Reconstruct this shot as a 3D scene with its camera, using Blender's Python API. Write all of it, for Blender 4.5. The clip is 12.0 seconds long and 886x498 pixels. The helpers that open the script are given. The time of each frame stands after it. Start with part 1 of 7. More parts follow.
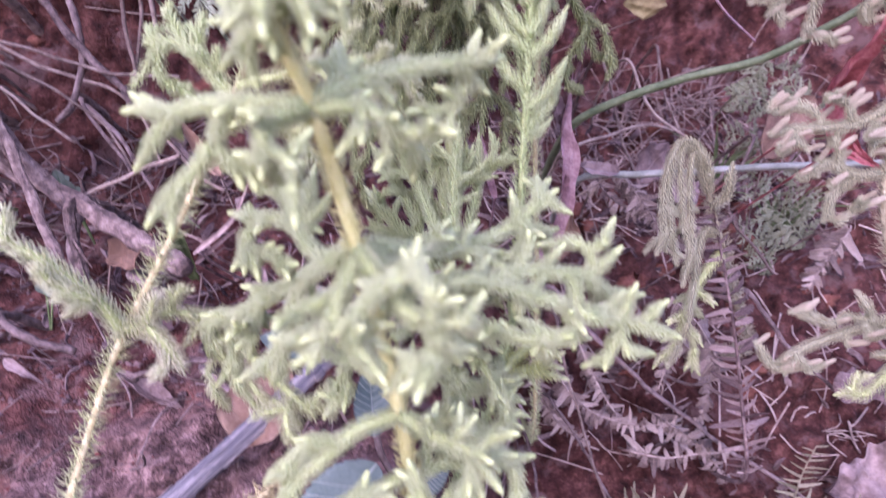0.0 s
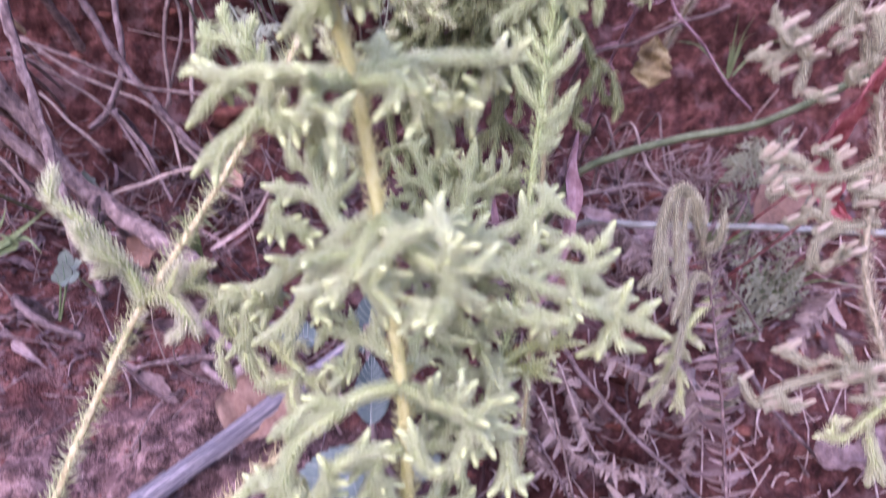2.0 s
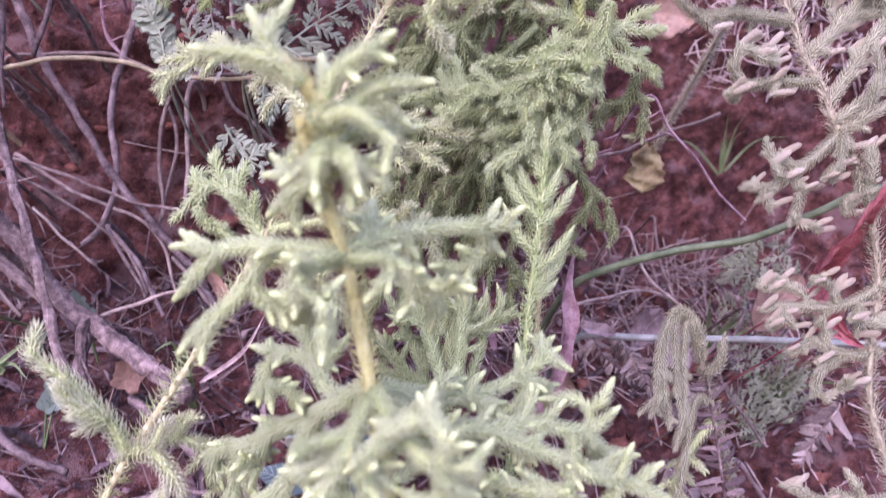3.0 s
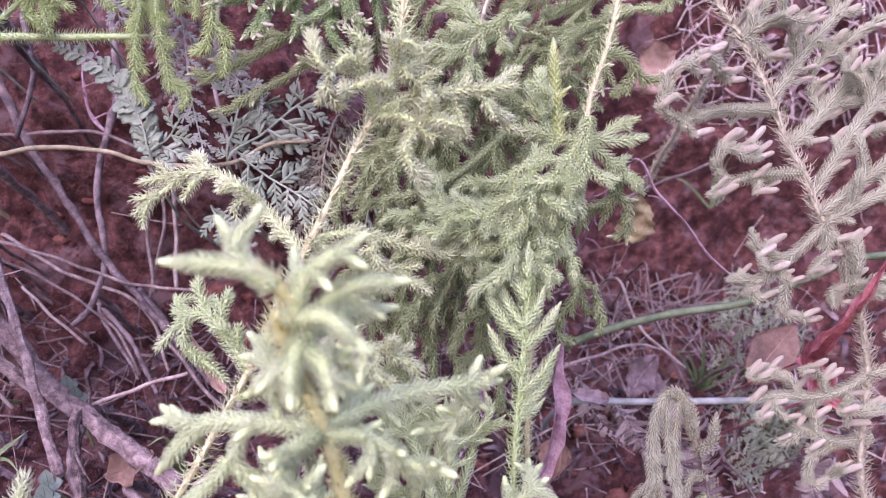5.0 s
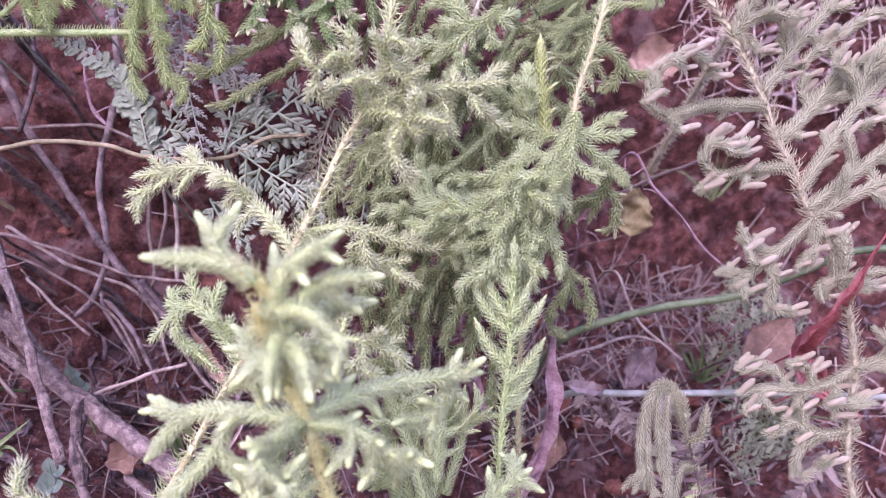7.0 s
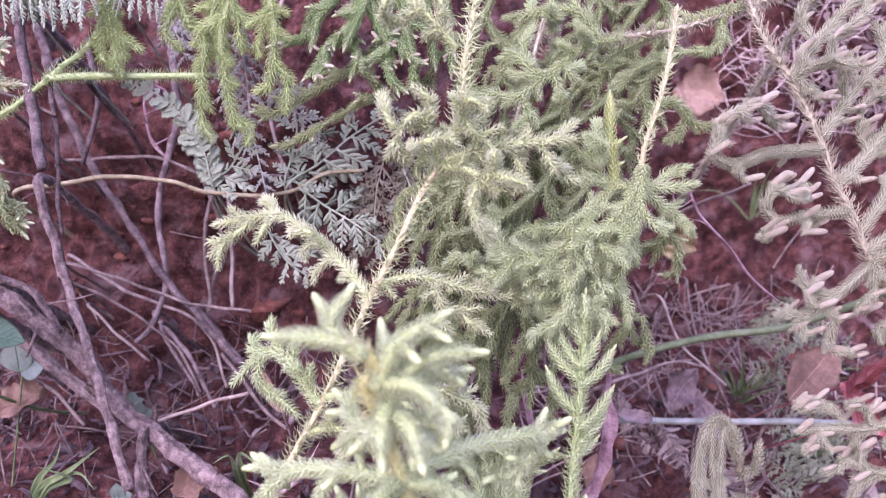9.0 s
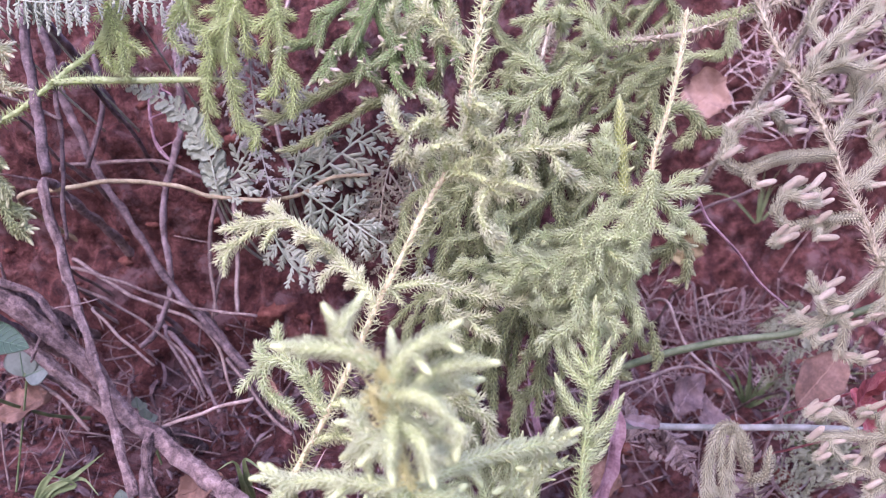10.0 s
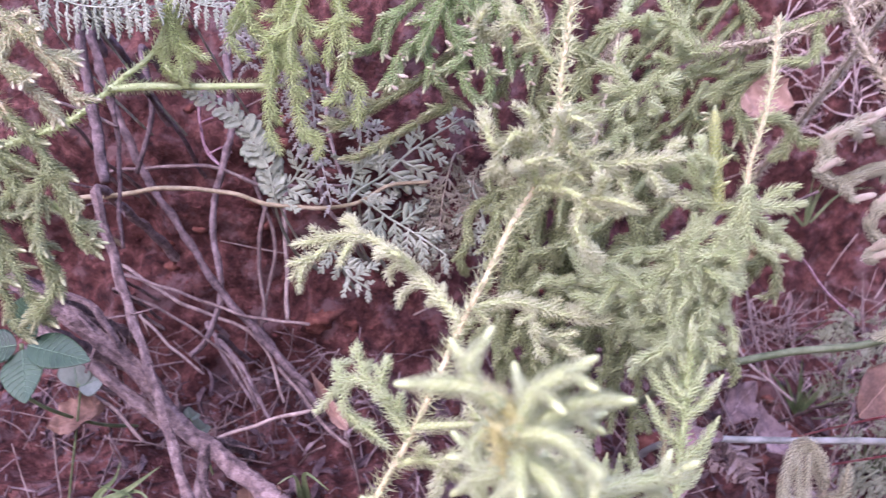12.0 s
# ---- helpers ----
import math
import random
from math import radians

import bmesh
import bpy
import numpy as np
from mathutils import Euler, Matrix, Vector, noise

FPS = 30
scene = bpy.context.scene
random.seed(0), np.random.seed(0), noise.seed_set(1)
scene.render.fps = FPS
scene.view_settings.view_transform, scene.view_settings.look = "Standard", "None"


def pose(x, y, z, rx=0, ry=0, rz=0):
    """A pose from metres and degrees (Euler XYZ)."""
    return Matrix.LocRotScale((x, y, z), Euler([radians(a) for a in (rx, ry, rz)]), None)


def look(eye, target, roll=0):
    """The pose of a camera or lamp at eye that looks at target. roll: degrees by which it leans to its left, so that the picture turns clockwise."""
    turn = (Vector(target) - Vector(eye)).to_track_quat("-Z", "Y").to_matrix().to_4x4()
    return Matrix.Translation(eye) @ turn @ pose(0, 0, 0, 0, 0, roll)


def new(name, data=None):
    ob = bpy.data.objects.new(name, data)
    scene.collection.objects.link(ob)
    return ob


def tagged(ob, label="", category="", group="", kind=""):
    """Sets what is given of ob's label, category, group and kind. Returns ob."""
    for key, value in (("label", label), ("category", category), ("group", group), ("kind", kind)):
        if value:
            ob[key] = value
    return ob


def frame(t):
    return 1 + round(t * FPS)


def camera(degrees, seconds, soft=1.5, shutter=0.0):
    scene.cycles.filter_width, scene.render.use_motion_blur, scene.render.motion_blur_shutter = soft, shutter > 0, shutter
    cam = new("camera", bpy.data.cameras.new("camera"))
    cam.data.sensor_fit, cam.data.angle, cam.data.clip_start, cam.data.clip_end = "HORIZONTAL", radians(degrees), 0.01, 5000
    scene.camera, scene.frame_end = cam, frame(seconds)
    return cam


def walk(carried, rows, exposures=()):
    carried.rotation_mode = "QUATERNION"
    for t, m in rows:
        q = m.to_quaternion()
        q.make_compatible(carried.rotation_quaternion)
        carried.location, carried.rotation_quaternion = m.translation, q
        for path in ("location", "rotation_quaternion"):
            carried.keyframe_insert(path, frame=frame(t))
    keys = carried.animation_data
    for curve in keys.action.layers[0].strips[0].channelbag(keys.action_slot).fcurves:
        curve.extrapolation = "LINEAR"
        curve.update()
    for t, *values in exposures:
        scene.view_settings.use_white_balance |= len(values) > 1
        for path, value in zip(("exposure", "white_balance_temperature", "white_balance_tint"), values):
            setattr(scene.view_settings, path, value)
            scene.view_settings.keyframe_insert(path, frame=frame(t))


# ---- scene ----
cam = camera(60.28, 12.0, soft=1.0, shutter=0.5)
cam.data.dof.use_dof, cam.data.dof.focus_distance, cam.data.dof.aperture_fstop = True, 0.28, 17.0
PATH = [
    (0, (0.0084, 0.0198, 0.2945), (-0.0347, 1.9536, -0.2142), -0.1),
    (0.5, (0.0141, 0.0132, 0.2680), (-0.0194, 1.9485, -0.2354), 1.6),
    (1, (0.0098, 0.0070, 0.2575), (-0.0228, 1.9449, -0.2361), 3.2),
    (1.5, (0.0096, 0.0014, 0.2524), (-0.0127, 1.9459, -0.2146), 4.6),
    (2, (0.0048, 0.0001, 0.2736), (-0.0287, 1.9770, -0.0277), 4.8),
    (2.5, (0.0013, 0.0029, 0.2879), (-0.0384, 1.9933, 0.0964), 4.8),
    (3, (0.0036, 0.0071, 0.2973), (-0.0355, 2.0024, 0.1662), 4.3),
    (3.5, (0.0047, 0.0116, 0.3161), (-0.0343, 2.0086, 0.2154), 3.8),
    (3.7, (0.0048, 0.0138, 0.3218), (-0.0290, 2.0116, 0.2330), 3.6),
    (5.5, (0.0070, 0.0090, 0.3378), (-0.0317, 2.0012, 0.1652), 2.4),
    (6, (0.0114, 0.0082, 0.3386), (-0.0346, 2.0000, 0.1639), 2.6),
    (6.5, (0.0127, 0.0075, 0.3382), (-0.0414, 1.9989, 0.1610), 2.6),
    (8.5, (0.0073, 0.0026, 0.3456), (-0.0848, 1.9919, 0.1611), 2.6),
    (9, (-0.0052, -0.0000, 0.3545), (-0.1102, 1.9884, 0.1674), 2.5),
    (9.5, (-0.0047, 0.0016, 0.3568), (-0.1073, 1.9904, 0.1720), 2.5),
    (10, (-0.0070, 0.0023, 0.3557), (-0.1198, 1.9907, 0.1723), 2.5),
    (10.5, (-0.0023, 0.0072, 0.3559), (-0.1082, 1.9965, 0.1785), 2.4),
    (11, (-0.0034, 0.0166, 0.3490), (-0.1034, 2.0063, 0.1730), 3.1),
    (11.5, (-0.0155, 0.0096, 0.3606), (-0.1170, 1.9987, 0.1778), 4.3),
    (12, (-0.0309, 0.0099, 0.3611), (-0.1698, 1.9948, 0.1586), 2.5),
]
walk(cam, [(t, look(eye, target, roll)) for t, eye, target, roll in PATH], exposures=[(0.0, 2.12, 5690, 55), (12.0, 2.12, 5690, 55)])

# ---- light: bright overcast sky, open behind the viewer ----
world = bpy.data.worlds.new("sky")
scene.world = world
world.use_nodes = True
wn = world.node_tree.nodes
sky = wn.new("ShaderNodeTexSky")
sky.sky_type, sky.sun_disc = "NISHITA", False
sky.sun_elevation, sky.sun_rotation = radians(39), radians(200)
world.node_tree.links.new(sky.outputs["Color"], wn["Background"].inputs["Color"])
wn["Background"].inputs["Strength"].default_value = 0.15
sun = new("sun", bpy.data.lights.new("sun", "SUN"))
sun.data.energy, sun.data.angle, sun.data.color = 1.3, radians(70), (1.0, 0.95, 0.88)
sun.matrix_world = look((-0.34 * 3, -0.94 * 3, 2.4), (0, 0, 0))


# ---- materials ----
def shader(name, colours, scale=300.0, rough=0.7, bump=0.3, fine=1500.0, spots=None, young=None, thin=0.0, stretch=None, cracks=None, by_object=0.0, gloss=0.3, relief=0.0015, pocket=None, grain=0.0):
    """Two-scale mottled surface. colours: dark to light stops; young: colour where the mesh attribute 'young' is 1."""
    m = bpy.data.materials.new(name)
    m.use_nodes = True
    nt = m.node_tree
    n, ln = nt.nodes, nt.links
    bsdf = n["Principled BSDF"]
    bsdf.inputs["Roughness"].default_value = rough
    bsdf.inputs["Specular IOR Level"].default_value = gloss
    tc = n.new("ShaderNodeTexCoord")
    mp = n.new("ShaderNodeMapping")
    ln.new(tc.outputs["Object"], mp.inputs["Vector"])
    if stretch:
        mp.inputs["Scale"].default_value = stretch
    big = n.new("ShaderNodeTexNoise")
    big.inputs["Scale"].default_value, big.inputs["Detail"].default_value, big.inputs["Roughness"].default_value = scale, 6, 0.62
    ln.new(mp.outputs["Vector"], big.inputs["Vector"])
    small = n.new("ShaderNodeTexNoise")
    small.inputs["Scale"].default_value, small.inputs["Detail"].default_value = fine, 4
    ln.new(mp.outputs["Vector"], small.inputs["Vector"])
    fac = n.new("ShaderNodeMath")
    fac.operation = "MULTIPLY_ADD"
    ln.new(small.outputs["Fac"], fac.inputs[0])
    fac.inputs[1].default_value = 0.35
    off = n.new("ShaderNodeMath")
    off.operation = "SUBTRACT"
    ln.new(big.outputs["Fac"], off.inputs[0])
    off.inputs[1].default_value = 0.175
    ln.new(off.outputs[0], fac.inputs[2])
    value = fac.outputs[0]
    if grain:
        for size_, amount in ((grain, 0.13), (grain * 2.7, 0.09)):
            vg = n.new("ShaderNodeTexVoronoi")
            vg.inputs["Scale"].default_value = size_
            ln.new(mp.outputs["Vector"], vg.inputs["Vector"])
            mg = n.new("ShaderNodeMath")
            mg.operation = "MULTIPLY_ADD"
            ln.new(vg.outputs["Distance"], mg.inputs[0])
            mg.inputs[1].default_value = -amount
            ag = n.new("ShaderNodeMath")
            ag.operation = "ADD"
            ln.new(value, ag.inputs[0])
            ag.inputs[1].default_value = amount * 0.5
            ln.new(ag.outputs[0], mg.inputs[2])
            value = mg.outputs[0]
    if by_object:
        info = n.new("ShaderNodeObjectInfo")
        add = n.new("ShaderNodeMath")
        add.operation = "MULTIPLY_ADD"
        ln.new(info.outputs["Random"], add.inputs[0])
        add.inputs[1].default_value = by_object
        shift = n.new("ShaderNodeMath")
        shift.operation = "SUBTRACT"
        ln.new(value, shift.inputs[0])
        shift.inputs[1].default_value = by_object / 2
        ln.new(shift.outputs[0], add.inputs[2])
        value = add.outputs[0]
    ramp = n.new("ShaderNodeValToRGB")
    cr = ramp.color_ramp
    while len(cr.elements) < len(colours):
        cr.elements.new(0.5)
    for i, c in enumerate(colours):
        cr.elements[i].position = 0.3 + 0.4 * i / max(1, len(colours) - 1)
        cr.elements[i].color = (*c, 1)
    ln.new(value, ramp.inputs["Fac"])
    col = ramp.outputs["Color"]

    def over(fac_socket, colour, col):
        mix = n.new("ShaderNodeMix")
        mix.data_type = "RGBA"
        ln.new(fac_socket, mix.inputs[0])
        ln.new(col, mix.inputs[6])
        mix.inputs[7].default_value = (*colour, 1)
        return mix.outputs[2]

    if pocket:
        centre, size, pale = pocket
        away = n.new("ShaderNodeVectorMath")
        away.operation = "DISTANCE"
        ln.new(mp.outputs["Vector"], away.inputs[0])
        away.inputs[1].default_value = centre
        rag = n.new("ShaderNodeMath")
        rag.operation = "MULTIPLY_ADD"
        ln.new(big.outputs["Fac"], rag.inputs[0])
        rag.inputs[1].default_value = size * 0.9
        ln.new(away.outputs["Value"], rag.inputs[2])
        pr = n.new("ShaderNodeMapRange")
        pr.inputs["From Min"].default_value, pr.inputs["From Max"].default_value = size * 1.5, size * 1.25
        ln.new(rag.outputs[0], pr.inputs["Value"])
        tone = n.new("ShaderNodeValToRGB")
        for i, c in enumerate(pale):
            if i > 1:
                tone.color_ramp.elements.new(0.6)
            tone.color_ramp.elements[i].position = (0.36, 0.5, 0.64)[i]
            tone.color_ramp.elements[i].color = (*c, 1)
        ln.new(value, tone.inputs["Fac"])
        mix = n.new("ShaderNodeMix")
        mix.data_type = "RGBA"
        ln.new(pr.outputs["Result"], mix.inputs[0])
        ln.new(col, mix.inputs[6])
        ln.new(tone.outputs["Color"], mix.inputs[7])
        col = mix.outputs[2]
    if spots:
        sn = n.new("ShaderNodeTexNoise")
        sn.inputs["Scale"].default_value, sn.inputs["Detail"].default_value, sn.inputs["Roughness"].default_value = spots[1], 5, 0.7
        ln.new(mp.outputs["Vector"], sn.inputs["Vector"])
        sr = n.new("ShaderNodeMapRange")
        sr.inputs["From Min"].default_value, sr.inputs["From Max"].default_value = spots[2], spots[2] + 0.09
        ln.new(sn.outputs["Fac"], sr.inputs["Value"])
        col = over(sr.outputs["Result"], spots[0], col)
    if cracks:
        vo = n.new("ShaderNodeTexVoronoi")
        vo.feature = "DISTANCE_TO_EDGE"
        vo.inputs["Scale"].default_value = cracks[1]
        ln.new(mp.outputs["Vector"], vo.inputs["Vector"])
        vr = n.new("ShaderNodeMapRange")
        vr.inputs["From Min"].default_value, vr.inputs["From Max"].default_value = 0.10, 0.0
        ln.new(vo.outputs["Distance"], vr.inputs["Value"])
        col = over(vr.outputs["Result"], cracks[0], col)
    if young:
        at = n.new("ShaderNodeAttribute")
        at.attribute_name = "young"
        col = over(at.outputs["Fac"], young, col)
    ln.new(col, bsdf.inputs["Base Color"])
    bp = n.new("ShaderNodeBump")
    bp.inputs["Strength"].default_value, bp.inputs["Distance"].default_value = bump, relief
    ln.new(value, bp.inputs["Height"])
    ln.new(bp.outputs["Normal"], bsdf.inputs["Normal"])
    if thin:
        tr = n.new("ShaderNodeBsdfTranslucent")
        ln.new(col, tr.inputs["Color"])
        ms = n.new("ShaderNodeMixShader")
        ms.inputs[0].default_value = thin
        ln.new(bsdf.outputs[0], ms.inputs[1])
        ln.new(tr.outputs[0], ms.inputs[2])
        ln.new(ms.outputs[0], n["Material Output"].inputs["Surface"])
    return m


M_CORE = shader("clubmoss_axis_green", [(0.20, 0.24, 0.09), (0.29, 0.33, 0.135)], 300, 0.6, 0.1, young=(0.44, 0.46, 0.25))
M_CORE_TAN = shader("clubmoss_axis_tan", [(0.25, 0.22, 0.105), (0.35, 0.30, 0.16)], 300, 0.6, 0.1, young=(0.44, 0.43, 0.25))
# darker axis copy that goes with the shade-darkened needles
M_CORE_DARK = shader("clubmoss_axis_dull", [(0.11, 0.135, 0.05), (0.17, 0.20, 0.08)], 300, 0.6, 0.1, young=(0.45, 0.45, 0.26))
M_CORE_GREY = shader("clubmoss_axis_grey", [(0.14, 0.135, 0.08), (0.22, 0.21, 0.13)], 300, 0.6, 0.1, young=(0.36, 0.35, 0.22))
PALE = (0.58, 0.595, 0.39)
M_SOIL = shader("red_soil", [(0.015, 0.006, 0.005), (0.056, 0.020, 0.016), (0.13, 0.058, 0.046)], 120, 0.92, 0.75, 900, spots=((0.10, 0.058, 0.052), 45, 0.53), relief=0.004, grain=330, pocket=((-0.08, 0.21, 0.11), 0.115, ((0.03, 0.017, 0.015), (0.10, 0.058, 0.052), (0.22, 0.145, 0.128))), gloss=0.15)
M_DARK_LITTER = shader("leaf_mould", [(0.03, 0.019, 0.019), (0.072, 0.049, 0.049), (0.13, 0.092, 0.09)], 120, 0.95, 0.8, 900, gloss=0.15)
M_DUST = shader("mauve_grey_crumbs", [(0.045, 0.025, 0.023), (0.095, 0.057, 0.053), (0.17, 0.115, 0.108)], 120, 0.95, 0.8, 900, gloss=0.15)
M_CLOD = shader("soil_clods", [(0.03, 0.011, 0.01), (0.09, 0.03, 0.025), (0.17, 0.07, 0.055)], 120, 0.95, 0.9, 900, gloss=0.15)
M_NEEDLE = shader("clubmoss_green", [(0.42, 0.52, 0.21), (0.52, 0.615, 0.29), (0.59, 0.665, 0.365)], 160, 0.55, 0.1, 900, young=PALE, thin=0.45)
M_NEEDLE_PALE = shader("clubmoss_pale_green", [(0.48, 0.575, 0.265), (0.57, 0.65, 0.345), (0.635, 0.695, 0.41)], 160, 0.55, 0.1, 900, young=(0.63, 0.645, 0.42), thin=0.5)
M_CORE_PALE = shader("clubmoss_axis_pale", [(0.29, 0.34, 0.135), (0.37, 0.42, 0.18)], 300, 0.6, 0.1, young=(0.42, 0.45, 0.24))
M_NEEDLE_TAN = shader("clubmoss_yellowed", [(0.46, 0.51, 0.225), (0.565, 0.61, 0.32), (0.65, 0.68, 0.41)], 140, 0.55, 0.1, 900, young=(0.58, 0.57, 0.38), thin=0.4)
# darker copy of clubmoss_green: dull green with the rear fronds' shade put in
M_NEEDLE_SHADED = shader("clubmoss_shaded_green", [(0.18, 0.24, 0.075), (0.285, 0.35, 0.13), (0.375, 0.435, 0.195)], 120, 0.55, 0.1, 900, young=(0.42, 0.42, 0.23), thin=0.35)
M_NEEDLE_GREY = shader("clubmoss_grey_green", [(0.34, 0.335, 0.195), (0.455, 0.445, 0.28), (0.56, 0.545, 0.375)], 160, 0.6, 0.1, 900, young=(0.5, 0.5, 0.34), thin=0.35)
M_NEEDLE_FRESH = shader("clubmoss_fresh_green", [(0.13, 0.26, 0.055), (0.225, 0.385, 0.105), (0.32, 0.47, 0.175)], 160, 0.55, 0.1, 900, young=(0.5, 0.52, 0.3), thin=0.35)
M_NEEDLE_JADE = shader("clubmoss_yellow_green", [(0.35, 0.46, 0.13), (0.47, 0.585, 0.215), (0.56, 0.65, 0.30)], 160, 0.55, 0.1, 900, young=(0.52, 0.56, 0.26), thin=0.4)
M_NEEDLE_LIME = shader("clubmoss_lime", [(0.20, 0.25, 0.03), (0.33, 0.38, 0.06), (0.45, 0.48, 0.13)], 160, 0.55, 0.1, 900, young=PALE, thin=0.25)
M_STEM = shader("clubmoss_stem_straw", [(0.28, 0.24, 0.11), (0.39, 0.34, 0.175), (0.48, 0.43, 0.255)], 220, 0.6, 0.3, 1200, young=PALE)
M_STEM_PALE = shader("clubmoss_stem_pale_straw", [(0.50, 0.48, 0.17), (0.61, 0.59, 0.25), (0.69, 0.67, 0.33)], 220, 0.6, 0.3, 1200, young=PALE, thin=0.35)
M_STEM_GREY = shader("clubmoss_stem_brown", [(0.19, 0.165, 0.10), (0.31, 0.275, 0.175), (0.41, 0.37, 0.25)], 220, 0.65, 0.3, 1200, young=PALE)
M_CONE = shader("cone_cream", [(0.34, 0.28, 0.18), (0.49, 0.41, 0.28), (0.60, 0.52, 0.38)], 500, 0.7, 0.8, 2500, by_object=0.3)
M_WOOD = shader("weathered_twig", [(0.042, 0.028, 0.025), (0.115, 0.081, 0.073), (0.22, 0.163, 0.148)], 160, 0.85, 0.8, 900, by_object=0.2)
M_ROOT = shader("root_bark", [(0.05, 0.034, 0.03), (0.165, 0.115, 0.1), (0.32, 0.24, 0.205)], 240, 0.9, 1.0, 1600, by_object=0.15, relief=0.003)
M_STRAW = shader("dry_straw", [(0.075, 0.051, 0.042), (0.16, 0.116, 0.094), (0.285, 0.222, 0.182)], 130, 0.8, 0.4, 900, by_object=0.3)
M_STRAW_PALE = shader("pale_mauve_straw", [(0.13, 0.095, 0.08), (0.26, 0.195, 0.165), (0.41, 0.325, 0.28)], 130, 0.8, 0.4, 900, by_object=0.3)
M_CLOD_WARM = shader("orange_clods", [(0.045, 0.016, 0.011), (0.115, 0.042, 0.029), (0.20, 0.088, 0.062)], 120, 0.95, 0.9, 900, gloss=0.15)
M_TAN = shader("tan_stalk", [(0.12, 0.10, 0.05), (0.22, 0.18, 0.10), (0.33, 0.28, 0.17)], 130, 0.7, 0.4, 900)
M_CANE = shader("weathered_cane", [(0.018, 0.017, 0.028), (0.13, 0.12, 0.127), (0.37, 0.325, 0.31)], 420, 0.8, 0.9, 1800, stretch=(1, 1, 0.06))
M_REED = shader("green_reed", [(0.055, 0.08, 0.035), (0.10, 0.13, 0.062), (0.155, 0.185, 0.10)], 90, 0.5, 0.2, 700)
M_REED_GREY = shader("dry_reed", [(0.13, 0.14, 0.11), (0.20, 0.21, 0.175), (0.28, 0.285, 0.245)], 90, 0.55, 0.3, 700)
M_RED = shader("red_dry_blade", [(0.22, 0.05, 0.055), (0.44, 0.13, 0.13), (0.60, 0.29, 0.26)], 150, 0.5, 0.5, 900, thin=0.3)
M_PURPLE = shader("purple_dry_blade", [(0.13, 0.07, 0.078), (0.30, 0.18, 0.19), (0.46, 0.32, 0.315)], 120, 0.55, 0.4, 900, thin=0.15)
M_DEAD = shader("dead_leaf", [(0.09, 0.058, 0.052), (0.19, 0.135, 0.125), (0.30, 0.23, 0.215)], 60, 0.75, 0.5, 600, by_object=0.25, thin=0.1)
M_BROWN = shader("brown_dead_leaf", [(0.09, 0.05, 0.032), (0.18, 0.105, 0.07), (0.27, 0.175, 0.12)], 60, 0.75, 0.5, 600, by_object=0.25, thin=0.1)
M_FERN_DRY = shader("withered_fern", [(0.09, 0.06, 0.052), (0.23, 0.168, 0.142), (0.42, 0.335, 0.285)], 150, 0.8, 0.5, 900, by_object=0.3, thin=0.1)
M_FERN_DARK = shader("dark_withered_fern", [(0.055, 0.033, 0.032), (0.16, 0.108, 0.098), (0.37, 0.28, 0.25)], 150, 0.8, 0.5, 900, by_object=0.25, thin=0.1)
M_FERN_GREEN = shader("soft_fern_green", [(0.13, 0.14, 0.08), (0.21, 0.225, 0.135), (0.29, 0.30, 0.20)], 120, 0.6, 0.3, 900, by_object=0.3, thin=0.3)
M_FERN_PALE = shader("fading_fern", [(0.11, 0.105, 0.06), (0.20, 0.18, 0.115), (0.30, 0.26, 0.185)], 120, 0.75, 0.4, 900, by_object=0.25, thin=0.2)
M_OLIVE = shader("olive_leaf", [(0.09, 0.06, 0.03), (0.18, 0.14, 0.06), (0.26, 0.22, 0.10)], 60, 0.75, 0.5, 600)
M_FERN_SILVER = shader("silver_fern", [(0.15, 0.185, 0.115), (0.265, 0.30, 0.20), (0.38, 0.405, 0.295)], 130, 0.5, 0.3, 900, by_object=0.2, thin=0.15)
M_FERN_MAUVE = shader("mauve_fern", [(0.17, 0.16, 0.13), (0.28, 0.275, 0.225), (0.38, 0.38, 0.31)], 130, 0.6, 0.3, 900, by_object=0.2, thin=0.15)
M_LEAF = shader("blue_green_leaf", [(0.08, 0.125, 0.108), (0.125, 0.175, 0.155), (0.17, 0.225, 0.205)], 70, 0.45, 0.3, 700, thin=0.15)
M_VEIN = shader("leaf_vein", [(0.26, 0.31, 0.27), (0.34, 0.38, 0.34)], 200, 0.5, 0.1)
M_VEIN_DARK = shader("herb_vein", [(0.06, 0.11, 0.06), (0.09, 0.15, 0.085)], 200, 0.5, 0.1)
M_GRASS = shader("grass_green", [(0.07, 0.105, 0.04), (0.125, 0.17, 0.068), (0.19, 0.24, 0.105)], 80, 0.5, 0.2, 700, thin=0.2, by_object=0.2)
M_SEEDLING = shader("seedling_grey_green", [(0.06, 0.08, 0.06), (0.10, 0.125, 0.095), (0.15, 0.18, 0.14)], 70, 0.5, 0.3, 600, thin=0.15, by_object=0.15)
M_BROADLEAF = shader("herb_green", [(0.016, 0.036, 0.016), (0.03, 0.062, 0.029), (0.05, 0.09, 0.046)], 60, 0.45, 0.3, 500, thin=0.15, by_object=0.15)


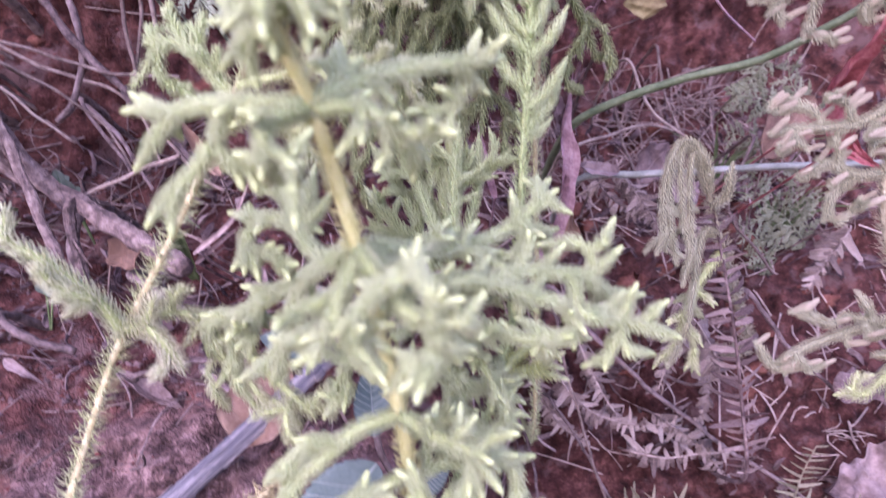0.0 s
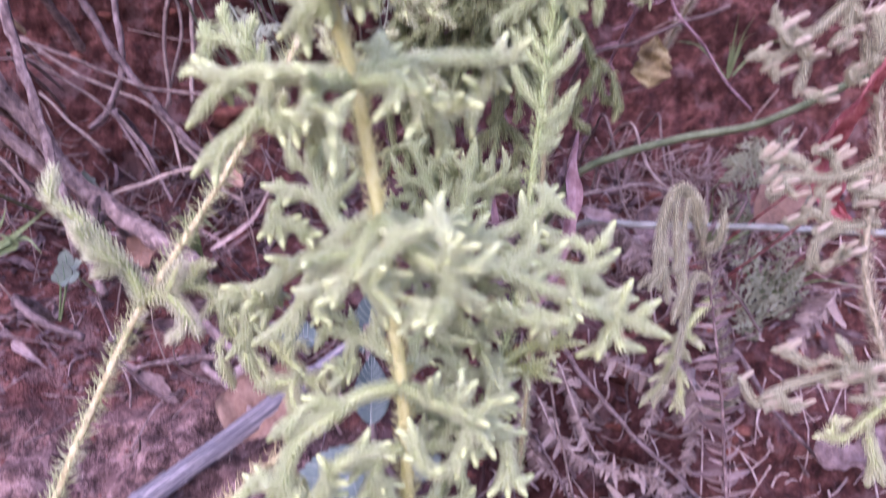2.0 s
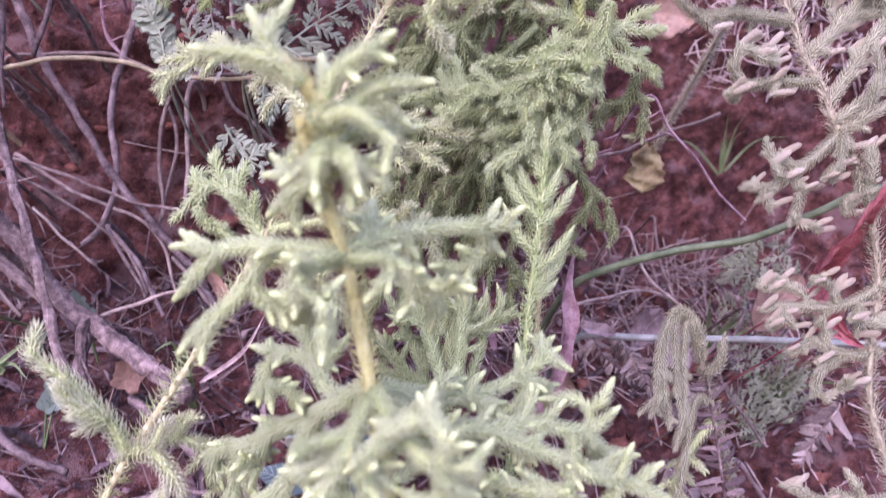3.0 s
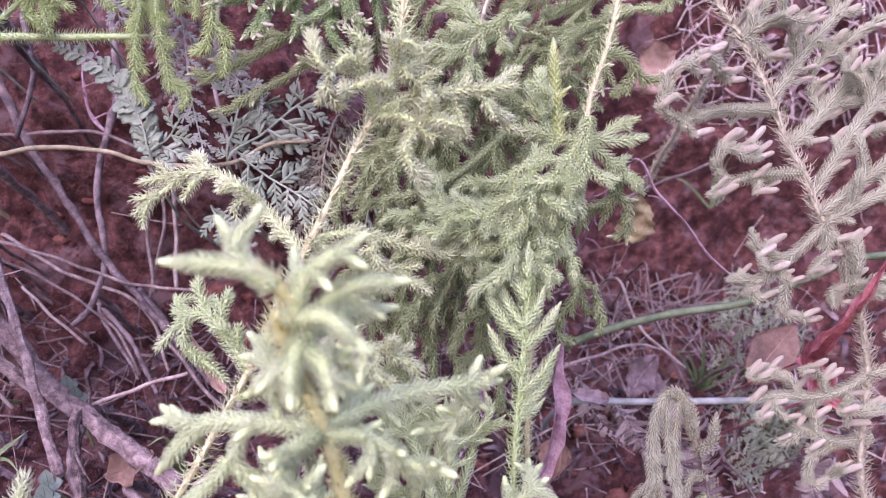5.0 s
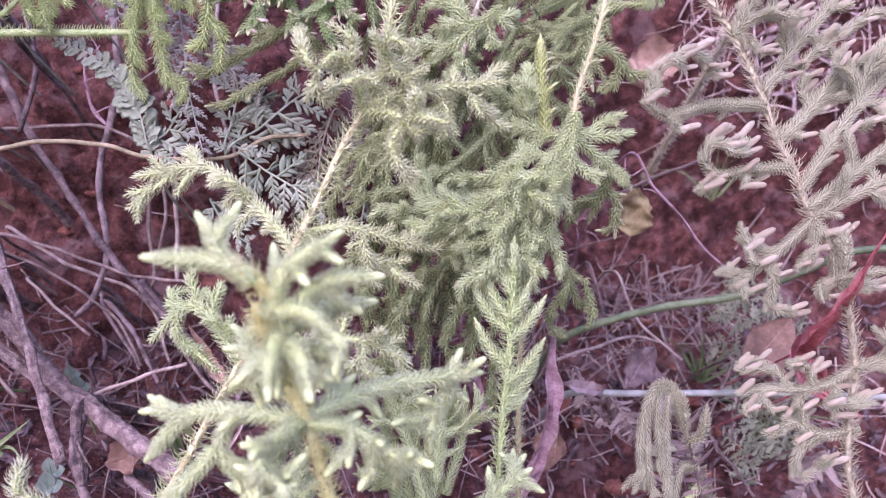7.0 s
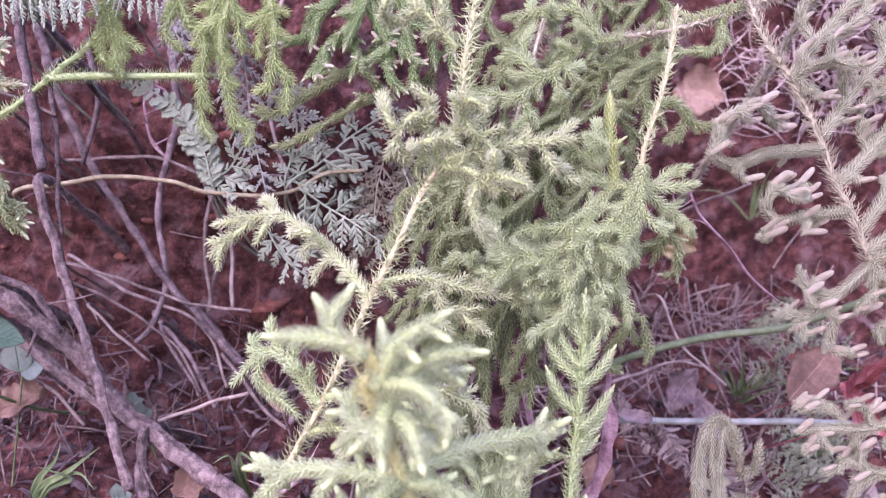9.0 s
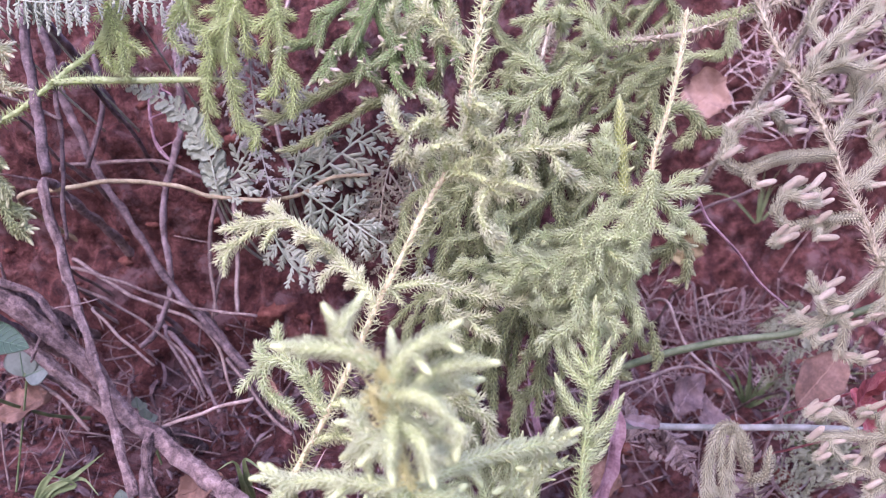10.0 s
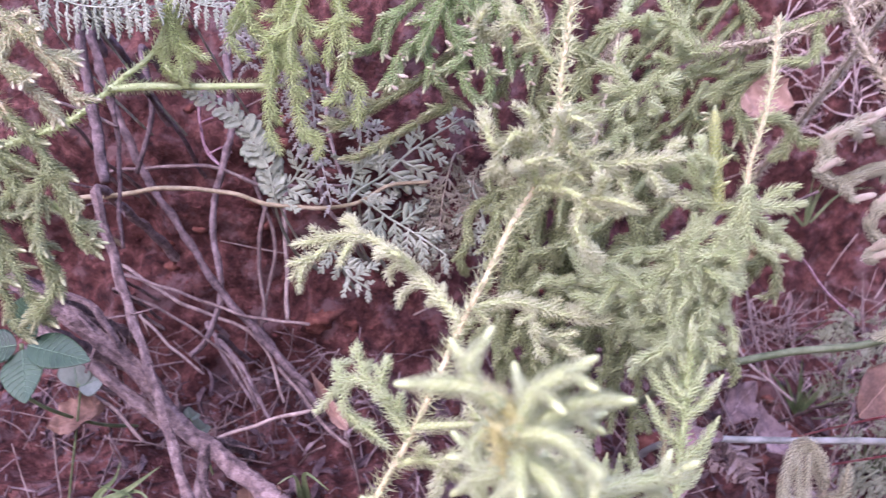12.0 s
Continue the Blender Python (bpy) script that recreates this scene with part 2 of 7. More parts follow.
# ---- mesh tools ----
class Buf:
    """Collects vertices and faces for one mesh."""

    def __init__(self):
        self.v, self.f, self.m, self.y, self.n = [], [], [], [], 0

    def add(self, verts, faces, mat=0, young=None):
        verts = np.asarray(verts, float).reshape(-1, 3)
        self.v.append(verts)
        self.f.append((np.asarray(faces, np.int64) + self.n, mat))
        self.y.append(np.zeros(len(verts)) if young is None else np.asarray(young, float))
        self.n += len(verts)

    def mesh(self, name, mats, smooth=True):
        me = bpy.data.meshes.new(name)
        v = np.concatenate(self.v)
        loops, starts, mi = [], [], []
        at = 0
        for f, m in self.f:
            k = f.shape[1]
            loops.append(f.ravel())
            starts.append(at + np.arange(len(f)) * k)
            mi.append(np.full(len(f), m))
            at += f.size
        loops, starts, mi = np.concatenate(loops), np.concatenate(starts), np.concatenate(mi)
        me.vertices.add(len(v))
        me.vertices.foreach_set("co", v.ravel())
        me.loops.add(len(loops))
        me.loops.foreach_set("vertex_index", loops.astype(np.int32))
        me.polygons.add(len(starts))
        me.polygons.foreach_set("loop_start", starts.astype(np.int32))
        me.polygons.foreach_set("material_index", mi.astype(np.int32))
        me.polygons.foreach_set("use_smooth", np.full(len(starts), smooth))
        me.update(calc_edges=True)
        me.attributes.new("young", "FLOAT", "POINT").data.foreach_set("value", np.concatenate(self.y))
        for m in mats:
            me.materials.append(m)
        return me


rng = np.random.default_rng(7)


def unit(v):
    v = np.asarray(v, float)
    return v / (np.linalg.norm(v, axis=-1, keepdims=True) + 1e-12)


def spline(pts, step=0.002):
    """Catmull-Rom curve through pts, evenly sampled."""
    p = np.asarray(pts, float)
    if len(p) == 2:
        p = np.array([p[0], (p[0] + p[1]) / 2, p[1]])
    q = np.vstack([2 * p[0] - p[1], p, 2 * p[-1] - p[-2]])
    out = []
    for i in range(1, len(q) - 2):
        t = np.linspace(0, 1, 12, endpoint=False)[:, None]
        a, b, c, d = q[i - 1], q[i], q[i + 1], q[i + 2]
        out.append(0.5 * (2 * b + (c - a) * t + (2 * a - 5 * b + 4 * c - d) * t**2 + (3 * b - a - 3 * c + d) * t**3))
    out = np.vstack([*out, p[-1:]])
    s = np.r_[0, np.cumsum(np.linalg.norm(np.diff(out, axis=0), axis=1))]
    n = max(4, int(s[-1] / step) + 1)
    e = np.linspace(0, s[-1], n)
    return np.stack([np.interp(e, s, out[:, k]) for k in range(3)], 1)


def frames(P, hint=None):
    T = unit(np.gradient(P, axis=0))
    N = np.zeros_like(P)
    n = np.asarray(hint, float) if hint is not None else np.cross(T[0], (0.31, 0.9, 0.27))
    for i in range(len(P)):
        if hint is not None:
            n = np.asarray(hint, float)
        n = n - T[i] * np.dot(n, T[i])
        if np.linalg.norm(n) < 1e-6:
            n = np.cross(T[i], (1, 0.2, 0))
        n = unit(n)
        N[i] = n
    return T, N, np.cross(T, N)


def tube(buf, P, r, sides=6, mat=0, young=None, rough=0.0, ridge=0.0):
    T, N, B = frames(P)
    r = np.broadcast_to(np.asarray(r, float), (len(P),))
    a = np.arange(sides) * 2 * np.pi / sides
    ring = np.cos(a)[None, :, None] * N[:, None] + np.sin(a)[None, :, None] * B[:, None]
    rr = r[:, None] * (1 + rough * rng.standard_normal((len(P), sides)))
    if ridge:
        run = np.linspace(0, len(P) / 14, len(P))
        for k in range(3):
            rr = rr * (1 + ridge * np.sin(a[None] * (3 + 2 * k) + 5 * rng.random() + np.sin(run * (0.7 + 0.5 * k) + 6 * rng.random())[:, None] * 1.4))
    V = (P[:, None] + ring * rr[..., None]).reshape(-1, 3)
    i, j = np.meshgrid(np.arange(len(P) - 1), np.arange(sides), indexing="ij")
    q = np.stack([i * sides + j, i * sides + (j + 1) % sides, (i + 1) * sides + (j + 1) % sides, (i + 1) * sides + j], -1).reshape(-1, 4)
    y = np.zeros(len(P)) if young is None else young
    buf.add(V, q, mat, np.repeat(y, sides))
    k = buf.n
    ends = np.array([P[0], P[-1]])
    caps = [(k, (j + 1) % sides - len(V) + k, j - len(V) + k) for j in range(sides)]
    caps += [(k + 1, (len(P) - 1) * sides + j - len(V) + k, (len(P) - 1) * sides + (j + 1) % sides - len(V) + k) for j in range(sides)]
    buf.add(ends, np.array(caps) - k, mat, [y[0], y[-1]])


def needles(buf, P, r, size, step, lean, bend, width, mat, tip=0.005, start=0.0, jitter=0.07, solid=True, pale=0.0, ranks=8, tone=0.7):
    """Spirally set needle leaves along the curve P."""
    T, N, B = frames(P)
    s = np.r_[0, np.cumsum(np.linalg.norm(np.diff(P, axis=0), axis=1))]
    L = s[-1]
    n = max(3, int(L * (1 - start) / step))
    idx = np.arange(n)
    at = start * L + ((idx // ranks) + 1.2 * jitter * rng.random(n)) * ranks / n * L * (1 - start)
    at = np.minimum(at, L)
    g = lambda A: np.stack([np.interp(at, s, A[:, k]) for k in range(3)], 1)
    p, t, nn = g(P), unit(g(T)), g(N)
    nn = unit(nn - t * np.sum(nn * t, 1, keepdims=True))
    b = np.cross(t, nn)
    phi = (idx % ranks) * 2 * np.pi / ranks + np.pi / ranks * (idx // ranks % 2) + 0.03 * (idx // ranks) + rng.standard_normal(n) * jitter
    rad = np.cos(phi)[:, None] * nn + np.sin(phi)[:, None] * b
    side = np.cross(t, rad)
    near = np.clip((L - at) / tip, 0, 1)
    ang = np.radians(lean) * (0.5 + 0.5 * near) * (1 + jitter * rng.standard_normal(n))
    ln = size * (0.68 + 0.32 * near) * (1 + 0.5 * jitter * rng.standard_normal(n))
    rc = np.interp(at, s, np.broadcast_to(r, (len(P),)))
    d1 = np.cos(ang)[:, None] * t + np.sin(ang)[:, None] * rad
    a2 = ang - np.radians(bend) * (0.3 + 0.7 * near)
    d2 = np.cos(a2)[:, None] * t + np.sin(a2)[:, None] * rad
    base = p + rad * rc[:, None] * 0.8
    mid = base + d1 * (ln * 0.5)[:, None]
    end = mid + d2 * (ln * 0.5)[:, None]
    w = width * (0.8 + 0.4 * rng.random(n))[:, None]
    up = np.cross(side, d1)
    y = np.clip(1 - (L - at) / (tip * 1.8), 0, 1) ** 1.3 * tone
    y0, y1, y2 = y, np.maximum(y, pale), np.maximum(y, pale * 1.7)
    if solid:
        V = np.stack([base - side * w, base + side * w, base + up * w * 0.8, mid - side * w * 0.95, mid + side * w * 0.95, mid + up * w * 0.5, end], 1)
        k = (np.arange(n) * 7)[:, None]
        q = np.concatenate([k + np.array(x) for x in ((0, 1, 4, 3), (1, 2, 5, 4), (2, 0, 3, 5))])
        tr = np.concatenate([k + np.array(x) for x in ((3, 4, 6), (4, 5, 6), (5, 3, 6))])
        yy = np.stack([y0, y0, y0, y1, y1, y1, y2], 1).ravel()
    else:
        V = np.stack([base - side * w, base + side * w, mid - side * w * 0.8, mid + side * w * 0.8, end], 1)
        k = (np.arange(n) * 5)[:, None]
        q = k + np.array((0, 1, 3, 2))
        tr = k + np.array((2, 3, 4))
        yy = np.stack([y0, y0, y1, y1, y2], 1).ravel()
    n0 = buf.n
    buf.add(V.reshape(-1, 3), q, mat, yy)
    buf.f.append((tr + n0, mat))


def link(name, me, parent=None, base=None, label=""):
    ob = new(name, me)
    if parent is not None:
        ob.parent = parent
        if parent.parent is None:
            ob.matrix_parent_inverse = Matrix.Translation(parent.location).inverted()
    if label:
        ob["label"] = label
    return ob


def thing(name, base, label, category, group=""):
    ob = new(name)
    ob.empty_display_size = 0.01
    ob.location = Vector([float(c) for c in base])
    return tagged(ob, label, category, group)


def solo(name, buf, mats, label, category, group="", smooth=True, kind=""):
    return tagged(new(name, buf.mesh(name, mats, smooth)), label, category, group, kind)


# ---- the red bank: one sheet from the path behind the viewer up the cut face and over its top ----
LEFT = ((-60, -.75), (-3, -.72), (-.6, -.62), (-.1, -.45), (.10, -.2), (.165, -.02), (.195, .07), (.222, .112), (.258, .138), (.297, .160), (.345, .190), (.40, .205),
        (.43, .245), (.436, .31), (.412, .37), (.41, .44), (.43, .56), (.46, .75), (.6, .95), (3, 1.2), (60, 1.4))
RIGHT = ((-60, -.75), (-3, -.72), (-.6, -.62), (-.1, -.45), (.18, -.25), (.32, -.10), (.375, -.01), (.395, .05), (.425, .10), (.46, .155), (.51, .19), (.555, .217),
         (.595, .255), (.61, .32), (.60, .38), (.585, .45), (.57, .56), (.58, .75), (.7, .95), (3, 1.2), (60, 1.4))


def build_bank():
    us = np.r_[-60, -20, -6, -2, -1, -.6, np.arange(-.40, .42, .0024), .6, 1, 2, 6, 20, 60]
    vs = np.r_[0, 1, 2, 2.5, 3, 3.5, 4, 4.5, np.arange(5, 16.5, .036), 17, 17.5, 18, 19, 20]
    la, ra = np.array(LEFT), np.array(RIGHT)
    idx = np.arange(len(la))
    V = np.zeros((len(vs), len(us), 3))
    for i, v in enumerate(vs):
        lo, hi = (-0.012, 0.045) if v < 8 else (-0.012 - 0.1 * min(1, (v - 8) / 3), 0.045 + 0.09 * min(1, (v - 8) / 3))
        w = np.clip((us - lo) / (hi - lo), 0, 1)
        w = w * w * (3 - 2 * w)
        l, r = [np.array([np.interp(v, idx, a[:, k]) for k in (0, 1)]) for a in (la, ra)]
        yz = l[None] * (1 - w[:, None]) + r[None] * w[:, None]
        V[i, :, 0], V[i, :, 1:] = us, yz
    fine = np.abs(us) < 0.5
    for i, v in enumerate(vs):
        if not 4.5 < v < 17:
            continue
        for j in np.flatnonzero(fine):
            p = Vector(V[i, j])
            big = noise.fractal(p * 9, 1.0, 2.0, 3) * 0.010
            mid = noise.turbulence(p * 38, 3, False) * 0.014
            cell = noise.cell(p * 60) * 0.0012
            tiny = noise.fractal(p * 170, 0.8, 2.0, 3) * 0.0018
            d = big + mid + cell + tiny - 0.006
            V[i, j, 1] -= d * 0.85
            V[i, j, 2] += d * 0.5
    nu = len(us)
    i, j = np.meshgrid(np.arange(len(vs) - 1), np.arange(nu - 1), indexing="ij")
    q = np.stack([i * nu + j, i * nu + j + 1, (i + 1) * nu + j + 1, (i + 1) * nu + j], -1).reshape(-1, 4)
    b = Buf()
    b.add(V.reshape(-1, 3), q)
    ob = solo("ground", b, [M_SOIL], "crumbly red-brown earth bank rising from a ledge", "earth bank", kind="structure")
    return ob, V, q


from mathutils.bvhtree import BVHTree

bank, bank_v, bank_q = build_bank()
BVH = BVHTree.FromPolygons([Vector(p) for p in bank_v.reshape(-1, 3)], [tuple(int(k) for k in f) for f in bank_q])


def on_soil(p, sink=0.003):
    hit, nor, _, _ = BVH.find_nearest(Vector([float(c) for c in p]))
    if nor.y > 0.2:
        nor = -nor
    return np.array(hit - nor * sink), np.array(nor)


def soil_at(x, z):
    hit, nor, _, _ = BVH.ray_cast(Vector((x, -0.3, z)), Vector((0, 1, 0)))
    return (np.array(hit), np.array(nor if nor.y < 0 else -nor)) if hit is not None else (None, None)


def footed(pts):
    """Carry a stem's first point back into the soil."""
    p = [np.asarray(q, float) for q in pts]
    hit, nor, _, _ = BVH.ray_cast(Vector(p[0].tolist()), Vector((0, 0.9, -0.42)))
    foot = np.array(hit) + (0, 0.004, -0.002) if hit is not None and (hit - Vector(p[0].tolist())).length < 0.35 else on_soil(p[0], 0.004)[0]
    if np.linalg.norm(foot - p[0]) > 0.004:
        bow = (foot + p[0]) / 2 + 0.006 * unit(p[0] - p[1])
        p = [foot, bow, *p] if np.linalg.norm(foot - p[0]) > 0.03 else [foot, *p]
    return p


# ---- clubmoss ----
def cone_mesh():
    b = Buf()
    rings, sides = 14, 10
    V, F = [], []
    for i in range(rings):
        u = i / (rings - 1)
        r = 0.172 * (0.75 + 0.35 * math.sin(math.pi * min(1, u * 1.05))) * (1 if u < 0.86 else max(0.12, 1 - ((u - 0.86) / 0.14) ** 2))
        for j in range(sides):
            a = 2 * math.pi * (j + 0.5 * (i % 2)) / sides
            k = r * (1.0 + 0.10 * ((i + j) % 2))
            V.append((k * math.cos(a), k * math.sin(a), u))
    for i in range(rings - 1):
        for j in range(sides):
            F.append((i * sides + j, i * sides + (j + 1) % sides, (i + 1) * sides + (j + 1) % sides, (i + 1) * sides + j))
    b.add(V, F)
    n = len(V)
    b.add([(0, 0, 1.02)], [(0, 0, 0)][:0] or np.zeros((0, 3), int))
    b.f.append((np.array([((rings - 1) * sides + j, (rings - 1) * sides + (j + 1) % sides, n) for j in range(sides)]), 0))
    return b.mesh("cone", [M_CONE])


CONE = cone_mesh()


def put_cone(parent, tip, way, length):
    m = Vector(unit(way)).to_track_quat("Z", "Y").to_matrix().to_4x4()
    ob = link("cone", CONE, parent)
    ob.matrix_basis = Matrix.Translation([float(c) for c in tip]) @ m @ Matrix.Diagonal((min(0.0086, length * 0.85), min(0.0086, length * 0.85), length, 1))
    return ob


STYLE = dict(core=0.0010, size=0.0025, step=0.00014, lean=66, bend=48, width=0.00027, pale=0.25, solid=True)


def grow(buf, pts, st, thick=1.0, smooth_step=0.0016, start=0.0):
    P = spline(pts, smooth_step)
    r = st["core"] * thick * np.linspace(1.25, 0.8, len(P))
    r[-3:] *= (0.85, 0.55, 0.2)
    s = np.linspace(0, 1, len(P))
    L = np.linalg.norm(np.diff(P, axis=0), axis=1).sum()
    tube(buf, P, r, 6, 1, 0.35 * np.clip(1 - (1 - s) * L / 0.006, 0, 1))
    needles(buf, P, r, st["size"], st["step"], st["lean"], st["bend"], st["width"], 0, start=start, solid=st["solid"], pale=st["pale"], tone=st.get("tone", 0.7))
    if not st.get("bud", True):
        return P
    w = unit(P[-1] - P[-2])
    bud = np.stack([P[-1] + w * d for d in (-0.0030, -0.0010, 0.0006, 0.0018, 0.0025)])
    tube(buf, bud, st["core"] * st.get("blunt", 0.8) * np.array((0.6, 0.8, 0.85, 0.65, 0.2)), 8, 1, st.get("tone", 0.7) * np.array((0.0, 0.2, 0.4, 0.6, 0.8)))
    return P


def branch(plant, axis, tips=(), mats=None, cones=0.0, fork=0.5, droop=0.15, first=0.0, label="", fill=0, lopsided=0.0, **change):
    """One branch: an axis with side twigs that end at tips, each forking now and then; cones: their length."""
    st = {**STYLE, "bud": cones < 0.006, **change}
    b = Buf()
    runs = [grow(b, axis, st, 1.3, start=first)]
    ends = []
    if len(tips) == 0 or cones:
        ends.append((runs[0][-1], runs[0][-1] - runs[0][-4]))
    tips = [np.asarray(t, float) for t in tips]
    Ta = unit(np.gradient(runs[0], axis=0))
    for i in range(fill):
        k = int((0.15 + 0.75 * (i + rng.random()) / fill) * (len(Ta) - 1))
        sv = unit(np.cross(Ta[k], unit(np.array((0, -1, 0.2)) + 0.6 * rng.standard_normal(3)))) * (1 if i % 2 or rng.random() < lopsided else -1)
        ln = rng.uniform(0.008, 0.016)
        tips.append(runs[0][k] + Ta[k] * ln * 0.75 + sv * ln * 0.7 + np.array((0, -0.3 * ln * rng.random(), -droop * ln)))
    for tip in tips:
        best = None
        for R in runs:
            Tn = unit(np.gradient(R, axis=0))
            d = tip - R
            dist = np.linalg.norm(d, axis=1)
            cos = np.sum(unit(d) * Tn, 1)
            cost = dist * (1.75 - cos)
            i = int(np.argmin(cost))
            if best is None or cost[i] < best[0]:
                best = (cost[i], R[i], Tn[i], dist[i])
        _, p0, t0, dist = best
        if dist < 0.002:
            continue
        to = unit(tip - p0)
        end_way = unit(to + np.array((0, 0, -droop)) + 0.3 * t0)
        c1, c2 = p0 + t0 * dist * 0.35, tip - end_way * dist * 0.3
        u = np.linspace(0, 1, 6)[:, None]
        pts = (1 - u) ** 3 * p0 + 3 * u * (1 - u) ** 2 * c1 + 3 * u * u * (1 - u) * c2 + u**3 * tip
        R = grow(b, pts, st)
        runs.append(R)
        ends.append((R[-1], R[-1] - R[-4]))
        for lo in (0.3, 0.55):
            if dist < 0.008 or rng.random() > fork + 0.2 * (fork > 0):
                continue
            k = int(len(R) * (lo + 0.2 * rng.random()))
            w = unit(R[min(k + 2, len(R) - 1)] - R[k])
            sv = unit(np.cross(w, (0.15 * rng.standard_normal(), -1, 0.3 * rng.standard_normal()))) * rng.choice((-1, 1))
            ln = dist * (0.35 + 0.2 * rng.random())
            e = R[k] + w * ln * 0.8 + sv * ln * 0.55 + np.array((0, 0, -droop * ln * 0.4))
            F = grow(b, [R[k], R[k] + w * ln * 0.45 + sv * ln * 0.2, e], st)
            runs.append(F)
            ends.append((F[-1], F[-1] - F[-3]))
    ob = link("branch", b.mesh("branch", mats or GREEN), plant, label=label)
    if cones:
        for p, w in ends:
            if rng.random() < 0.33:
                continue
            put_cone(ob, p - unit(w) * 0.001, unit(w) * 0.3 + np.array((0.75, -0.1, 0.46)) * (1 if cones > 0.006 else 0.3) + 0.10 * rng.standard_normal(3), cones * (0.6 + 0.5 * rng.random()))
    return ob


def spray(plant, axis, n=10, length=0.02, droop=0.5, taper=0.6, mats=None, cones=0.0, fork=0.4, face=(0, -1, 0.15), **change):
    """A branch whose side twigs alternate along the axis and hang a little."""
    P = spline(axis, 0.001)
    T = unit(np.gradient(P, axis=0))
    tips = []
    for i in range(n):
        u = 0.12 + 0.83 * (i + 0.5 * rng.random()) / n
        k = int(u * (len(P) - 1))
        sv = unit(np.cross(T[k], unit(np.array(face) + 0.35 * rng.standard_normal(3)))) * (1 if i % 2 else -1)
        ln = length * (1 - taper * u) * (0.75 + 0.5 * rng.random())
        tips.append(P[k] + T[k] * ln * 0.75 + sv * ln * 0.65 + np.array((0, -0.15 * ln * rng.random(), -droop * ln)))
    return branch(plant, axis, tips, mats, cones, fork, droop, **change)


def stem(plant, pts, r0, r1, mats, spine=0.0046, step=0.00025, lean=78, bend=25, width=0.00028):
    P = spline(footed(pts), 0.002)
    b = Buf()
    r = np.linspace(r0, r1, len(P))
    tube(b, P, r, 8, 1, rough=0.06)
    needles(b, P, r, spine, step, lean, bend, width, 0, start=0.0, jitter=0.3, solid=True)
    return link("stem", b.mesh("stem", mats), plant)


def clubmoss(pts, label, r0=0.0016, r1=0.0009, mats=None, group="clubmoss plants", **k):
    foot = footed(pts)[0]
    ob = thing("clubmoss", foot, label, "clubmoss", group)
    stem(ob, pts, r0, r1, mats or [M_STEM, M_STEM], **k)
    return ob


TAN = [M_NEEDLE_TAN, M_CORE_PALE]
GREEN = [M_NEEDLE, M_CORE]
# dull green pair with shade painted into its colour
DARK = [M_NEEDLE_SHADED, M_CORE_DARK]
GREY = [M_NEEDLE_GREY, M_CORE_GREY]
PALE_GREEN = [M_NEEDLE_PALE, M_CORE_PALE]
LIME = [M_NEEDLE_LIME, M_CORE]
FRESH = [M_NEEDLE_FRESH, M_CORE_DARK]
JADE = [M_NEEDLE_JADE, M_CORE]

# tall pale plant closest to the viewer
A = clubmoss([(0.0036, 0.2030, 0.1033), (0.0019, 0.1980, 0.1311), (-0.0022, 0.1950, 0.1737), (-0.0062, 0.1900, 0.2091), (-0.0099, 0.1870, 0.2279), (-0.0127, 0.1810, 0.2467), (-0.0174, 0.1760, 0.2687), (-0.0210, 0.1720, 0.2840), (-0.0260, 0.1650, 0.2991), (-0.0292, 0.1590, 0.3108), (-0.0239, 0.1570, 0.3099), (-0.0273, 0.1540, 0.3164), (-0.0325, 0.1510, 0.3212)],
             "tall pale green clubmoss with tiered drooping branches", 0.0019, 0.0014, [M_STEM_PALE, M_STEM_PALE], spine=0.0034, step=0.00018, lean=72, bend=36, width=0.00028)
N = dict(mats=PALE_GREEN, fill=0, size=0.0025, step=0.00009, lean=66, bend=48, core=0.0011, width=0.00025, pale=0.3, tone=0.2, blunt=1.0)
branch(A, [(-0.0286, 0.1530, 0.3170), (-0.0325, 0.1510, 0.3203), (-0.0366, 0.1500, 0.3211), (-0.0462, 0.1480, 0.3214)], [(-0.0375, 0.1500, 0.3283), (-0.0318, 0.1510, 0.3306)], fork=0, droop=0, label="blunt pale growing tip", **N)
branch(A, [(-0.0260, 0.1560, 0.3099), (-0.0223, 0.1540, 0.3194), (-0.0128, 0.1520, 0.3266)], [(-0.0125, 0.1510, 0.3226), (-0.0181, 0.1500, 0.3184), (-0.0257, 0.1580, 0.3222)], fork=0, droop=0, **N)
branch(A, [(-0.0243, 0.1590, 0.3048), (-0.0195, 0.1570, 0.3135), (-0.0125, 0.1550, 0.3181), (-0.0052, 0.1540, 0.3191)], [(-0.0094, 0.1580, 0.3121)], fork=0, droop=0, **N)
branch(A, [(-0.0255, 0.1570, 0.3102), (-0.0181, 0.1510, 0.3121), (-0.0107, 0.1480, 0.3076)], [(-0.0106, 0.1470, 0.3031)], fork=0, droop=0.2, **N)
branch(A, [(-0.0236, 0.1590, 0.3035), (-0.0183, 0.1500, 0.3035), (-0.0153, 0.1450, 0.2981)], [(-0.0135, 0.1490, 0.3001)], fork=0, droop=0.2, **N)
branch(A, [(-0.0243, 0.1580, 0.3055), (-0.0242, 0.1500, 0.3023), (-0.0232, 0.1460, 0.2977)], [(-0.0290, 0.1500, 0.2990)], fork=0, **N)
branch(A, [(-0.0261, 0.1640, 0.3002), (-0.0198, 0.1600, 0.3024), (-0.0123, 0.1560, 0.3022)], [(-0.0179, 0.1550, 0.2954), (-0.0117, 0.1550, 0.2997), (-0.0151, 0.1580, 0.3039)], fork=0.2, **N)
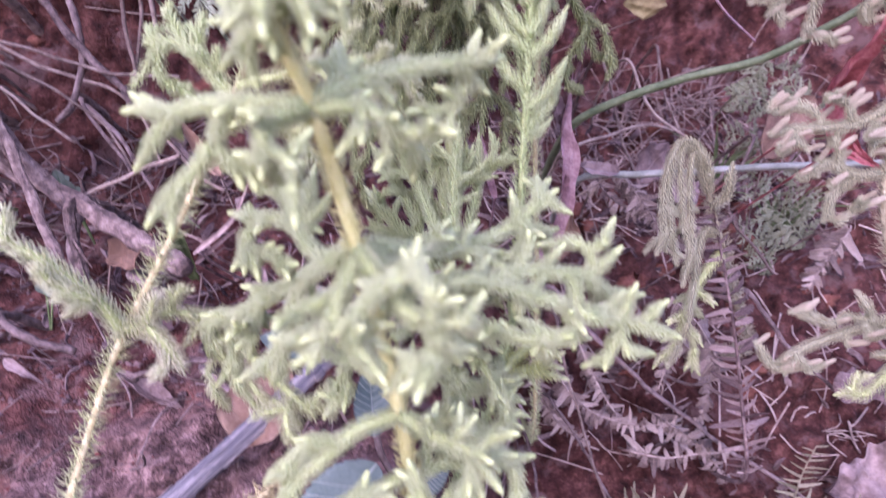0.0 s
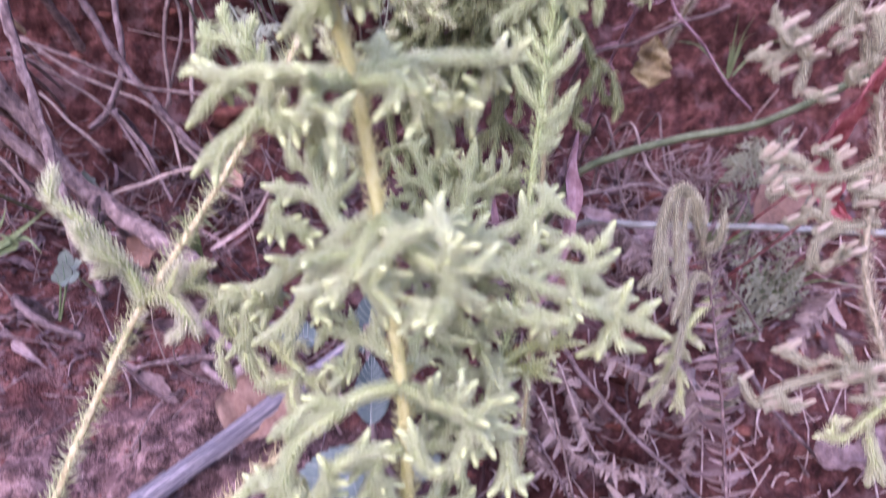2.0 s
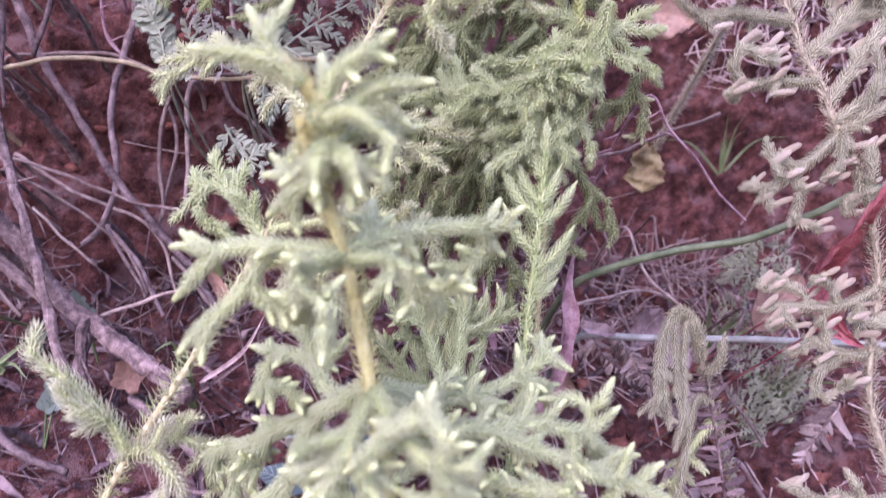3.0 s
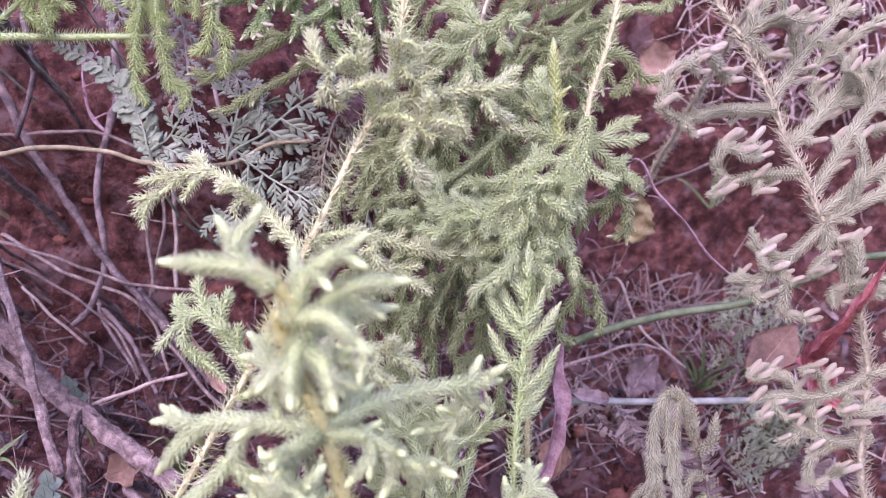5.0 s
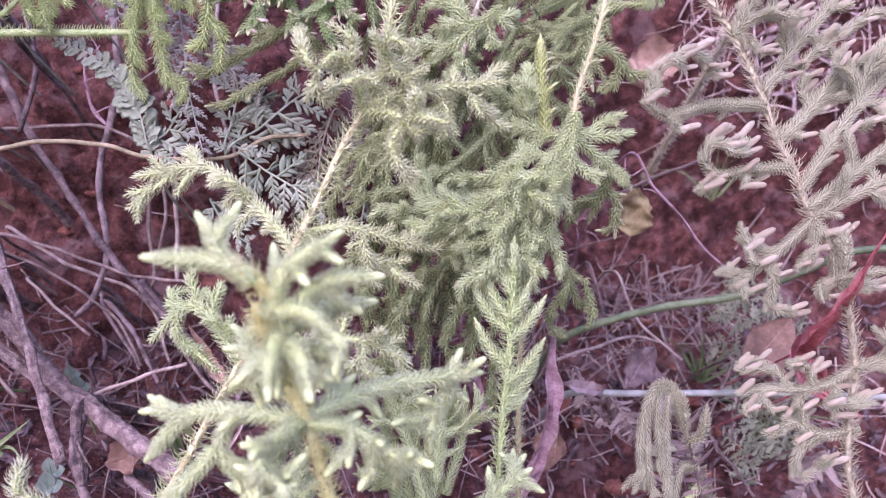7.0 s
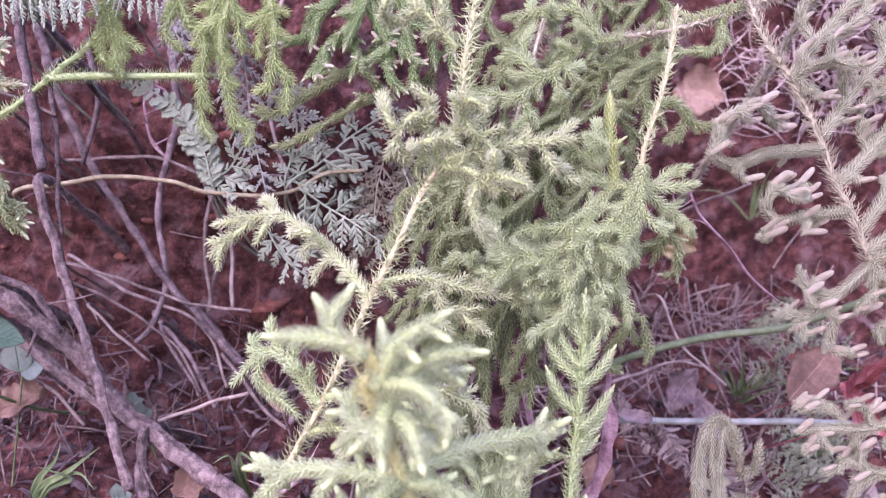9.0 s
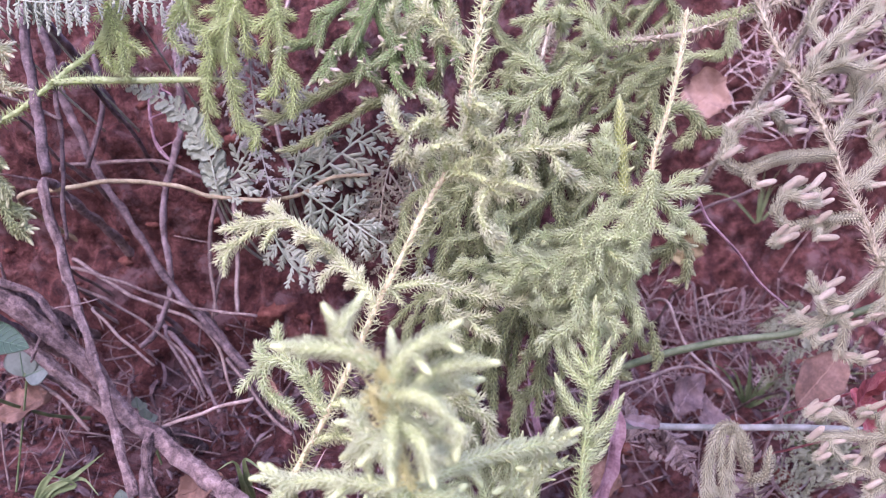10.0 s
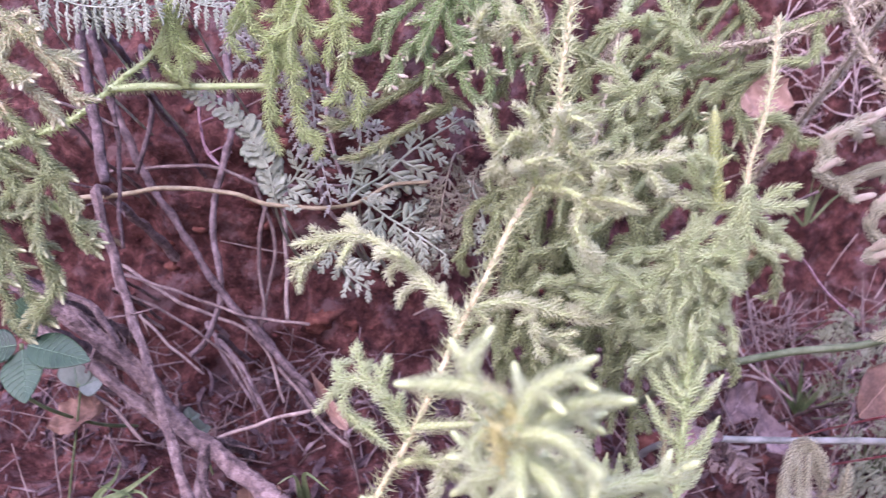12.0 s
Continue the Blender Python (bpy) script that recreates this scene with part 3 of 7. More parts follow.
branch(A, [(-0.0278, 0.1630, 0.3058), (-0.0175, 0.1650, 0.3101), (-0.0080, 0.1680, 0.3116)], [(-0.0154, 0.1700, 0.3089), (-0.0223, 0.1680, 0.3057)], fork=0.3, **N)
branch(A, [(-0.0263, 0.1660, 0.2986), (-0.0323, 0.1680, 0.2959), (-0.0309, 0.1680, 0.2893)], [(-0.0248, 0.1600, 0.2940), (-0.0370, 0.1720, 0.3031), (-0.0365, 0.1700, 0.2920), (-0.0279, 0.1700, 0.3115)], fork=0.4, **N)
branch(A, [(-0.0212, 0.1720, 0.2840), (-0.0143, 0.1760, 0.2874), (-0.0018, 0.1820, 0.2905), (0.0159, 0.1880, 0.2923)], [(0.0118, 0.1870, 0.2963), (0.0109, 0.1900, 0.2858), (0.0061, 0.1860, 0.2796), (-0.0011, 0.1800, 0.2819), (0.0101, 0.1920, 0.2875), (0.0045, 0.1840, 0.2860), (-0.0065, 0.1780, 0.2851), (-0.0171, 0.1850, 0.2949)], fork=0.5, **{**N, "fill": 3, "droop": 0.45})
branch(A, [(-0.0205, 0.1720, 0.2830), (-0.0115, 0.1690, 0.2836), (-0.0012, 0.1670, 0.2790)], [(-0.0102, 0.1640, 0.2788), (-0.0058, 0.1680, 0.2749), (0.0011, 0.1740, 0.2728), (-0.0039, 0.1650, 0.2819), (-0.0136, 0.1640, 0.2763)], fork=0.5, **{**N, "fill": 3, "droop": 0.45})
branch(A, [(-0.0219, 0.1720, 0.2839), (-0.0343, 0.1740, 0.2839), (-0.0491, 0.1770, 0.2820), (-0.0587, 0.1780, 0.2713)], [(-0.0424, 0.1740, 0.2751), (-0.0311, 0.1650, 0.2729), (-0.0222, 0.1600, 0.2741), (-0.0202, 0.1600, 0.2787), (-0.0383, 0.1700, 0.2826), (-0.0511, 0.1800, 0.2774)], fork=0.5, **{**N, "fill": 3, "droop": 0.45})
branch(A, [(-0.0222, 0.1720, 0.2833), (-0.0271, 0.1600, 0.2813), (-0.0279, 0.1580, 0.2732)], [(-0.0224, 0.1560, 0.2747), (-0.0259, 0.1680, 0.2701), (-0.0330, 0.1650, 0.2746)], fork=0.4, **{**N, "fill": 3, "droop": 0.45})
# second tier
N = {**N, "fill": 9, "core": 0.0010, "size": 0.0028}
branch(A, [(-0.0135, 0.1820, 0.2519), (-0.0007, 0.1900, 0.2420), (0.0138, 0.1950, 0.2403), (0.0260, 0.1970, 0.2361), (0.0412, 0.1980, 0.2319), (0.0613, 0.1980, 0.2257)],
       [(0.0579, 0.1980, 0.2336), (0.0492, 0.1950, 0.2234), (0.0444, 0.1930, 0.2207), (0.0548, 0.1960, 0.2218), (0.0487, 0.2000, 0.2354), (0.0371, 0.1900, 0.2306), (0.0349, 0.1880, 0.2294), (0.0269, 0.1860, 0.2293), (0.0171, 0.1860, 0.2301), (0.0139, 0.1800, 0.2324), (0.0289, 0.2000, 0.2396)], fork=0.5, **N)
branch(A, [(0.0139, 0.1960, 0.2398), (0.0258, 0.2000, 0.2416), (0.0400, 0.2040, 0.2396), (0.0477, 0.2060, 0.2449)], [(0.0411, 0.2050, 0.2449), (0.0390, 0.2070, 0.2466), (0.0368, 0.2020, 0.2383), (0.0300, 0.2080, 0.2463), (0.0264, 0.1980, 0.2331)], fork=0.4, **N)
branch(A, [(-0.0134, 0.1840, 0.2523), (0.0016, 0.2000, 0.2467), (0.0171, 0.2120, 0.2472), (0.0321, 0.2150, 0.2579)], [(0.0355, 0.2140, 0.2540), (0.0285, 0.2100, 0.2486), (0.0190, 0.2000, 0.2425), (0.0117, 0.2050, 0.2515), (0.0106, 0.2000, 0.2448), (0.0234, 0.2080, 0.2426)], fork=0.5, **N)
branch(A, [(-0.0149, 0.1820, 0.2531), (-0.0264, 0.1900, 0.2434), (-0.0371, 0.2030, 0.2352), (-0.0488, 0.2150, 0.2259), (-0.0661, 0.2250, 0.2168)],
       [(-0.0375, 0.1950, 0.2148), (-0.0287, 0.1880, 0.2249), (-0.0554, 0.2200, 0.2035), (-0.0516, 0.2200, 0.1969), (-0.0252, 0.2000, 0.2252), (-0.0477, 0.2100, 0.2163), (-0.0638, 0.2240, 0.2103)], fork=0.5, **N)
branch(A, [(-0.0183, 0.1860, 0.2467), (-0.0265, 0.1930, 0.2489), (-0.0326, 0.1990, 0.2577), (-0.0357, 0.2000, 0.2677)], [(-0.0458, 0.2000, 0.2556), (-0.0226, 0.1950, 0.2603), (-0.0440, 0.1980, 0.2431), (-0.0364, 0.1980, 0.2452), (-0.0266, 0.2000, 0.2655), (-0.0382, 0.2000, 0.2615)], fork=0.3, **N)
branch(A, [(-0.0131, 0.1780, 0.2520), (-0.0051, 0.1600, 0.2487), (0.0012, 0.1500, 0.2471), (0.0080, 0.1470, 0.2475)], [(0.0051, 0.1450, 0.2533), (0.0076, 0.1500, 0.2401), (-0.0004, 0.1500, 0.2372), (-0.0039, 0.1500, 0.2340), (-0.0009, 0.1520, 0.2579), (0.0028, 0.1550, 0.2412), (-0.0017, 0.1500, 0.2548)], fork=0.5, **N)
branch(A, [(-0.0138, 0.1760, 0.2506), (-0.0156, 0.1600, 0.2453), (-0.0127, 0.1550, 0.2419)], [(-0.0219, 0.1650, 0.2384), (-0.0206, 0.1700, 0.2435), (-0.0275, 0.1700, 0.2338), (-0.0091, 0.1600, 0.2385)], fork=0.4, **N)
# third tier
GR = dict(mats=PALE_GREEN, fill=12, size=0.0029, core=0.0008, step=0.00012, width=0.00027, blunt=0.9, tone=0.25, droop=0.4)
branch(A, [(-0.0064, 0.1900, 0.2076), (-0.0154, 0.1850, 0.2065), (-0.0231, 0.1820, 0.2008), (-0.0308, 0.1800, 0.1935), (-0.0340, 0.1800, 0.1798)],
       [(-0.0239, 0.1780, 0.1760), (-0.0303, 0.1800, 0.1753), (-0.0421, 0.1860, 0.1791), (-0.0192, 0.1720, 0.1925), (-0.0085, 0.1720, 0.1990), (-0.0351, 0.1830, 0.1636), (-0.0191, 0.1800, 0.1816), (-0.0407, 0.1870, 0.1670), (-0.0228, 0.1840, 0.1824)], fork=0.5, **N)
branch(A, [(-0.0053, 0.1880, 0.2081), (0.0045, 0.1760, 0.2090), (0.0142, 0.1680, 0.2085)], [(0.0205, 0.1800, 0.2001), (0.0225, 0.1760, 0.1887), (0.0267, 0.1770, 0.1916), (0.0098, 0.1700, 0.1957), (-0.0009, 0.1700, 0.1969), (0.0059, 0.1680, 0.1961), (0.0096, 0.1720, 0.2131), (0.0015, 0.1750, 0.2144)], fork=0.5, **N)
branch(A, [(-0.0049, 0.1910, 0.1908), (-0.0110, 0.1860, 0.1873), (-0.0091, 0.1820, 0.1752)], [(-0.0053, 0.1850, 0.1833), (-0.0048, 0.1800, 0.1795), (-0.0141, 0.1800, 0.1798), (-0.0077, 0.1780, 0.1845)], fork=0.4, **N)
branch(A, [(-0.0255, 0.1950, 0.1987), (-0.0346, 0.2000, 0.1869), (-0.0401, 0.1990, 0.1686), (-0.0427, 0.1970, 0.1417), (-0.0427, 0.1970, 0.1237)], [(-0.0314, 0.1940, 0.1383), (-0.0466, 0.2000, 0.1608), (-0.0498, 0.2030, 0.1522), (-0.0369, 0.1980, 0.1453), (-0.0551, 0.2050, 0.1250), (-0.0392, 0.1960, 0.1301), (-0.0457, 0.1990, 0.1258)], fork=0.4, **GR)
branch(A, [(-0.0065, 0.1950, 0.2102), (0.0027, 0.2050, 0.2151), (0.0161, 0.2110, 0.2208)], [(0.0183, 0.2100, 0.2172), (0.0222, 0.2130, 0.2206), (0.0138, 0.2070, 0.2146), (0.0051, 0.2060, 0.2237), (-0.0035, 0.2000, 0.2208), (0.0077, 0.2060, 0.2099), (0.0001, 0.2000, 0.2120)], fork=0.6, **GR)
branch(A, [(-0.0077, 0.1950, 0.2256), (0.0017, 0.2030, 0.2299), (0.0107, 0.2050, 0.2289)], [(0.0141, 0.2040, 0.2247), (0.0151, 0.2080, 0.2319), (0.0066, 0.2000, 0.2261), (0.0012, 0.2030, 0.2357)], fork=0.6, **GR)
branch(A, [(-0.0050, 0.1970, 0.1983), (0.0082, 0.2070, 0.2033), (0.0207, 0.2130, 0.2095)], [(0.0177, 0.2120, 0.2029), (0.0135, 0.2080, 0.1962), (0.0061, 0.2080, 0.2093), (0.0206, 0.2130, 0.1979), (0.0010, 0.2030, 0.1972), (0.0086, 0.2100, 0.2171), (0.0241, 0.2140, 0.2047)], fork=0.6, **GR)
branch(A, [(-0.0103, 0.1900, 0.2345), (-0.0001, 0.1990, 0.2367), (0.0134, 0.2060, 0.2335)], [(0.0083, 0.2040, 0.2407), (0.0182, 0.2070, 0.2308), (0.0047, 0.2000, 0.2304), (-0.0046, 0.1970, 0.2414), (0.0144, 0.2070, 0.2387)], fork=0.6, **GR)
branch(A, [(-0.0039, 0.1960, 0.1861), (0.0049, 0.2000, 0.1888), (0.0144, 0.2030, 0.1854)], [(0.0090, 0.2030, 0.1947), (0.0170, 0.2040, 0.1919), (0.0118, 0.2000, 0.1796), (0.0056, 0.1960, 0.1821), (-0.0002, 0.2000, 0.1948)], fork=0.6, **GR)
branch(A, [(-0.0078, 0.1940, 0.2140), (-0.0186, 0.2030, 0.2160), (-0.0291, 0.2100, 0.2156)], [(-0.0227, 0.2080, 0.2211), (-0.0325, 0.2120, 0.2101), (-0.0158, 0.2020, 0.2225), (-0.0234, 0.2060, 0.2088)], fork=0.5, **GR)
# lower tiers
branch(A, [(-0.0021, 0.1950, 0.1720), (0.0094, 0.1950, 0.1731), (0.0222, 0.1930, 0.1669), (0.0328, 0.1940, 0.1611)], [(0.0130, 0.1960, 0.1760), (0.0219, 0.1950, 0.1734), (0.0285, 0.1900, 0.1705), (0.0235, 0.1900, 0.1598), (0.0132, 0.1860, 0.1660), (0.0057, 0.2000, 0.1774), (0.0181, 0.1900, 0.1613)], fork=0.5, **GR)
branch(A, [(-0.0024, 0.1950, 0.1700), (-0.0107, 0.1930, 0.1655), (-0.0148, 0.1900, 0.1549)], [(-0.0101, 0.1900, 0.1478), (-0.0043, 0.1880, 0.1618), (-0.0148, 0.1950, 0.1642), (-0.0086, 0.1860, 0.1575)], fork=0.5, **GR)
branch(A, [(0.0015, 0.1970, 0.1459), (0.0101, 0.1850, 0.1483), (0.0239, 0.1780, 0.1478)], [(0.0097, 0.1820, 0.1551), (0.0183, 0.1800, 0.1543), (0.0151, 0.1780, 0.1446), (0.0078, 0.1800, 0.1427)], mats=LIME, fork=0.4)
branch(A, [(0.0007, 0.1970, 0.1432), (-0.0069, 0.1930, 0.1386), (-0.0116, 0.1900, 0.1312)], [(-0.0094, 0.1900, 0.1477), (-0.0057, 0.1900, 0.1456), (-0.0127, 0.1900, 0.1381), (-0.0013, 0.1860, 0.1364)], fork=0.5, **GR)

# long straw-coloured stem arching from the ledge to the top
B = clubmoss([(-0.1435, 0.2230, 0.1291), (-0.1296, 0.2220, 0.1366), (-0.1144, 0.2200, 0.1487), (-0.1084, 0.2200, 0.1642), (-0.1008, 0.2220, 0.1850), (-0.0917, 0.2240, 0.2081), (-0.0826, 0.2260, 0.2255), (-0.0719, 0.2280, 0.2451), (-0.0624, 0.2300, 0.2639), (-0.0537, 0.2310, 0.2815), (-0.0463, 0.2340, 0.2994), (-0.0393, 0.2370, 0.3175), (-0.0327, 0.2380, 0.3315), (-0.0263, 0.2380, 0.3468), (-0.0199, 0.2380, 0.3591), (-0.0143, 0.2430, 0.3768), (-0.0137, 0.2480, 0.3931), (-0.0098, 0.2600, 0.4267), (-0.0057, 0.2700, 0.4592)],
             "long straw-yellow clubmoss stem with curved spines", 0.0012, 0.0009, [M_NEEDLE_TAN, M_STEM], spine=0.0050, step=0.00022)
W = dict(fill=9, size=0.0031, lean=74, bend=42, step=0.00014, width=0.00025, pale=0.3, core=0.0008, tone=0.0, bud=False)
WING = dict(fork=0, fill=2, size=0.0044, lean=58, bend=34, step=0.00013, width=0.00030, pale=0.8, core=0.0010, tone=0.9, bud=False)
branch(B, [(-0.0880, 0.2240, 0.2152), (-0.0915, 0.2190, 0.2261), (-0.1010, 0.2130, 0.2390), (-0.1101, 0.2090, 0.2470)], [], mats=PALE_GREEN, label="feathery pale wing of a branch", **WING)
branch(B, [(-0.0922, 0.2170, 0.2279), (-0.0961, 0.2120, 0.2310), (-0.0980, 0.2090, 0.2311)], [], mats=PALE_GREEN, **WING)
branch(B, [(-0.0877, 0.2240, 0.2166), (-0.0777, 0.2170, 0.2194), (-0.0662, 0.2100, 0.2109)], [(-0.0714, 0.2090, 0.2114)], mats=TAN, **WING)
branch(B, [(-0.0869, 0.2250, 0.2177), (-0.0733, 0.2270, 0.2208), (-0.0651, 0.2280, 0.2145), (-0.0529, 0.2260, 0.1926)], [(-0.0652, 0.2260, 0.2034), (-0.0583, 0.2260, 0.2010), (-0.0705, 0.2240, 0.2116), (-0.0778, 0.2300, 0.2238), (-0.0617, 0.2280, 0.2202)], fork=0.3, mats=TAN, **W)
branch(B, [(-0.0651, 0.2280, 0.2145), (-0.0530, 0.2220, 0.2108), (-0.0427, 0.2150, 0.2054), (-0.0298, 0.2050, 0.1989)], [(-0.0520, 0.2240, 0.2165), (-0.0545, 0.2220, 0.2013), (-0.0376, 0.2080, 0.2008)], fork=0.2, mats=TAN, **W)
branch(B, [(-0.0537, 0.2310, 0.2815), (-0.0608, 0.2340, 0.2888), (-0.0680, 0.2370, 0.2955), (-0.0793, 0.2380, 0.2962)], [(-0.0737, 0.2400, 0.3054), (-0.0624, 0.2380, 0.3041), (-0.0763, 0.2360, 0.2862), (-0.0687, 0.2320, 0.2839), (-0.0681, 0.2420, 0.3006), (-0.0793, 0.2410, 0.3002), (-0.0570, 0.2300, 0.2952), (-0.0595, 0.2280, 0.2785)], fork=0.5, mats=GREEN, **W)
branch(B, [(-0.0520, 0.2310, 0.2847), (-0.0356, 0.2260, 0.2883), (-0.0186, 0.2230, 0.2915), (-0.0016, 0.2210, 0.2863)], [(-0.0199, 0.2240, 0.3002), (-0.0082, 0.2210, 0.2895), (-0.0145, 0.2180, 0.2850), (-0.0276, 0.2200, 0.2838), (-0.0295, 0.2280, 0.2936), (-0.0057, 0.2240, 0.2923)], fork=0.5, mats=TAN, **W)
branch(B, [(-0.0578, 0.2310, 0.2726), (-0.0475, 0.2280, 0.2757), (-0.0342, 0.2220, 0.2713), (-0.0270, 0.2200, 0.2623)], [(-0.0392, 0.2280, 0.2795), (-0.0336, 0.2200, 0.2636), (-0.0440, 0.2220, 0.2674)], fork=0.4, mats=TAN, **W)
branch(B, [(-0.0403, 0.2370, 0.3157), (-0.0493, 0.2430, 0.3240), (-0.0614, 0.2500, 0.3326), (-0.0752, 0.2550, 0.3391), (-0.0980, 0.2570, 0.3348)], [(-0.0597, 0.2480, 0.3225), (-0.0515, 0.2450, 0.3195), (-0.0848, 0.2560, 0.3339), (-0.0659, 0.2500, 0.3276), (-0.0425, 0.2380, 0.3129), (-0.0696, 0.2500, 0.3332), (-0.0777, 0.2520, 0.3364), (-0.0574, 0.2520, 0.3301), (-0.0466, 0.2460, 0.3254)], fork=0.5, droop=0.4, mats=TAN, **W)
branch(B, [(-0.0392, 0.2380, 0.3195), (-0.0258, 0.2400, 0.3228), (-0.0086, 0.2430, 0.3190), (0.0029, 0.2450, 0.3168)], [(-0.0186, 0.2400, 0.3162), (-0.0116, 0.2450, 0.3089), (-0.0019, 0.2460, 0.3239), (-0.0105, 0.2430, 0.3237), (-0.0318, 0.2360, 0.3162), (-0.0048, 0.2430, 0.3134), (-0.0235, 0.2380, 0.3164)], fork=0.6, droop=0.4, mats=TAN, **W)
branch(B, [(-0.0198, 0.2380, 0.3580), (-0.0223, 0.2320, 0.3666), (-0.0264, 0.2260, 0.3727), (-0.0309, 0.2220, 0.3677)], [(-0.0320, 0.2230, 0.3642), (-0.0211, 0.2260, 0.3734), (-0.0353, 0.2280, 0.3594), (-0.0290, 0.2280, 0.3578), (-0.0245, 0.2240, 0.3639), (-0.0299, 0.2220, 0.3704)], fork=0.5, mats=TAN, **W)
branch(B, [(-0.0194, 0.2370, 0.3591), (-0.0063, 0.2350, 0.3635), (0.0070, 0.2350, 0.3662), (0.0218, 0.2360, 0.3681)], [(0.0124, 0.2330, 0.3625), (0.0176, 0.2360, 0.3704), (0.0039, 0.2350, 0.3607), (-0.0058, 0.2320, 0.3592), (0.0136, 0.2320, 0.3665), (0.0006, 0.2300, 0.3641)], fork=0.5, droop=0.3, mats=TAN, **W)
branch(B, [(-0.0197, 0.2370, 0.3574), (-0.0104, 0.2290, 0.3567), (-0.0018, 0.2220, 0.3503)], [(-0.0081, 0.2240, 0.3523), (-0.0051, 0.2240, 0.3553)], fork=0.4, mats=TAN, **W)
branch(B, [(-0.0180, 0.2380, 0.3642), (-0.0121, 0.2320, 0.3715), (-0.0112, 0.2300, 0.3671)], [(-0.0197, 0.2340, 0.3702)], fork=0.3, mats=TAN, **W)
branch(B, [(-0.0169, 0.2500, 0.3957), (-0.0244, 0.2480, 0.4036), (-0.0329, 0.2460, 0.4106)], [(-0.0353, 0.2460, 0.4029), (-0.0222, 0.2480, 0.4075), (-0.0276, 0.2460, 0.3991), (-0.0194, 0.2500, 0.4036), (-0.0307, 0.2500, 0.4130)], fork=0.5, mats=TAN, **W)

# slim upright brush behind
C = clubmoss([(-0.0033, 0.2170, 0.1189), (0.0072, 0.2210, 0.1674), (0.0187, 0.2260, 0.1944), (0.0236, 0.2290, 0.2169), (0.0256, 0.2310, 0.2405), (0.0259, 0.2330, 0.2632), (0.0263, 0.2340, 0.2745), (0.0272, 0.2340, 0.2919), (0.0272, 0.2340, 0.3057), (0.0268, 0.2330, 0.3193)],
             "slim upright clubmoss with short erect branchlets", 0.0011, 0.0009, [M_NEEDLE, M_CORE], spine=0.0036, step=0.00016, lean=66, bend=35)
U = dict(size=0.0026, lean=60, bend=44, step=0.00012, width=0.00026, core=0.0007, blunt=0.9, tone=0.3)
for tip in [(0.0157, 0.2360, 0.3065), (0.0195, 0.2350, 0.3089), (0.0228, 0.2350, 0.3155), (0.0316, 0.2340, 0.3079), (0.0361, 0.2340, 0.3035), (0.0171, 0.2360, 0.2953), (0.0367, 0.2360, 0.2903), (0.0328, 0.2360, 0.2743), (0.0358, 0.2380, 0.2845), (0.0320, 0.2370, 0.2810), (0.0267, 0.2330, 0.3206)]:
    q = np.array(tip)
    lo, hi = np.array([(0.0265, 0.2340, 0.2710)][0]), np.array([(0.0268, 0.2330, 0.3193)][0])
    k = (q[2] - 0.008 - 0.4 * abs(q[0] - hi[0]) - lo[2]) / (hi[2] - lo[2])
    root = lo + (hi - lo) * min(0.9, max(0.0, k))
    branch(C, [root, root * 0.55 + q * 0.45 + ((q[0] - root[0]) * 0.12, 0, -0.0006), q], [], fork=0, droop=0, mats=GREEN, **U)
branch(C, [(0.0216, 0.2260, 0.2048), (0.0307, 0.2260, 0.2120), (0.0441, 0.2250, 0.2142)], [(0.0320, 0.2250, 0.2145), (0.0367, 0.2240, 0.2095), (0.0403, 0.2270, 0.2178)], mats=LIME, fork=0.3)
branch(C, [(0.0186, 0.2250, 0.1955), (0.0263, 0.2250, 0.2041), (0.0378, 0.2230, 0.2029)], [(0.0299, 0.2230, 0.2013), (0.0367, 0.2240, 0.2095), (0.0253, 0.2220, 0.1963), (0.0311, 0.2260, 0.2077)], mats=LIME, fork=0.3)
branch(C, [(0.0035, 0.2400, 0.2371), (-0.0045, 0.2540, 0.2525), (-0.0131, 0.2580, 0.2694)], [(-0.0011, 0.2580, 0.2676), (-0.0154, 0.2560, 0.2570), (0.0031, 0.2520, 0.2628), (-0.0091, 0.2600, 0.2706), (-0.0165, 0.2600, 0.2680)], fork=0.3, droop=-0.2, mats=GREEN, **U)
branch(C, [(0.0067, 0.2450, 0.2418), (0.0068, 0.2500, 0.2578), (0.0080, 0.2520, 0.2707)], [(0.0124, 0.2500, 0.2579), (0.0029, 0.2520, 0.2647), (0.0115, 0.2480, 0.2510)], fork=0.2, droop=-0.2, mats=GREEN, **U)
for base, tip in (([(0.0005, 0.2500, 0.2271)], [(-0.0197, 0.2680, 0.2632)]), ([(0.0024, 0.2500, 0.2272)], [(-0.0067, 0.2660, 0.2625)]), ([(0.0050, 0.2500, 0.2294)], [(-0.0025, 0.2640, 0.2709)]), ([(0.0092, 0.2500, 0.2354)], [(0.0144, 0.2640, 0.2665)]), ([(-0.0030, 0.2500, 0.2248)], [(-0.0213, 0.2640, 0.2496)]), ([(0.0058, 0.2500, 0.2313)], [(0.0047, 0.2620, 0.2658)])):
    lo, hi = np.array(base[0]), np.array(tip[0])
    mid = (lo + hi) / 2 + (0.002, 0, 0)
    branch(C, [lo, mid, hi], [mid + (0.009, -0.002, 0.012), mid + (-0.008, -0.001, 0.014), lo * 0.3 + hi * 0.7 + (0.007, 0, 0.008)], fork=0.3, droop=-0.2, mats=GREEN, **U)
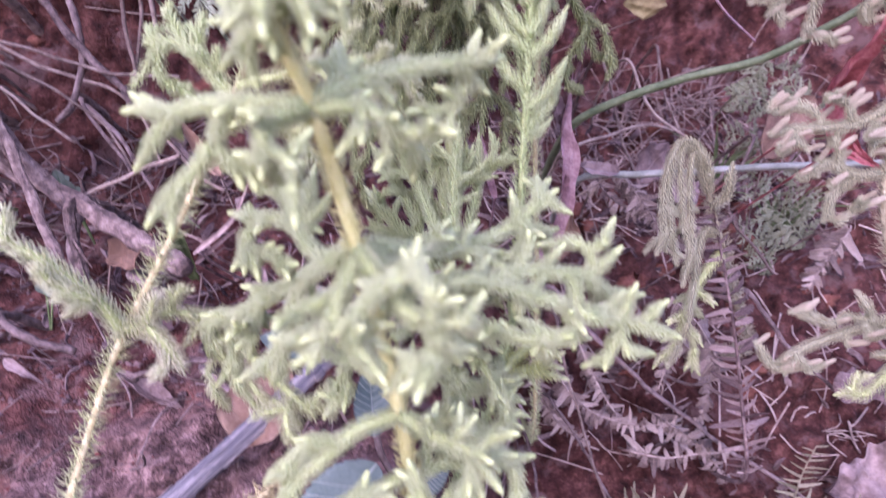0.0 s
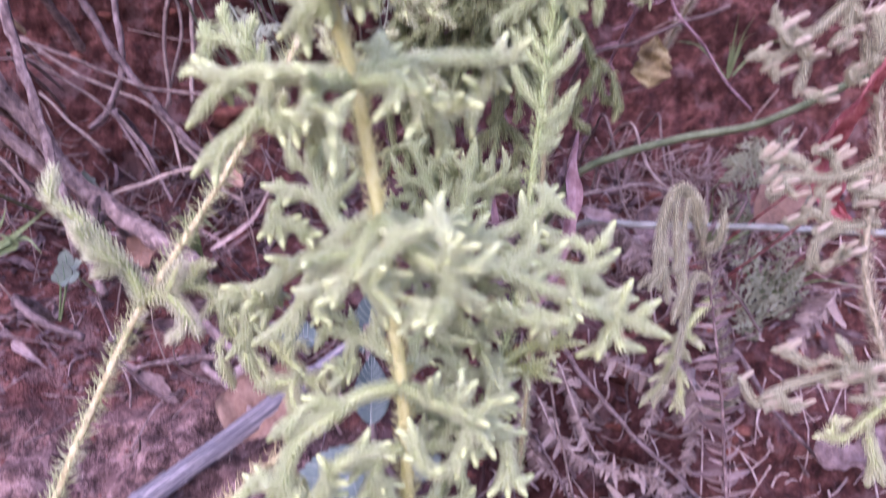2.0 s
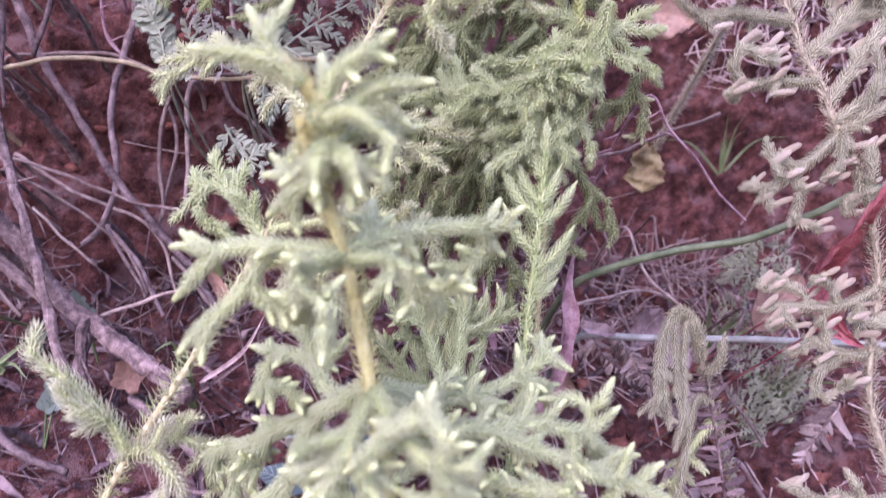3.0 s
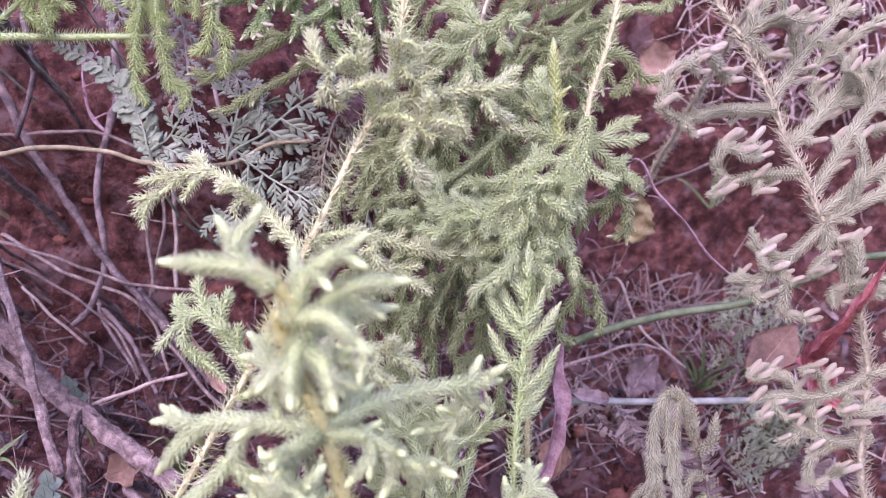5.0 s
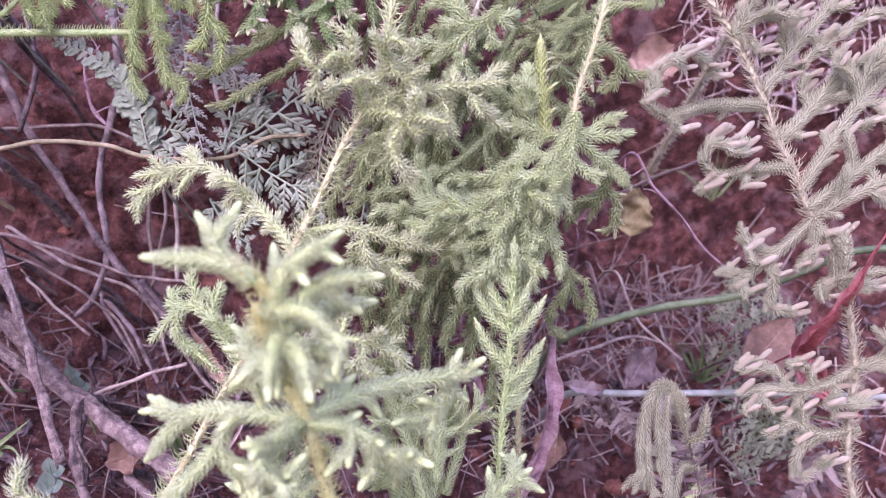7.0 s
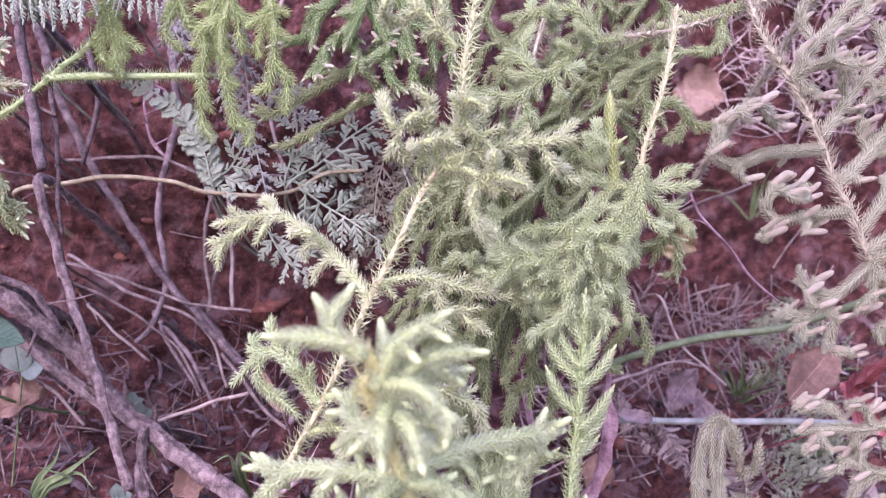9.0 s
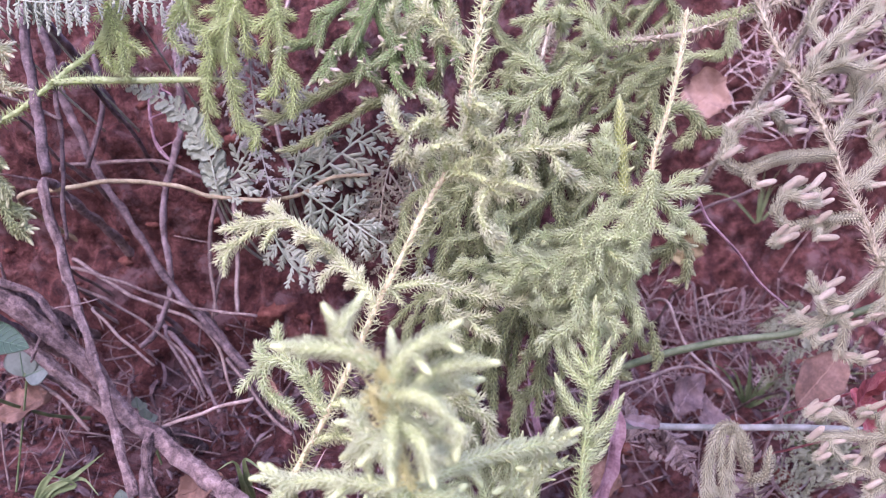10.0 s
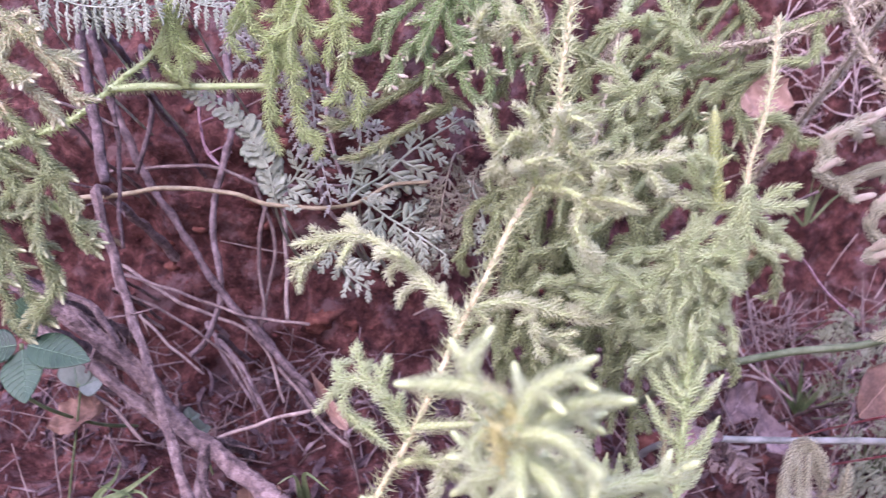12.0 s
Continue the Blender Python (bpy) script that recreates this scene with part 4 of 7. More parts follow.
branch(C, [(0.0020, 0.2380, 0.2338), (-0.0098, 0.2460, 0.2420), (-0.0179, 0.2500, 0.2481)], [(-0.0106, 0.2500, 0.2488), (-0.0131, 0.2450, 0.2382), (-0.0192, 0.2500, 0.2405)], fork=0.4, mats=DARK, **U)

# broad leaning plant with dense herringbone shelves
D = clubmoss([(0.0442, 0.3500, 0.1200), (0.0389, 0.3100, 0.2063), (0.0343, 0.2850, 0.2732), (0.0347, 0.2620, 0.3153), (0.0400, 0.2550, 0.3345), (0.0437, 0.2500, 0.3525), (0.0448, 0.2500, 0.3665), (0.0497, 0.2550, 0.3823), (0.0535, 0.2620, 0.3971), (0.0566, 0.2700, 0.4156)],
             "leaning clubmoss with dense herringbone branches and a yellow-green shoot", 0.0012, 0.0008, [M_NEEDLE_TAN, M_CORE_TAN], spine=0.0032, step=0.00024, lean=66, bend=35, width=0.00018)
H = dict(fill=12, size=0.0030, lean=66, bend=40, step=0.00012, width=0.00026, pale=0.3, core=0.0007, tone=0.0, bud=False)
branch(D, [(0.0358, 0.2470, 0.3528), (0.0337, 0.2470, 0.3675), (0.0324, 0.2470, 0.3819)], [(0.0365, 0.2460, 0.3683), (0.0308, 0.2460, 0.3658), (0.0363, 0.2460, 0.3606)], fork=0, droop=-0.3, mats=LIME, label="upright yellow-green shoot", **U)
branch(D, [(0.0431, 0.2490, 0.3542), (0.0326, 0.2470, 0.3553), (0.0248, 0.2460, 0.3695)], [(0.0238, 0.2460, 0.3562), (0.0282, 0.2460, 0.3623), (0.0243, 0.2470, 0.3636), (0.0301, 0.2440, 0.3498)], fork=0.4, droop=0, mats=GREEN, **H)
branch(D, [(0.0428, 0.2490, 0.3503), (0.0346, 0.2450, 0.3397), (0.0235, 0.2430, 0.3262), (0.0091, 0.2430, 0.3176)], [(0.0194, 0.2430, 0.3381), (0.0252, 0.2440, 0.3439), (0.0302, 0.2450, 0.3499), (0.0236, 0.2420, 0.3323), (0.0084, 0.2450, 0.3306), (0.0053, 0.2440, 0.3223), (0.0126, 0.2420, 0.3161), (0.0181, 0.2430, 0.3127), (0.0264, 0.2420, 0.3202), (0.0312, 0.2440, 0.3291), (0.0157, 0.2400, 0.3251)], fork=0.5, droop=0.1, mats=GREEN, **H)
HD = {**H, "fill": 26, "fork": 0.25, "droop": 0.05, "mats": GREEN, "lopsided": 0.85}
branch(D, [(0.0441, 0.2470, 0.3601), (0.0396, 0.2440, 0.3499), (0.0305, 0.2420, 0.3395), (0.0187, 0.2410, 0.3335), (0.0084, 0.2420, 0.3312), (-0.0031, 0.2450, 0.3327)], [], **HD)
branch(D, [(0.0437, 0.2470, 0.3549), (0.0381, 0.2430, 0.3433), (0.0282, 0.2410, 0.3325), (0.0156, 0.2400, 0.3265), (0.0035, 0.2420, 0.3240), (-0.0055, 0.2460, 0.3246)], [], **HD)
branch(D, [(0.0433, 0.2470, 0.3497), (0.0380, 0.2430, 0.3372), (0.0294, 0.2410, 0.3265), (0.0193, 0.2400, 0.3204), (0.0091, 0.2420, 0.3168)], [], **HD)
branch(D, [(0.0427, 0.2480, 0.3436), (0.0372, 0.2440, 0.3311), (0.0298, 0.2420, 0.3213), (0.0214, 0.2420, 0.3148), (0.0146, 0.2430, 0.3122)], [], **HD)
branch(D, [(0.0419, 0.2500, 0.3383), (0.0369, 0.2460, 0.3249), (0.0312, 0.2450, 0.3149), (0.0254, 0.2460, 0.3092)], [], **HD)
branch(D, [(0.0443, 0.2470, 0.3610), (0.0429, 0.2430, 0.3469), (0.0403, 0.2420, 0.3331), (0.0360, 0.2430, 0.3206), (0.0341, 0.2460, 0.3114)], [], **HD)
branch(D, [(0.0400, 0.2520, 0.3373), (0.0337, 0.2490, 0.3236), (0.0236, 0.2500, 0.3122)], [(0.0328, 0.2510, 0.3108), (0.0185, 0.2520, 0.3063), (0.0275, 0.2500, 0.3070), (0.0382, 0.2550, 0.3179), (0.0232, 0.2480, 0.3178)], fork=0.5, droop=0.3, mats=GREEN, **H)
branch(D, [(0.0316, 0.2500, 0.3306), (0.0140, 0.2500, 0.3253), (0.0012, 0.2520, 0.3273), (-0.0072, 0.2560, 0.3382)], [(0.0002, 0.2550, 0.3336), (0.0076, 0.2540, 0.3330), (-0.0025, 0.2520, 0.3272), (-0.0059, 0.2520, 0.3234), (0.0055, 0.2500, 0.3132), (-0.0010, 0.2500, 0.3183)], fork=0.4, droop=0.1, mats=GREEN, **H)
branch(D, [(0.0441, 0.2500, 0.3551), (0.0536, 0.2520, 0.3544), (0.0637, 0.2540, 0.3561)], [(0.0592, 0.2530, 0.3533), (0.0517, 0.2520, 0.3574)], fork=0.2, mats=GREEN, **{**H, "fill": 1})
branch(D, [(0.0449, 0.2500, 0.3534), (0.0561, 0.2550, 0.3461), (0.0642, 0.2570, 0.3389)], [(0.0595, 0.2580, 0.3500), (0.0529, 0.2540, 0.3423)], fork=0.2, mats=GREEN, **{**H, "fill": 1})
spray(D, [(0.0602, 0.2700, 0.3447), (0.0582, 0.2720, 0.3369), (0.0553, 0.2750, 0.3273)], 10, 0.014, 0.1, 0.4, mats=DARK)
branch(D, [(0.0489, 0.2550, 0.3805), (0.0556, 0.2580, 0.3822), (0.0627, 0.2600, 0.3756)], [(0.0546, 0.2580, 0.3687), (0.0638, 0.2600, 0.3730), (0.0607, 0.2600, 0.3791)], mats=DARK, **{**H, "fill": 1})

# fruiting plant with cream cones
E = clubmoss([(0.2748, 0.3300, 0.0245), (0.2218, 0.3050, 0.1191), (0.1883, 0.2910, 0.1714), (0.1686, 0.2880, 0.2109), (0.1574, 0.2860, 0.2398), (0.1554, 0.2840, 0.2778), (0.1512, 0.2830, 0.2964), (0.1431, 0.2820, 0.3186), (0.1324, 0.2810, 0.3342), (0.1280, 0.2850, 0.3480), (0.1235, 0.2910, 0.3588), (0.1167, 0.2930, 0.3764), (0.1056, 0.2950, 0.3965), (0.0948, 0.2970, 0.4127), (0.0857, 0.3000, 0.4354)],
             "grey-green clubmoss bearing many cream cones", 0.0014, 0.0010, [M_STEM_GREY, M_STEM_GREY], spine=0.0048, step=0.00016, lean=62)
K = dict(fill=6, size=0.0027, lean=70, bend=50, step=0.00009, width=0.00019, pale=0.25, tone=0.1, mats=GREY, cones=0.0072, droop=-0.25, core=0.0010)
branch(E, [(0.1178, 0.2920, 0.3708), (0.0934, 0.2750, 0.3679), (0.0769, 0.2620, 0.3628), (0.0672, 0.2570, 0.3665)], [(0.0708, 0.2560, 0.3763), (0.0773, 0.2550, 0.3817), (0.0819, 0.2560, 0.3829), (0.0740, 0.2560, 0.3693), (0.0773, 0.2560, 0.3605), (0.0907, 0.2630, 0.3781), (0.0913, 0.2630, 0.3754), (0.0698, 0.2580, 0.3720)], fork=0.45, **K)
branch(E, [(0.1273, 0.2860, 0.3486), (0.1103, 0.2800, 0.3467), (0.0975, 0.2750, 0.3442), (0.0908, 0.2720, 0.3509)], [(0.0954, 0.2720, 0.3588), (0.0996, 0.2720, 0.3538), (0.1084, 0.2750, 0.3524), (0.1072, 0.2720, 0.3440), (0.1053, 0.2700, 0.3401), (0.0951, 0.2740, 0.3405)], fork=0.45, **K)
branch(E, [(0.1178, 0.2930, 0.3754), (0.1270, 0.2960, 0.3894), (0.1370, 0.2980, 0.4024), (0.1453, 0.3000, 0.4123)], [(0.1383, 0.2960, 0.3964), (0.1370, 0.2950, 0.3921), (0.1295, 0.2940, 0.3861), (0.1274, 0.2930, 0.3819), (0.1447, 0.2980, 0.4077), (0.1298, 0.3000, 0.4004)], fork=0.45, **K)
branch(E, [(0.1252, 0.2910, 0.3582), (0.1324, 0.2900, 0.3676), (0.1471, 0.2940, 0.3875)], [(0.1346, 0.2900, 0.3707), (0.1381, 0.2910, 0.3770), (0.1326, 0.2880, 0.3604), (0.1303, 0.2880, 0.3587), (0.1438, 0.2970, 0.3902)], fork=0.45, **K)
branch(E, [(0.1056, 0.2950, 0.3961), (0.1104, 0.2920, 0.4001), (0.1155, 0.2900, 0.4019)], [(0.1165, 0.2900, 0.3900), (0.1160, 0.2910, 0.3882), (0.1189, 0.2920, 0.4064)], fork=0.45, **K)
branch(E, [(0.1307, 0.2830, 0.3411), (0.1379, 0.2820, 0.3559), (0.1469, 0.2830, 0.3702), (0.1636, 0.2850, 0.3907)], [(0.1423, 0.2810, 0.3561), (0.1475, 0.2810, 0.3630), (0.1507, 0.2820, 0.3657), (0.1521, 0.2820, 0.3717), (0.1383, 0.2800, 0.3514), (0.1578, 0.2820, 0.3729)], fork=0.45, **K)
branch(E, [(0.1351, 0.2810, 0.3310), (0.1247, 0.2810, 0.3198), (0.1136, 0.2810, 0.3102), (0.1080, 0.2810, 0.3044)], [(0.1155, 0.2790, 0.3135), (0.1219, 0.2790, 0.3088), (0.1387, 0.2780, 0.3251), (0.1353, 0.2780, 0.3196), (0.1206, 0.2810, 0.2973), (0.1305, 0.2810, 0.2982), (0.1316, 0.2830, 0.2954), (0.1129, 0.2800, 0.3011), (0.1316, 0.2770, 0.3126)], fork=0.5, **K)
branch(E, [(0.1350, 0.2810, 0.3314), (0.1448, 0.2770, 0.3389), (0.1639, 0.2750, 0.3495)], [(0.1523, 0.2750, 0.3402), (0.1420, 0.2760, 0.3319), (0.1520, 0.2770, 0.3451), (0.1570, 0.2740, 0.3356), (0.1612, 0.2780, 0.3552)], fork=0.5, **K)
branch(E, [(0.1428, 0.2820, 0.3186), (0.1451, 0.2800, 0.3088), (0.1456, 0.2780, 0.3141)], [(0.1384, 0.2820, 0.3042), (0.1426, 0.2800, 0.3026), (0.1588, 0.2800, 0.3095)], fork=0.45, **K)
branch(E, [(0.1555, 0.2840, 0.2768), (0.1419, 0.2830, 0.2694), (0.1238, 0.2830, 0.2680), (0.1137, 0.2830, 0.2660)], [(0.1379, 0.2820, 0.2763), (0.1216, 0.2820, 0.2650), (0.1480, 0.2810, 0.2698), (0.1484, 0.2810, 0.2657), (0.1475, 0.2800, 0.2593), (0.1630, 0.2820, 0.2652), (0.1344, 0.2830, 0.2623), (0.1303, 0.2850, 0.2720)], fork=0.5, **K)
branch(E, [(0.1555, 0.2840, 0.2774), (0.1626, 0.2820, 0.2807), (0.1726, 0.2800, 0.2899)], [(0.1650, 0.2810, 0.2873), (0.1678, 0.2800, 0.2774), (0.1600, 0.2830, 0.2928)], fork=0.5, **K)
branch(E, [(0.1600, 0.2860, 0.2542), (0.1464, 0.2850, 0.2517), (0.1311, 0.2840, 0.2575)], [(0.1272, 0.2840, 0.2505), (0.1367, 0.2850, 0.2447), (0.1370, 0.2860, 0.2347), (0.1460, 0.2860, 0.2384), (0.1389, 0.2840, 0.2622)], fork=0.3, **K)
branch(E, [(0.1786, 0.2890, 0.2006), (0.1520, 0.2810, 0.1969), (0.1350, 0.2780, 0.1919), (0.1224, 0.2760, 0.1855)], [(0.1531, 0.2780, 0.2052), (0.1475, 0.2790, 0.2024), (0.1630, 0.2770, 0.1898), (0.1294, 0.2760, 0.1861), (0.1343, 0.2770, 0.1819), (0.1256, 0.2770, 0.1811), (0.1413, 0.2770, 0.2002), (0.1614, 0.2760, 0.2000), (0.1395, 0.2760, 0.1852), (0.1460, 0.2750, 0.1925), (0.1554, 0.2760, 0.1888)], fork=0.45, **K)
branch(E, [(0.1822, 0.2910, 0.1892), (0.1700, 0.2850, 0.1808), (0.1591, 0.2810, 0.1721)], [(0.1486, 0.2810, 0.1712), (0.1531, 0.2800, 0.1786), (0.1686, 0.2830, 0.1723), (0.1772, 0.2840, 0.1542), (0.1572, 0.2800, 0.1790)], fork=0.3, droop=0.4, mats=TAN, size=0.004)

for ax in ([(0.1235, 0.2910, 0.3588), (0.1420, 0.2930, 0.3760), (0.1620, 0.2960, 0.3960), (0.1800, 0.2980, 0.4120)], [(0.1056, 0.2950, 0.3965), (0.1180, 0.2960, 0.4150), (0.1330, 0.2980, 0.4330)], [(0.1324, 0.2810, 0.3342), (0.1560, 0.2780, 0.3560), (0.1780, 0.2790, 0.3760), (0.1950, 0.2800, 0.3920)]):
    spray(E, ax, 9, 0.016, taper=0.4, fork=0.3, **K)

# hanging plants further back
F = clubmoss([(0.0320, 0.4000, 0.4824), (0.0165, 0.3400, 0.4255), (0.0095, 0.3150, 0.3957), (0.0038, 0.3100, 0.3704)], "mass of drooping dull green clubmoss fronds", 0.0014, 0.0009, [M_STEM_GREY, M_STEM_GREY])
# rear mass in DARK: its dull green also carries painted shade
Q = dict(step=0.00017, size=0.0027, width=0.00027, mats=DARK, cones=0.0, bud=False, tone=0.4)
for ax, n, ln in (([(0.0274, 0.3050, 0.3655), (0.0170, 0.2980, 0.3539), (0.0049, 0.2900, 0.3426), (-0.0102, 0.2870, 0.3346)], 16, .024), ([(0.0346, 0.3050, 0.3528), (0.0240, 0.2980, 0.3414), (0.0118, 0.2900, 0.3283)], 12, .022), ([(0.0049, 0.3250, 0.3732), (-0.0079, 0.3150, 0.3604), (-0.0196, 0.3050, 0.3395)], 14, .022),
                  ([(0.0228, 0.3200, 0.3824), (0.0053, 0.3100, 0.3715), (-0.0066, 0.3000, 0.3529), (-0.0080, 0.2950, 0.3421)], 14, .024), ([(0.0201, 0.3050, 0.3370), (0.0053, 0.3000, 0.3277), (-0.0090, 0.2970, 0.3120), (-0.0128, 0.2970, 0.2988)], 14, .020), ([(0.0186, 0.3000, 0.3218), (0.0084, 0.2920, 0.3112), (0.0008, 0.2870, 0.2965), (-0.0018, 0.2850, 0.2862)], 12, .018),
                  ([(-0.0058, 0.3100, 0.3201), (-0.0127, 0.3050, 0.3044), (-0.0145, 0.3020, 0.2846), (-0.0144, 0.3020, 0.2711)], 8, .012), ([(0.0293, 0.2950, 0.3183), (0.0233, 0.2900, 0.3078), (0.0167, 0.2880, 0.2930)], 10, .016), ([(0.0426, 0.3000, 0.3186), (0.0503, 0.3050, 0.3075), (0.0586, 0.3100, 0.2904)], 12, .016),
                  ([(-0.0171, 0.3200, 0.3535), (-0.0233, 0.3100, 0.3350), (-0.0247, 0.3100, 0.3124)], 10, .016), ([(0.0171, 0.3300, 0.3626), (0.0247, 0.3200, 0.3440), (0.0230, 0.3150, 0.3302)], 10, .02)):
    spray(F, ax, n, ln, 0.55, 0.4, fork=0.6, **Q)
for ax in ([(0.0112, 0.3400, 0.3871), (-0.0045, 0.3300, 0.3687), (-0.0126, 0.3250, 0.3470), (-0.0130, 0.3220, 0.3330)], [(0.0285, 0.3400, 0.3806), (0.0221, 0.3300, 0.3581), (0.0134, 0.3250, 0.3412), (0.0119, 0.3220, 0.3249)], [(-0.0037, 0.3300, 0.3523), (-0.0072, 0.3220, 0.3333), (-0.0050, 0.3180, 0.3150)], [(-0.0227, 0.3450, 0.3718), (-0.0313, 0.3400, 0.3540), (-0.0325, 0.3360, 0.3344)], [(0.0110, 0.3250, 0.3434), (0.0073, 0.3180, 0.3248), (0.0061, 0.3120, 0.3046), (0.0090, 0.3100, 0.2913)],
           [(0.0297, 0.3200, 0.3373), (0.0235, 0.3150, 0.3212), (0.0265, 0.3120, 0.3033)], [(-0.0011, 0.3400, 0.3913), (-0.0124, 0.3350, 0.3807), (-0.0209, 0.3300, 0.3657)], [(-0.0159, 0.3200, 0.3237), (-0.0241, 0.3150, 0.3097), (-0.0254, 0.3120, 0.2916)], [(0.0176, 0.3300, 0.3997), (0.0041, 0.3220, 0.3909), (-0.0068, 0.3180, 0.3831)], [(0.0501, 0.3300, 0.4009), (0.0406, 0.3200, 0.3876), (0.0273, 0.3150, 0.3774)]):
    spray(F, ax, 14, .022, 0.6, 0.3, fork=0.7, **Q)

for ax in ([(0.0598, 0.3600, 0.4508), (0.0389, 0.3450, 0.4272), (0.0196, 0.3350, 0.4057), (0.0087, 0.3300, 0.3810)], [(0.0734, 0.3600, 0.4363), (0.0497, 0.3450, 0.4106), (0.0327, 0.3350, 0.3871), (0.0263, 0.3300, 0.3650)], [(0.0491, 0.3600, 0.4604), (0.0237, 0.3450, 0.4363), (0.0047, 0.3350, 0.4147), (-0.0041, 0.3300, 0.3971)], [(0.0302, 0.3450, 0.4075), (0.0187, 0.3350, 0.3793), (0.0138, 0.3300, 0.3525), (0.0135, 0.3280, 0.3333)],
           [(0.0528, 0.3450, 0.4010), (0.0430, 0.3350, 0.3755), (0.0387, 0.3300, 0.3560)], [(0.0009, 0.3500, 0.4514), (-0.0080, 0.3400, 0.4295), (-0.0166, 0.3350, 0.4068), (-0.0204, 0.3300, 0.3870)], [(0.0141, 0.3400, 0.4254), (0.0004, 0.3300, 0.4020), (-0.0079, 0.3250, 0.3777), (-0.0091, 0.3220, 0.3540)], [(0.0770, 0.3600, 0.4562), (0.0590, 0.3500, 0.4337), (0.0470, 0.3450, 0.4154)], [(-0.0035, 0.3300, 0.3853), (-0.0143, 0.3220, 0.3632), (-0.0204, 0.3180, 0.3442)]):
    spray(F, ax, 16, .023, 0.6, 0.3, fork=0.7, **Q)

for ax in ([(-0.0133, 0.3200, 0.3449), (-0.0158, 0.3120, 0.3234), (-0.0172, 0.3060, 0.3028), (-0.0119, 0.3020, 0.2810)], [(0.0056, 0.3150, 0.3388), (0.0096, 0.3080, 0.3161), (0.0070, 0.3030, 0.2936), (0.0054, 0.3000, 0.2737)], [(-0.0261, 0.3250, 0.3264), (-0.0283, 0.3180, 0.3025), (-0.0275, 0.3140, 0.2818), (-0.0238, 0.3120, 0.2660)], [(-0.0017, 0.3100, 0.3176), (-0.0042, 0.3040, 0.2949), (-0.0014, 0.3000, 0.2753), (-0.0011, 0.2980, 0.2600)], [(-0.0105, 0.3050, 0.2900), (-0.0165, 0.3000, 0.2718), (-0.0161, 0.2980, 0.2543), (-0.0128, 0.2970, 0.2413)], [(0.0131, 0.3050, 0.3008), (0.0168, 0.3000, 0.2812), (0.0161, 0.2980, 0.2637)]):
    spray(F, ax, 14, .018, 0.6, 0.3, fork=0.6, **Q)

G = clubmoss([(0.1506, 0.3600, 0.4656), (0.1210, 0.3300, 0.4403), (0.0891, 0.3050, 0.4239), (0.0628, 0.2900, 0.4125), (0.0410, 0.2800, 0.4068), (0.0284, 0.2730, 0.4028)], "leaning green clubmoss with flat fans of branchlets", 0.0015, 0.0009, [M_STEM_GREY, M_STEM_GREY])
branch(G, [(0.0410, 0.2800, 0.4068), (0.0263, 0.2710, 0.4015), (0.0130, 0.2660, 0.3899), (-0.0009, 0.2640, 0.3793)], [(-0.0009, 0.2640, 0.3981), (0.0069, 0.2640, 0.3771), (0.0180, 0.2650, 0.3839), (0.0083, 0.2660, 0.4066), (0.0015, 0.2650, 0.3893), (0.0204, 0.2650, 0.3919), (0.0114, 0.2640, 0.3820), (-0.0020, 0.2640, 0.3834), (0.0242, 0.2660, 0.3940), (0.0070, 0.2680, 0.3975)], fork=0.6, mats=GREEN, **H)
branch(G, [(0.0325, 0.2750, 0.4043), (0.0235, 0.2700, 0.4135), (0.0173, 0.2700, 0.4227)], [(-0.0023, 0.2660, 0.4091), (0.0061, 0.2680, 0.4144), (0.0119, 0.2660, 0.4105), (0.0194, 0.2700, 0.4181), (0.0026, 0.2660, 0.4064), (0.0275, 0.2720, 0.4160)], fork=0.5, mats=GREEN, **H)
H0 = {**H, "fill": 0}
spray(G, [(0.0911, 0.3050, 0.4250), (0.0699, 0.2950, 0.4171), (0.0469, 0.2900, 0.4063), (0.0343, 0.2850, 0.3990)], 12, .014, 0.4, 0.3, mats=GREEN, **H0)
spray(G, [(0.0657, 0.3000, 0.4064), (0.0547, 0.2950, 0.3970), (0.0482, 0.2900, 0.3858)], 8, .016, 0.5, 0.3, mats=DARK)

# dark fronds with small pale cones, and a horizontal spiny shoot with hanging tufts
I = clubmoss([(-0.0412, 0.4200, 0.4984), (-0.0493, 0.3500, 0.4500), (-0.0598, 0.3250, 0.4293), (-0.0676, 0.3180, 0.4184)], "dark green drooping clubmoss with tiny pale cones", 0.0013, 0.0009, [M_STEM_GREY, M_STEM_GREY])
for ax, n, ln in (([(-0.0506, 0.3400, 0.4497), (-0.0647, 0.3250, 0.4337), (-0.0765, 0.3160, 0.4177), (-0.0789, 0.3130, 0.4047)], 12, .018), ([(-0.0505, 0.3400, 0.4473), (-0.0566, 0.3200, 0.4282), (-0.0617, 0.3120, 0.4129), (-0.0645, 0.3100, 0.4047)], 12, .018), ([(-0.0480, 0.3400, 0.4474), (-0.0425, 0.3200, 0.4241), (-0.0387, 0.3120, 0.4070), (-0.0359, 0.3100, 0.4002)], 12, .018),
                  ([(-0.0431, 0.3400, 0.4475), (-0.0331, 0.3200, 0.4221), (-0.0283, 0.3150, 0.3989)], 10, .016), ([(-0.0571, 0.3350, 0.4458), (-0.0553, 0.3200, 0.4237), (-0.0478, 0.3120, 0.4067)], 10, .016)):
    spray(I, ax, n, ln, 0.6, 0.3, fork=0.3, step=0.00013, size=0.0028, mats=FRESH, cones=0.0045)
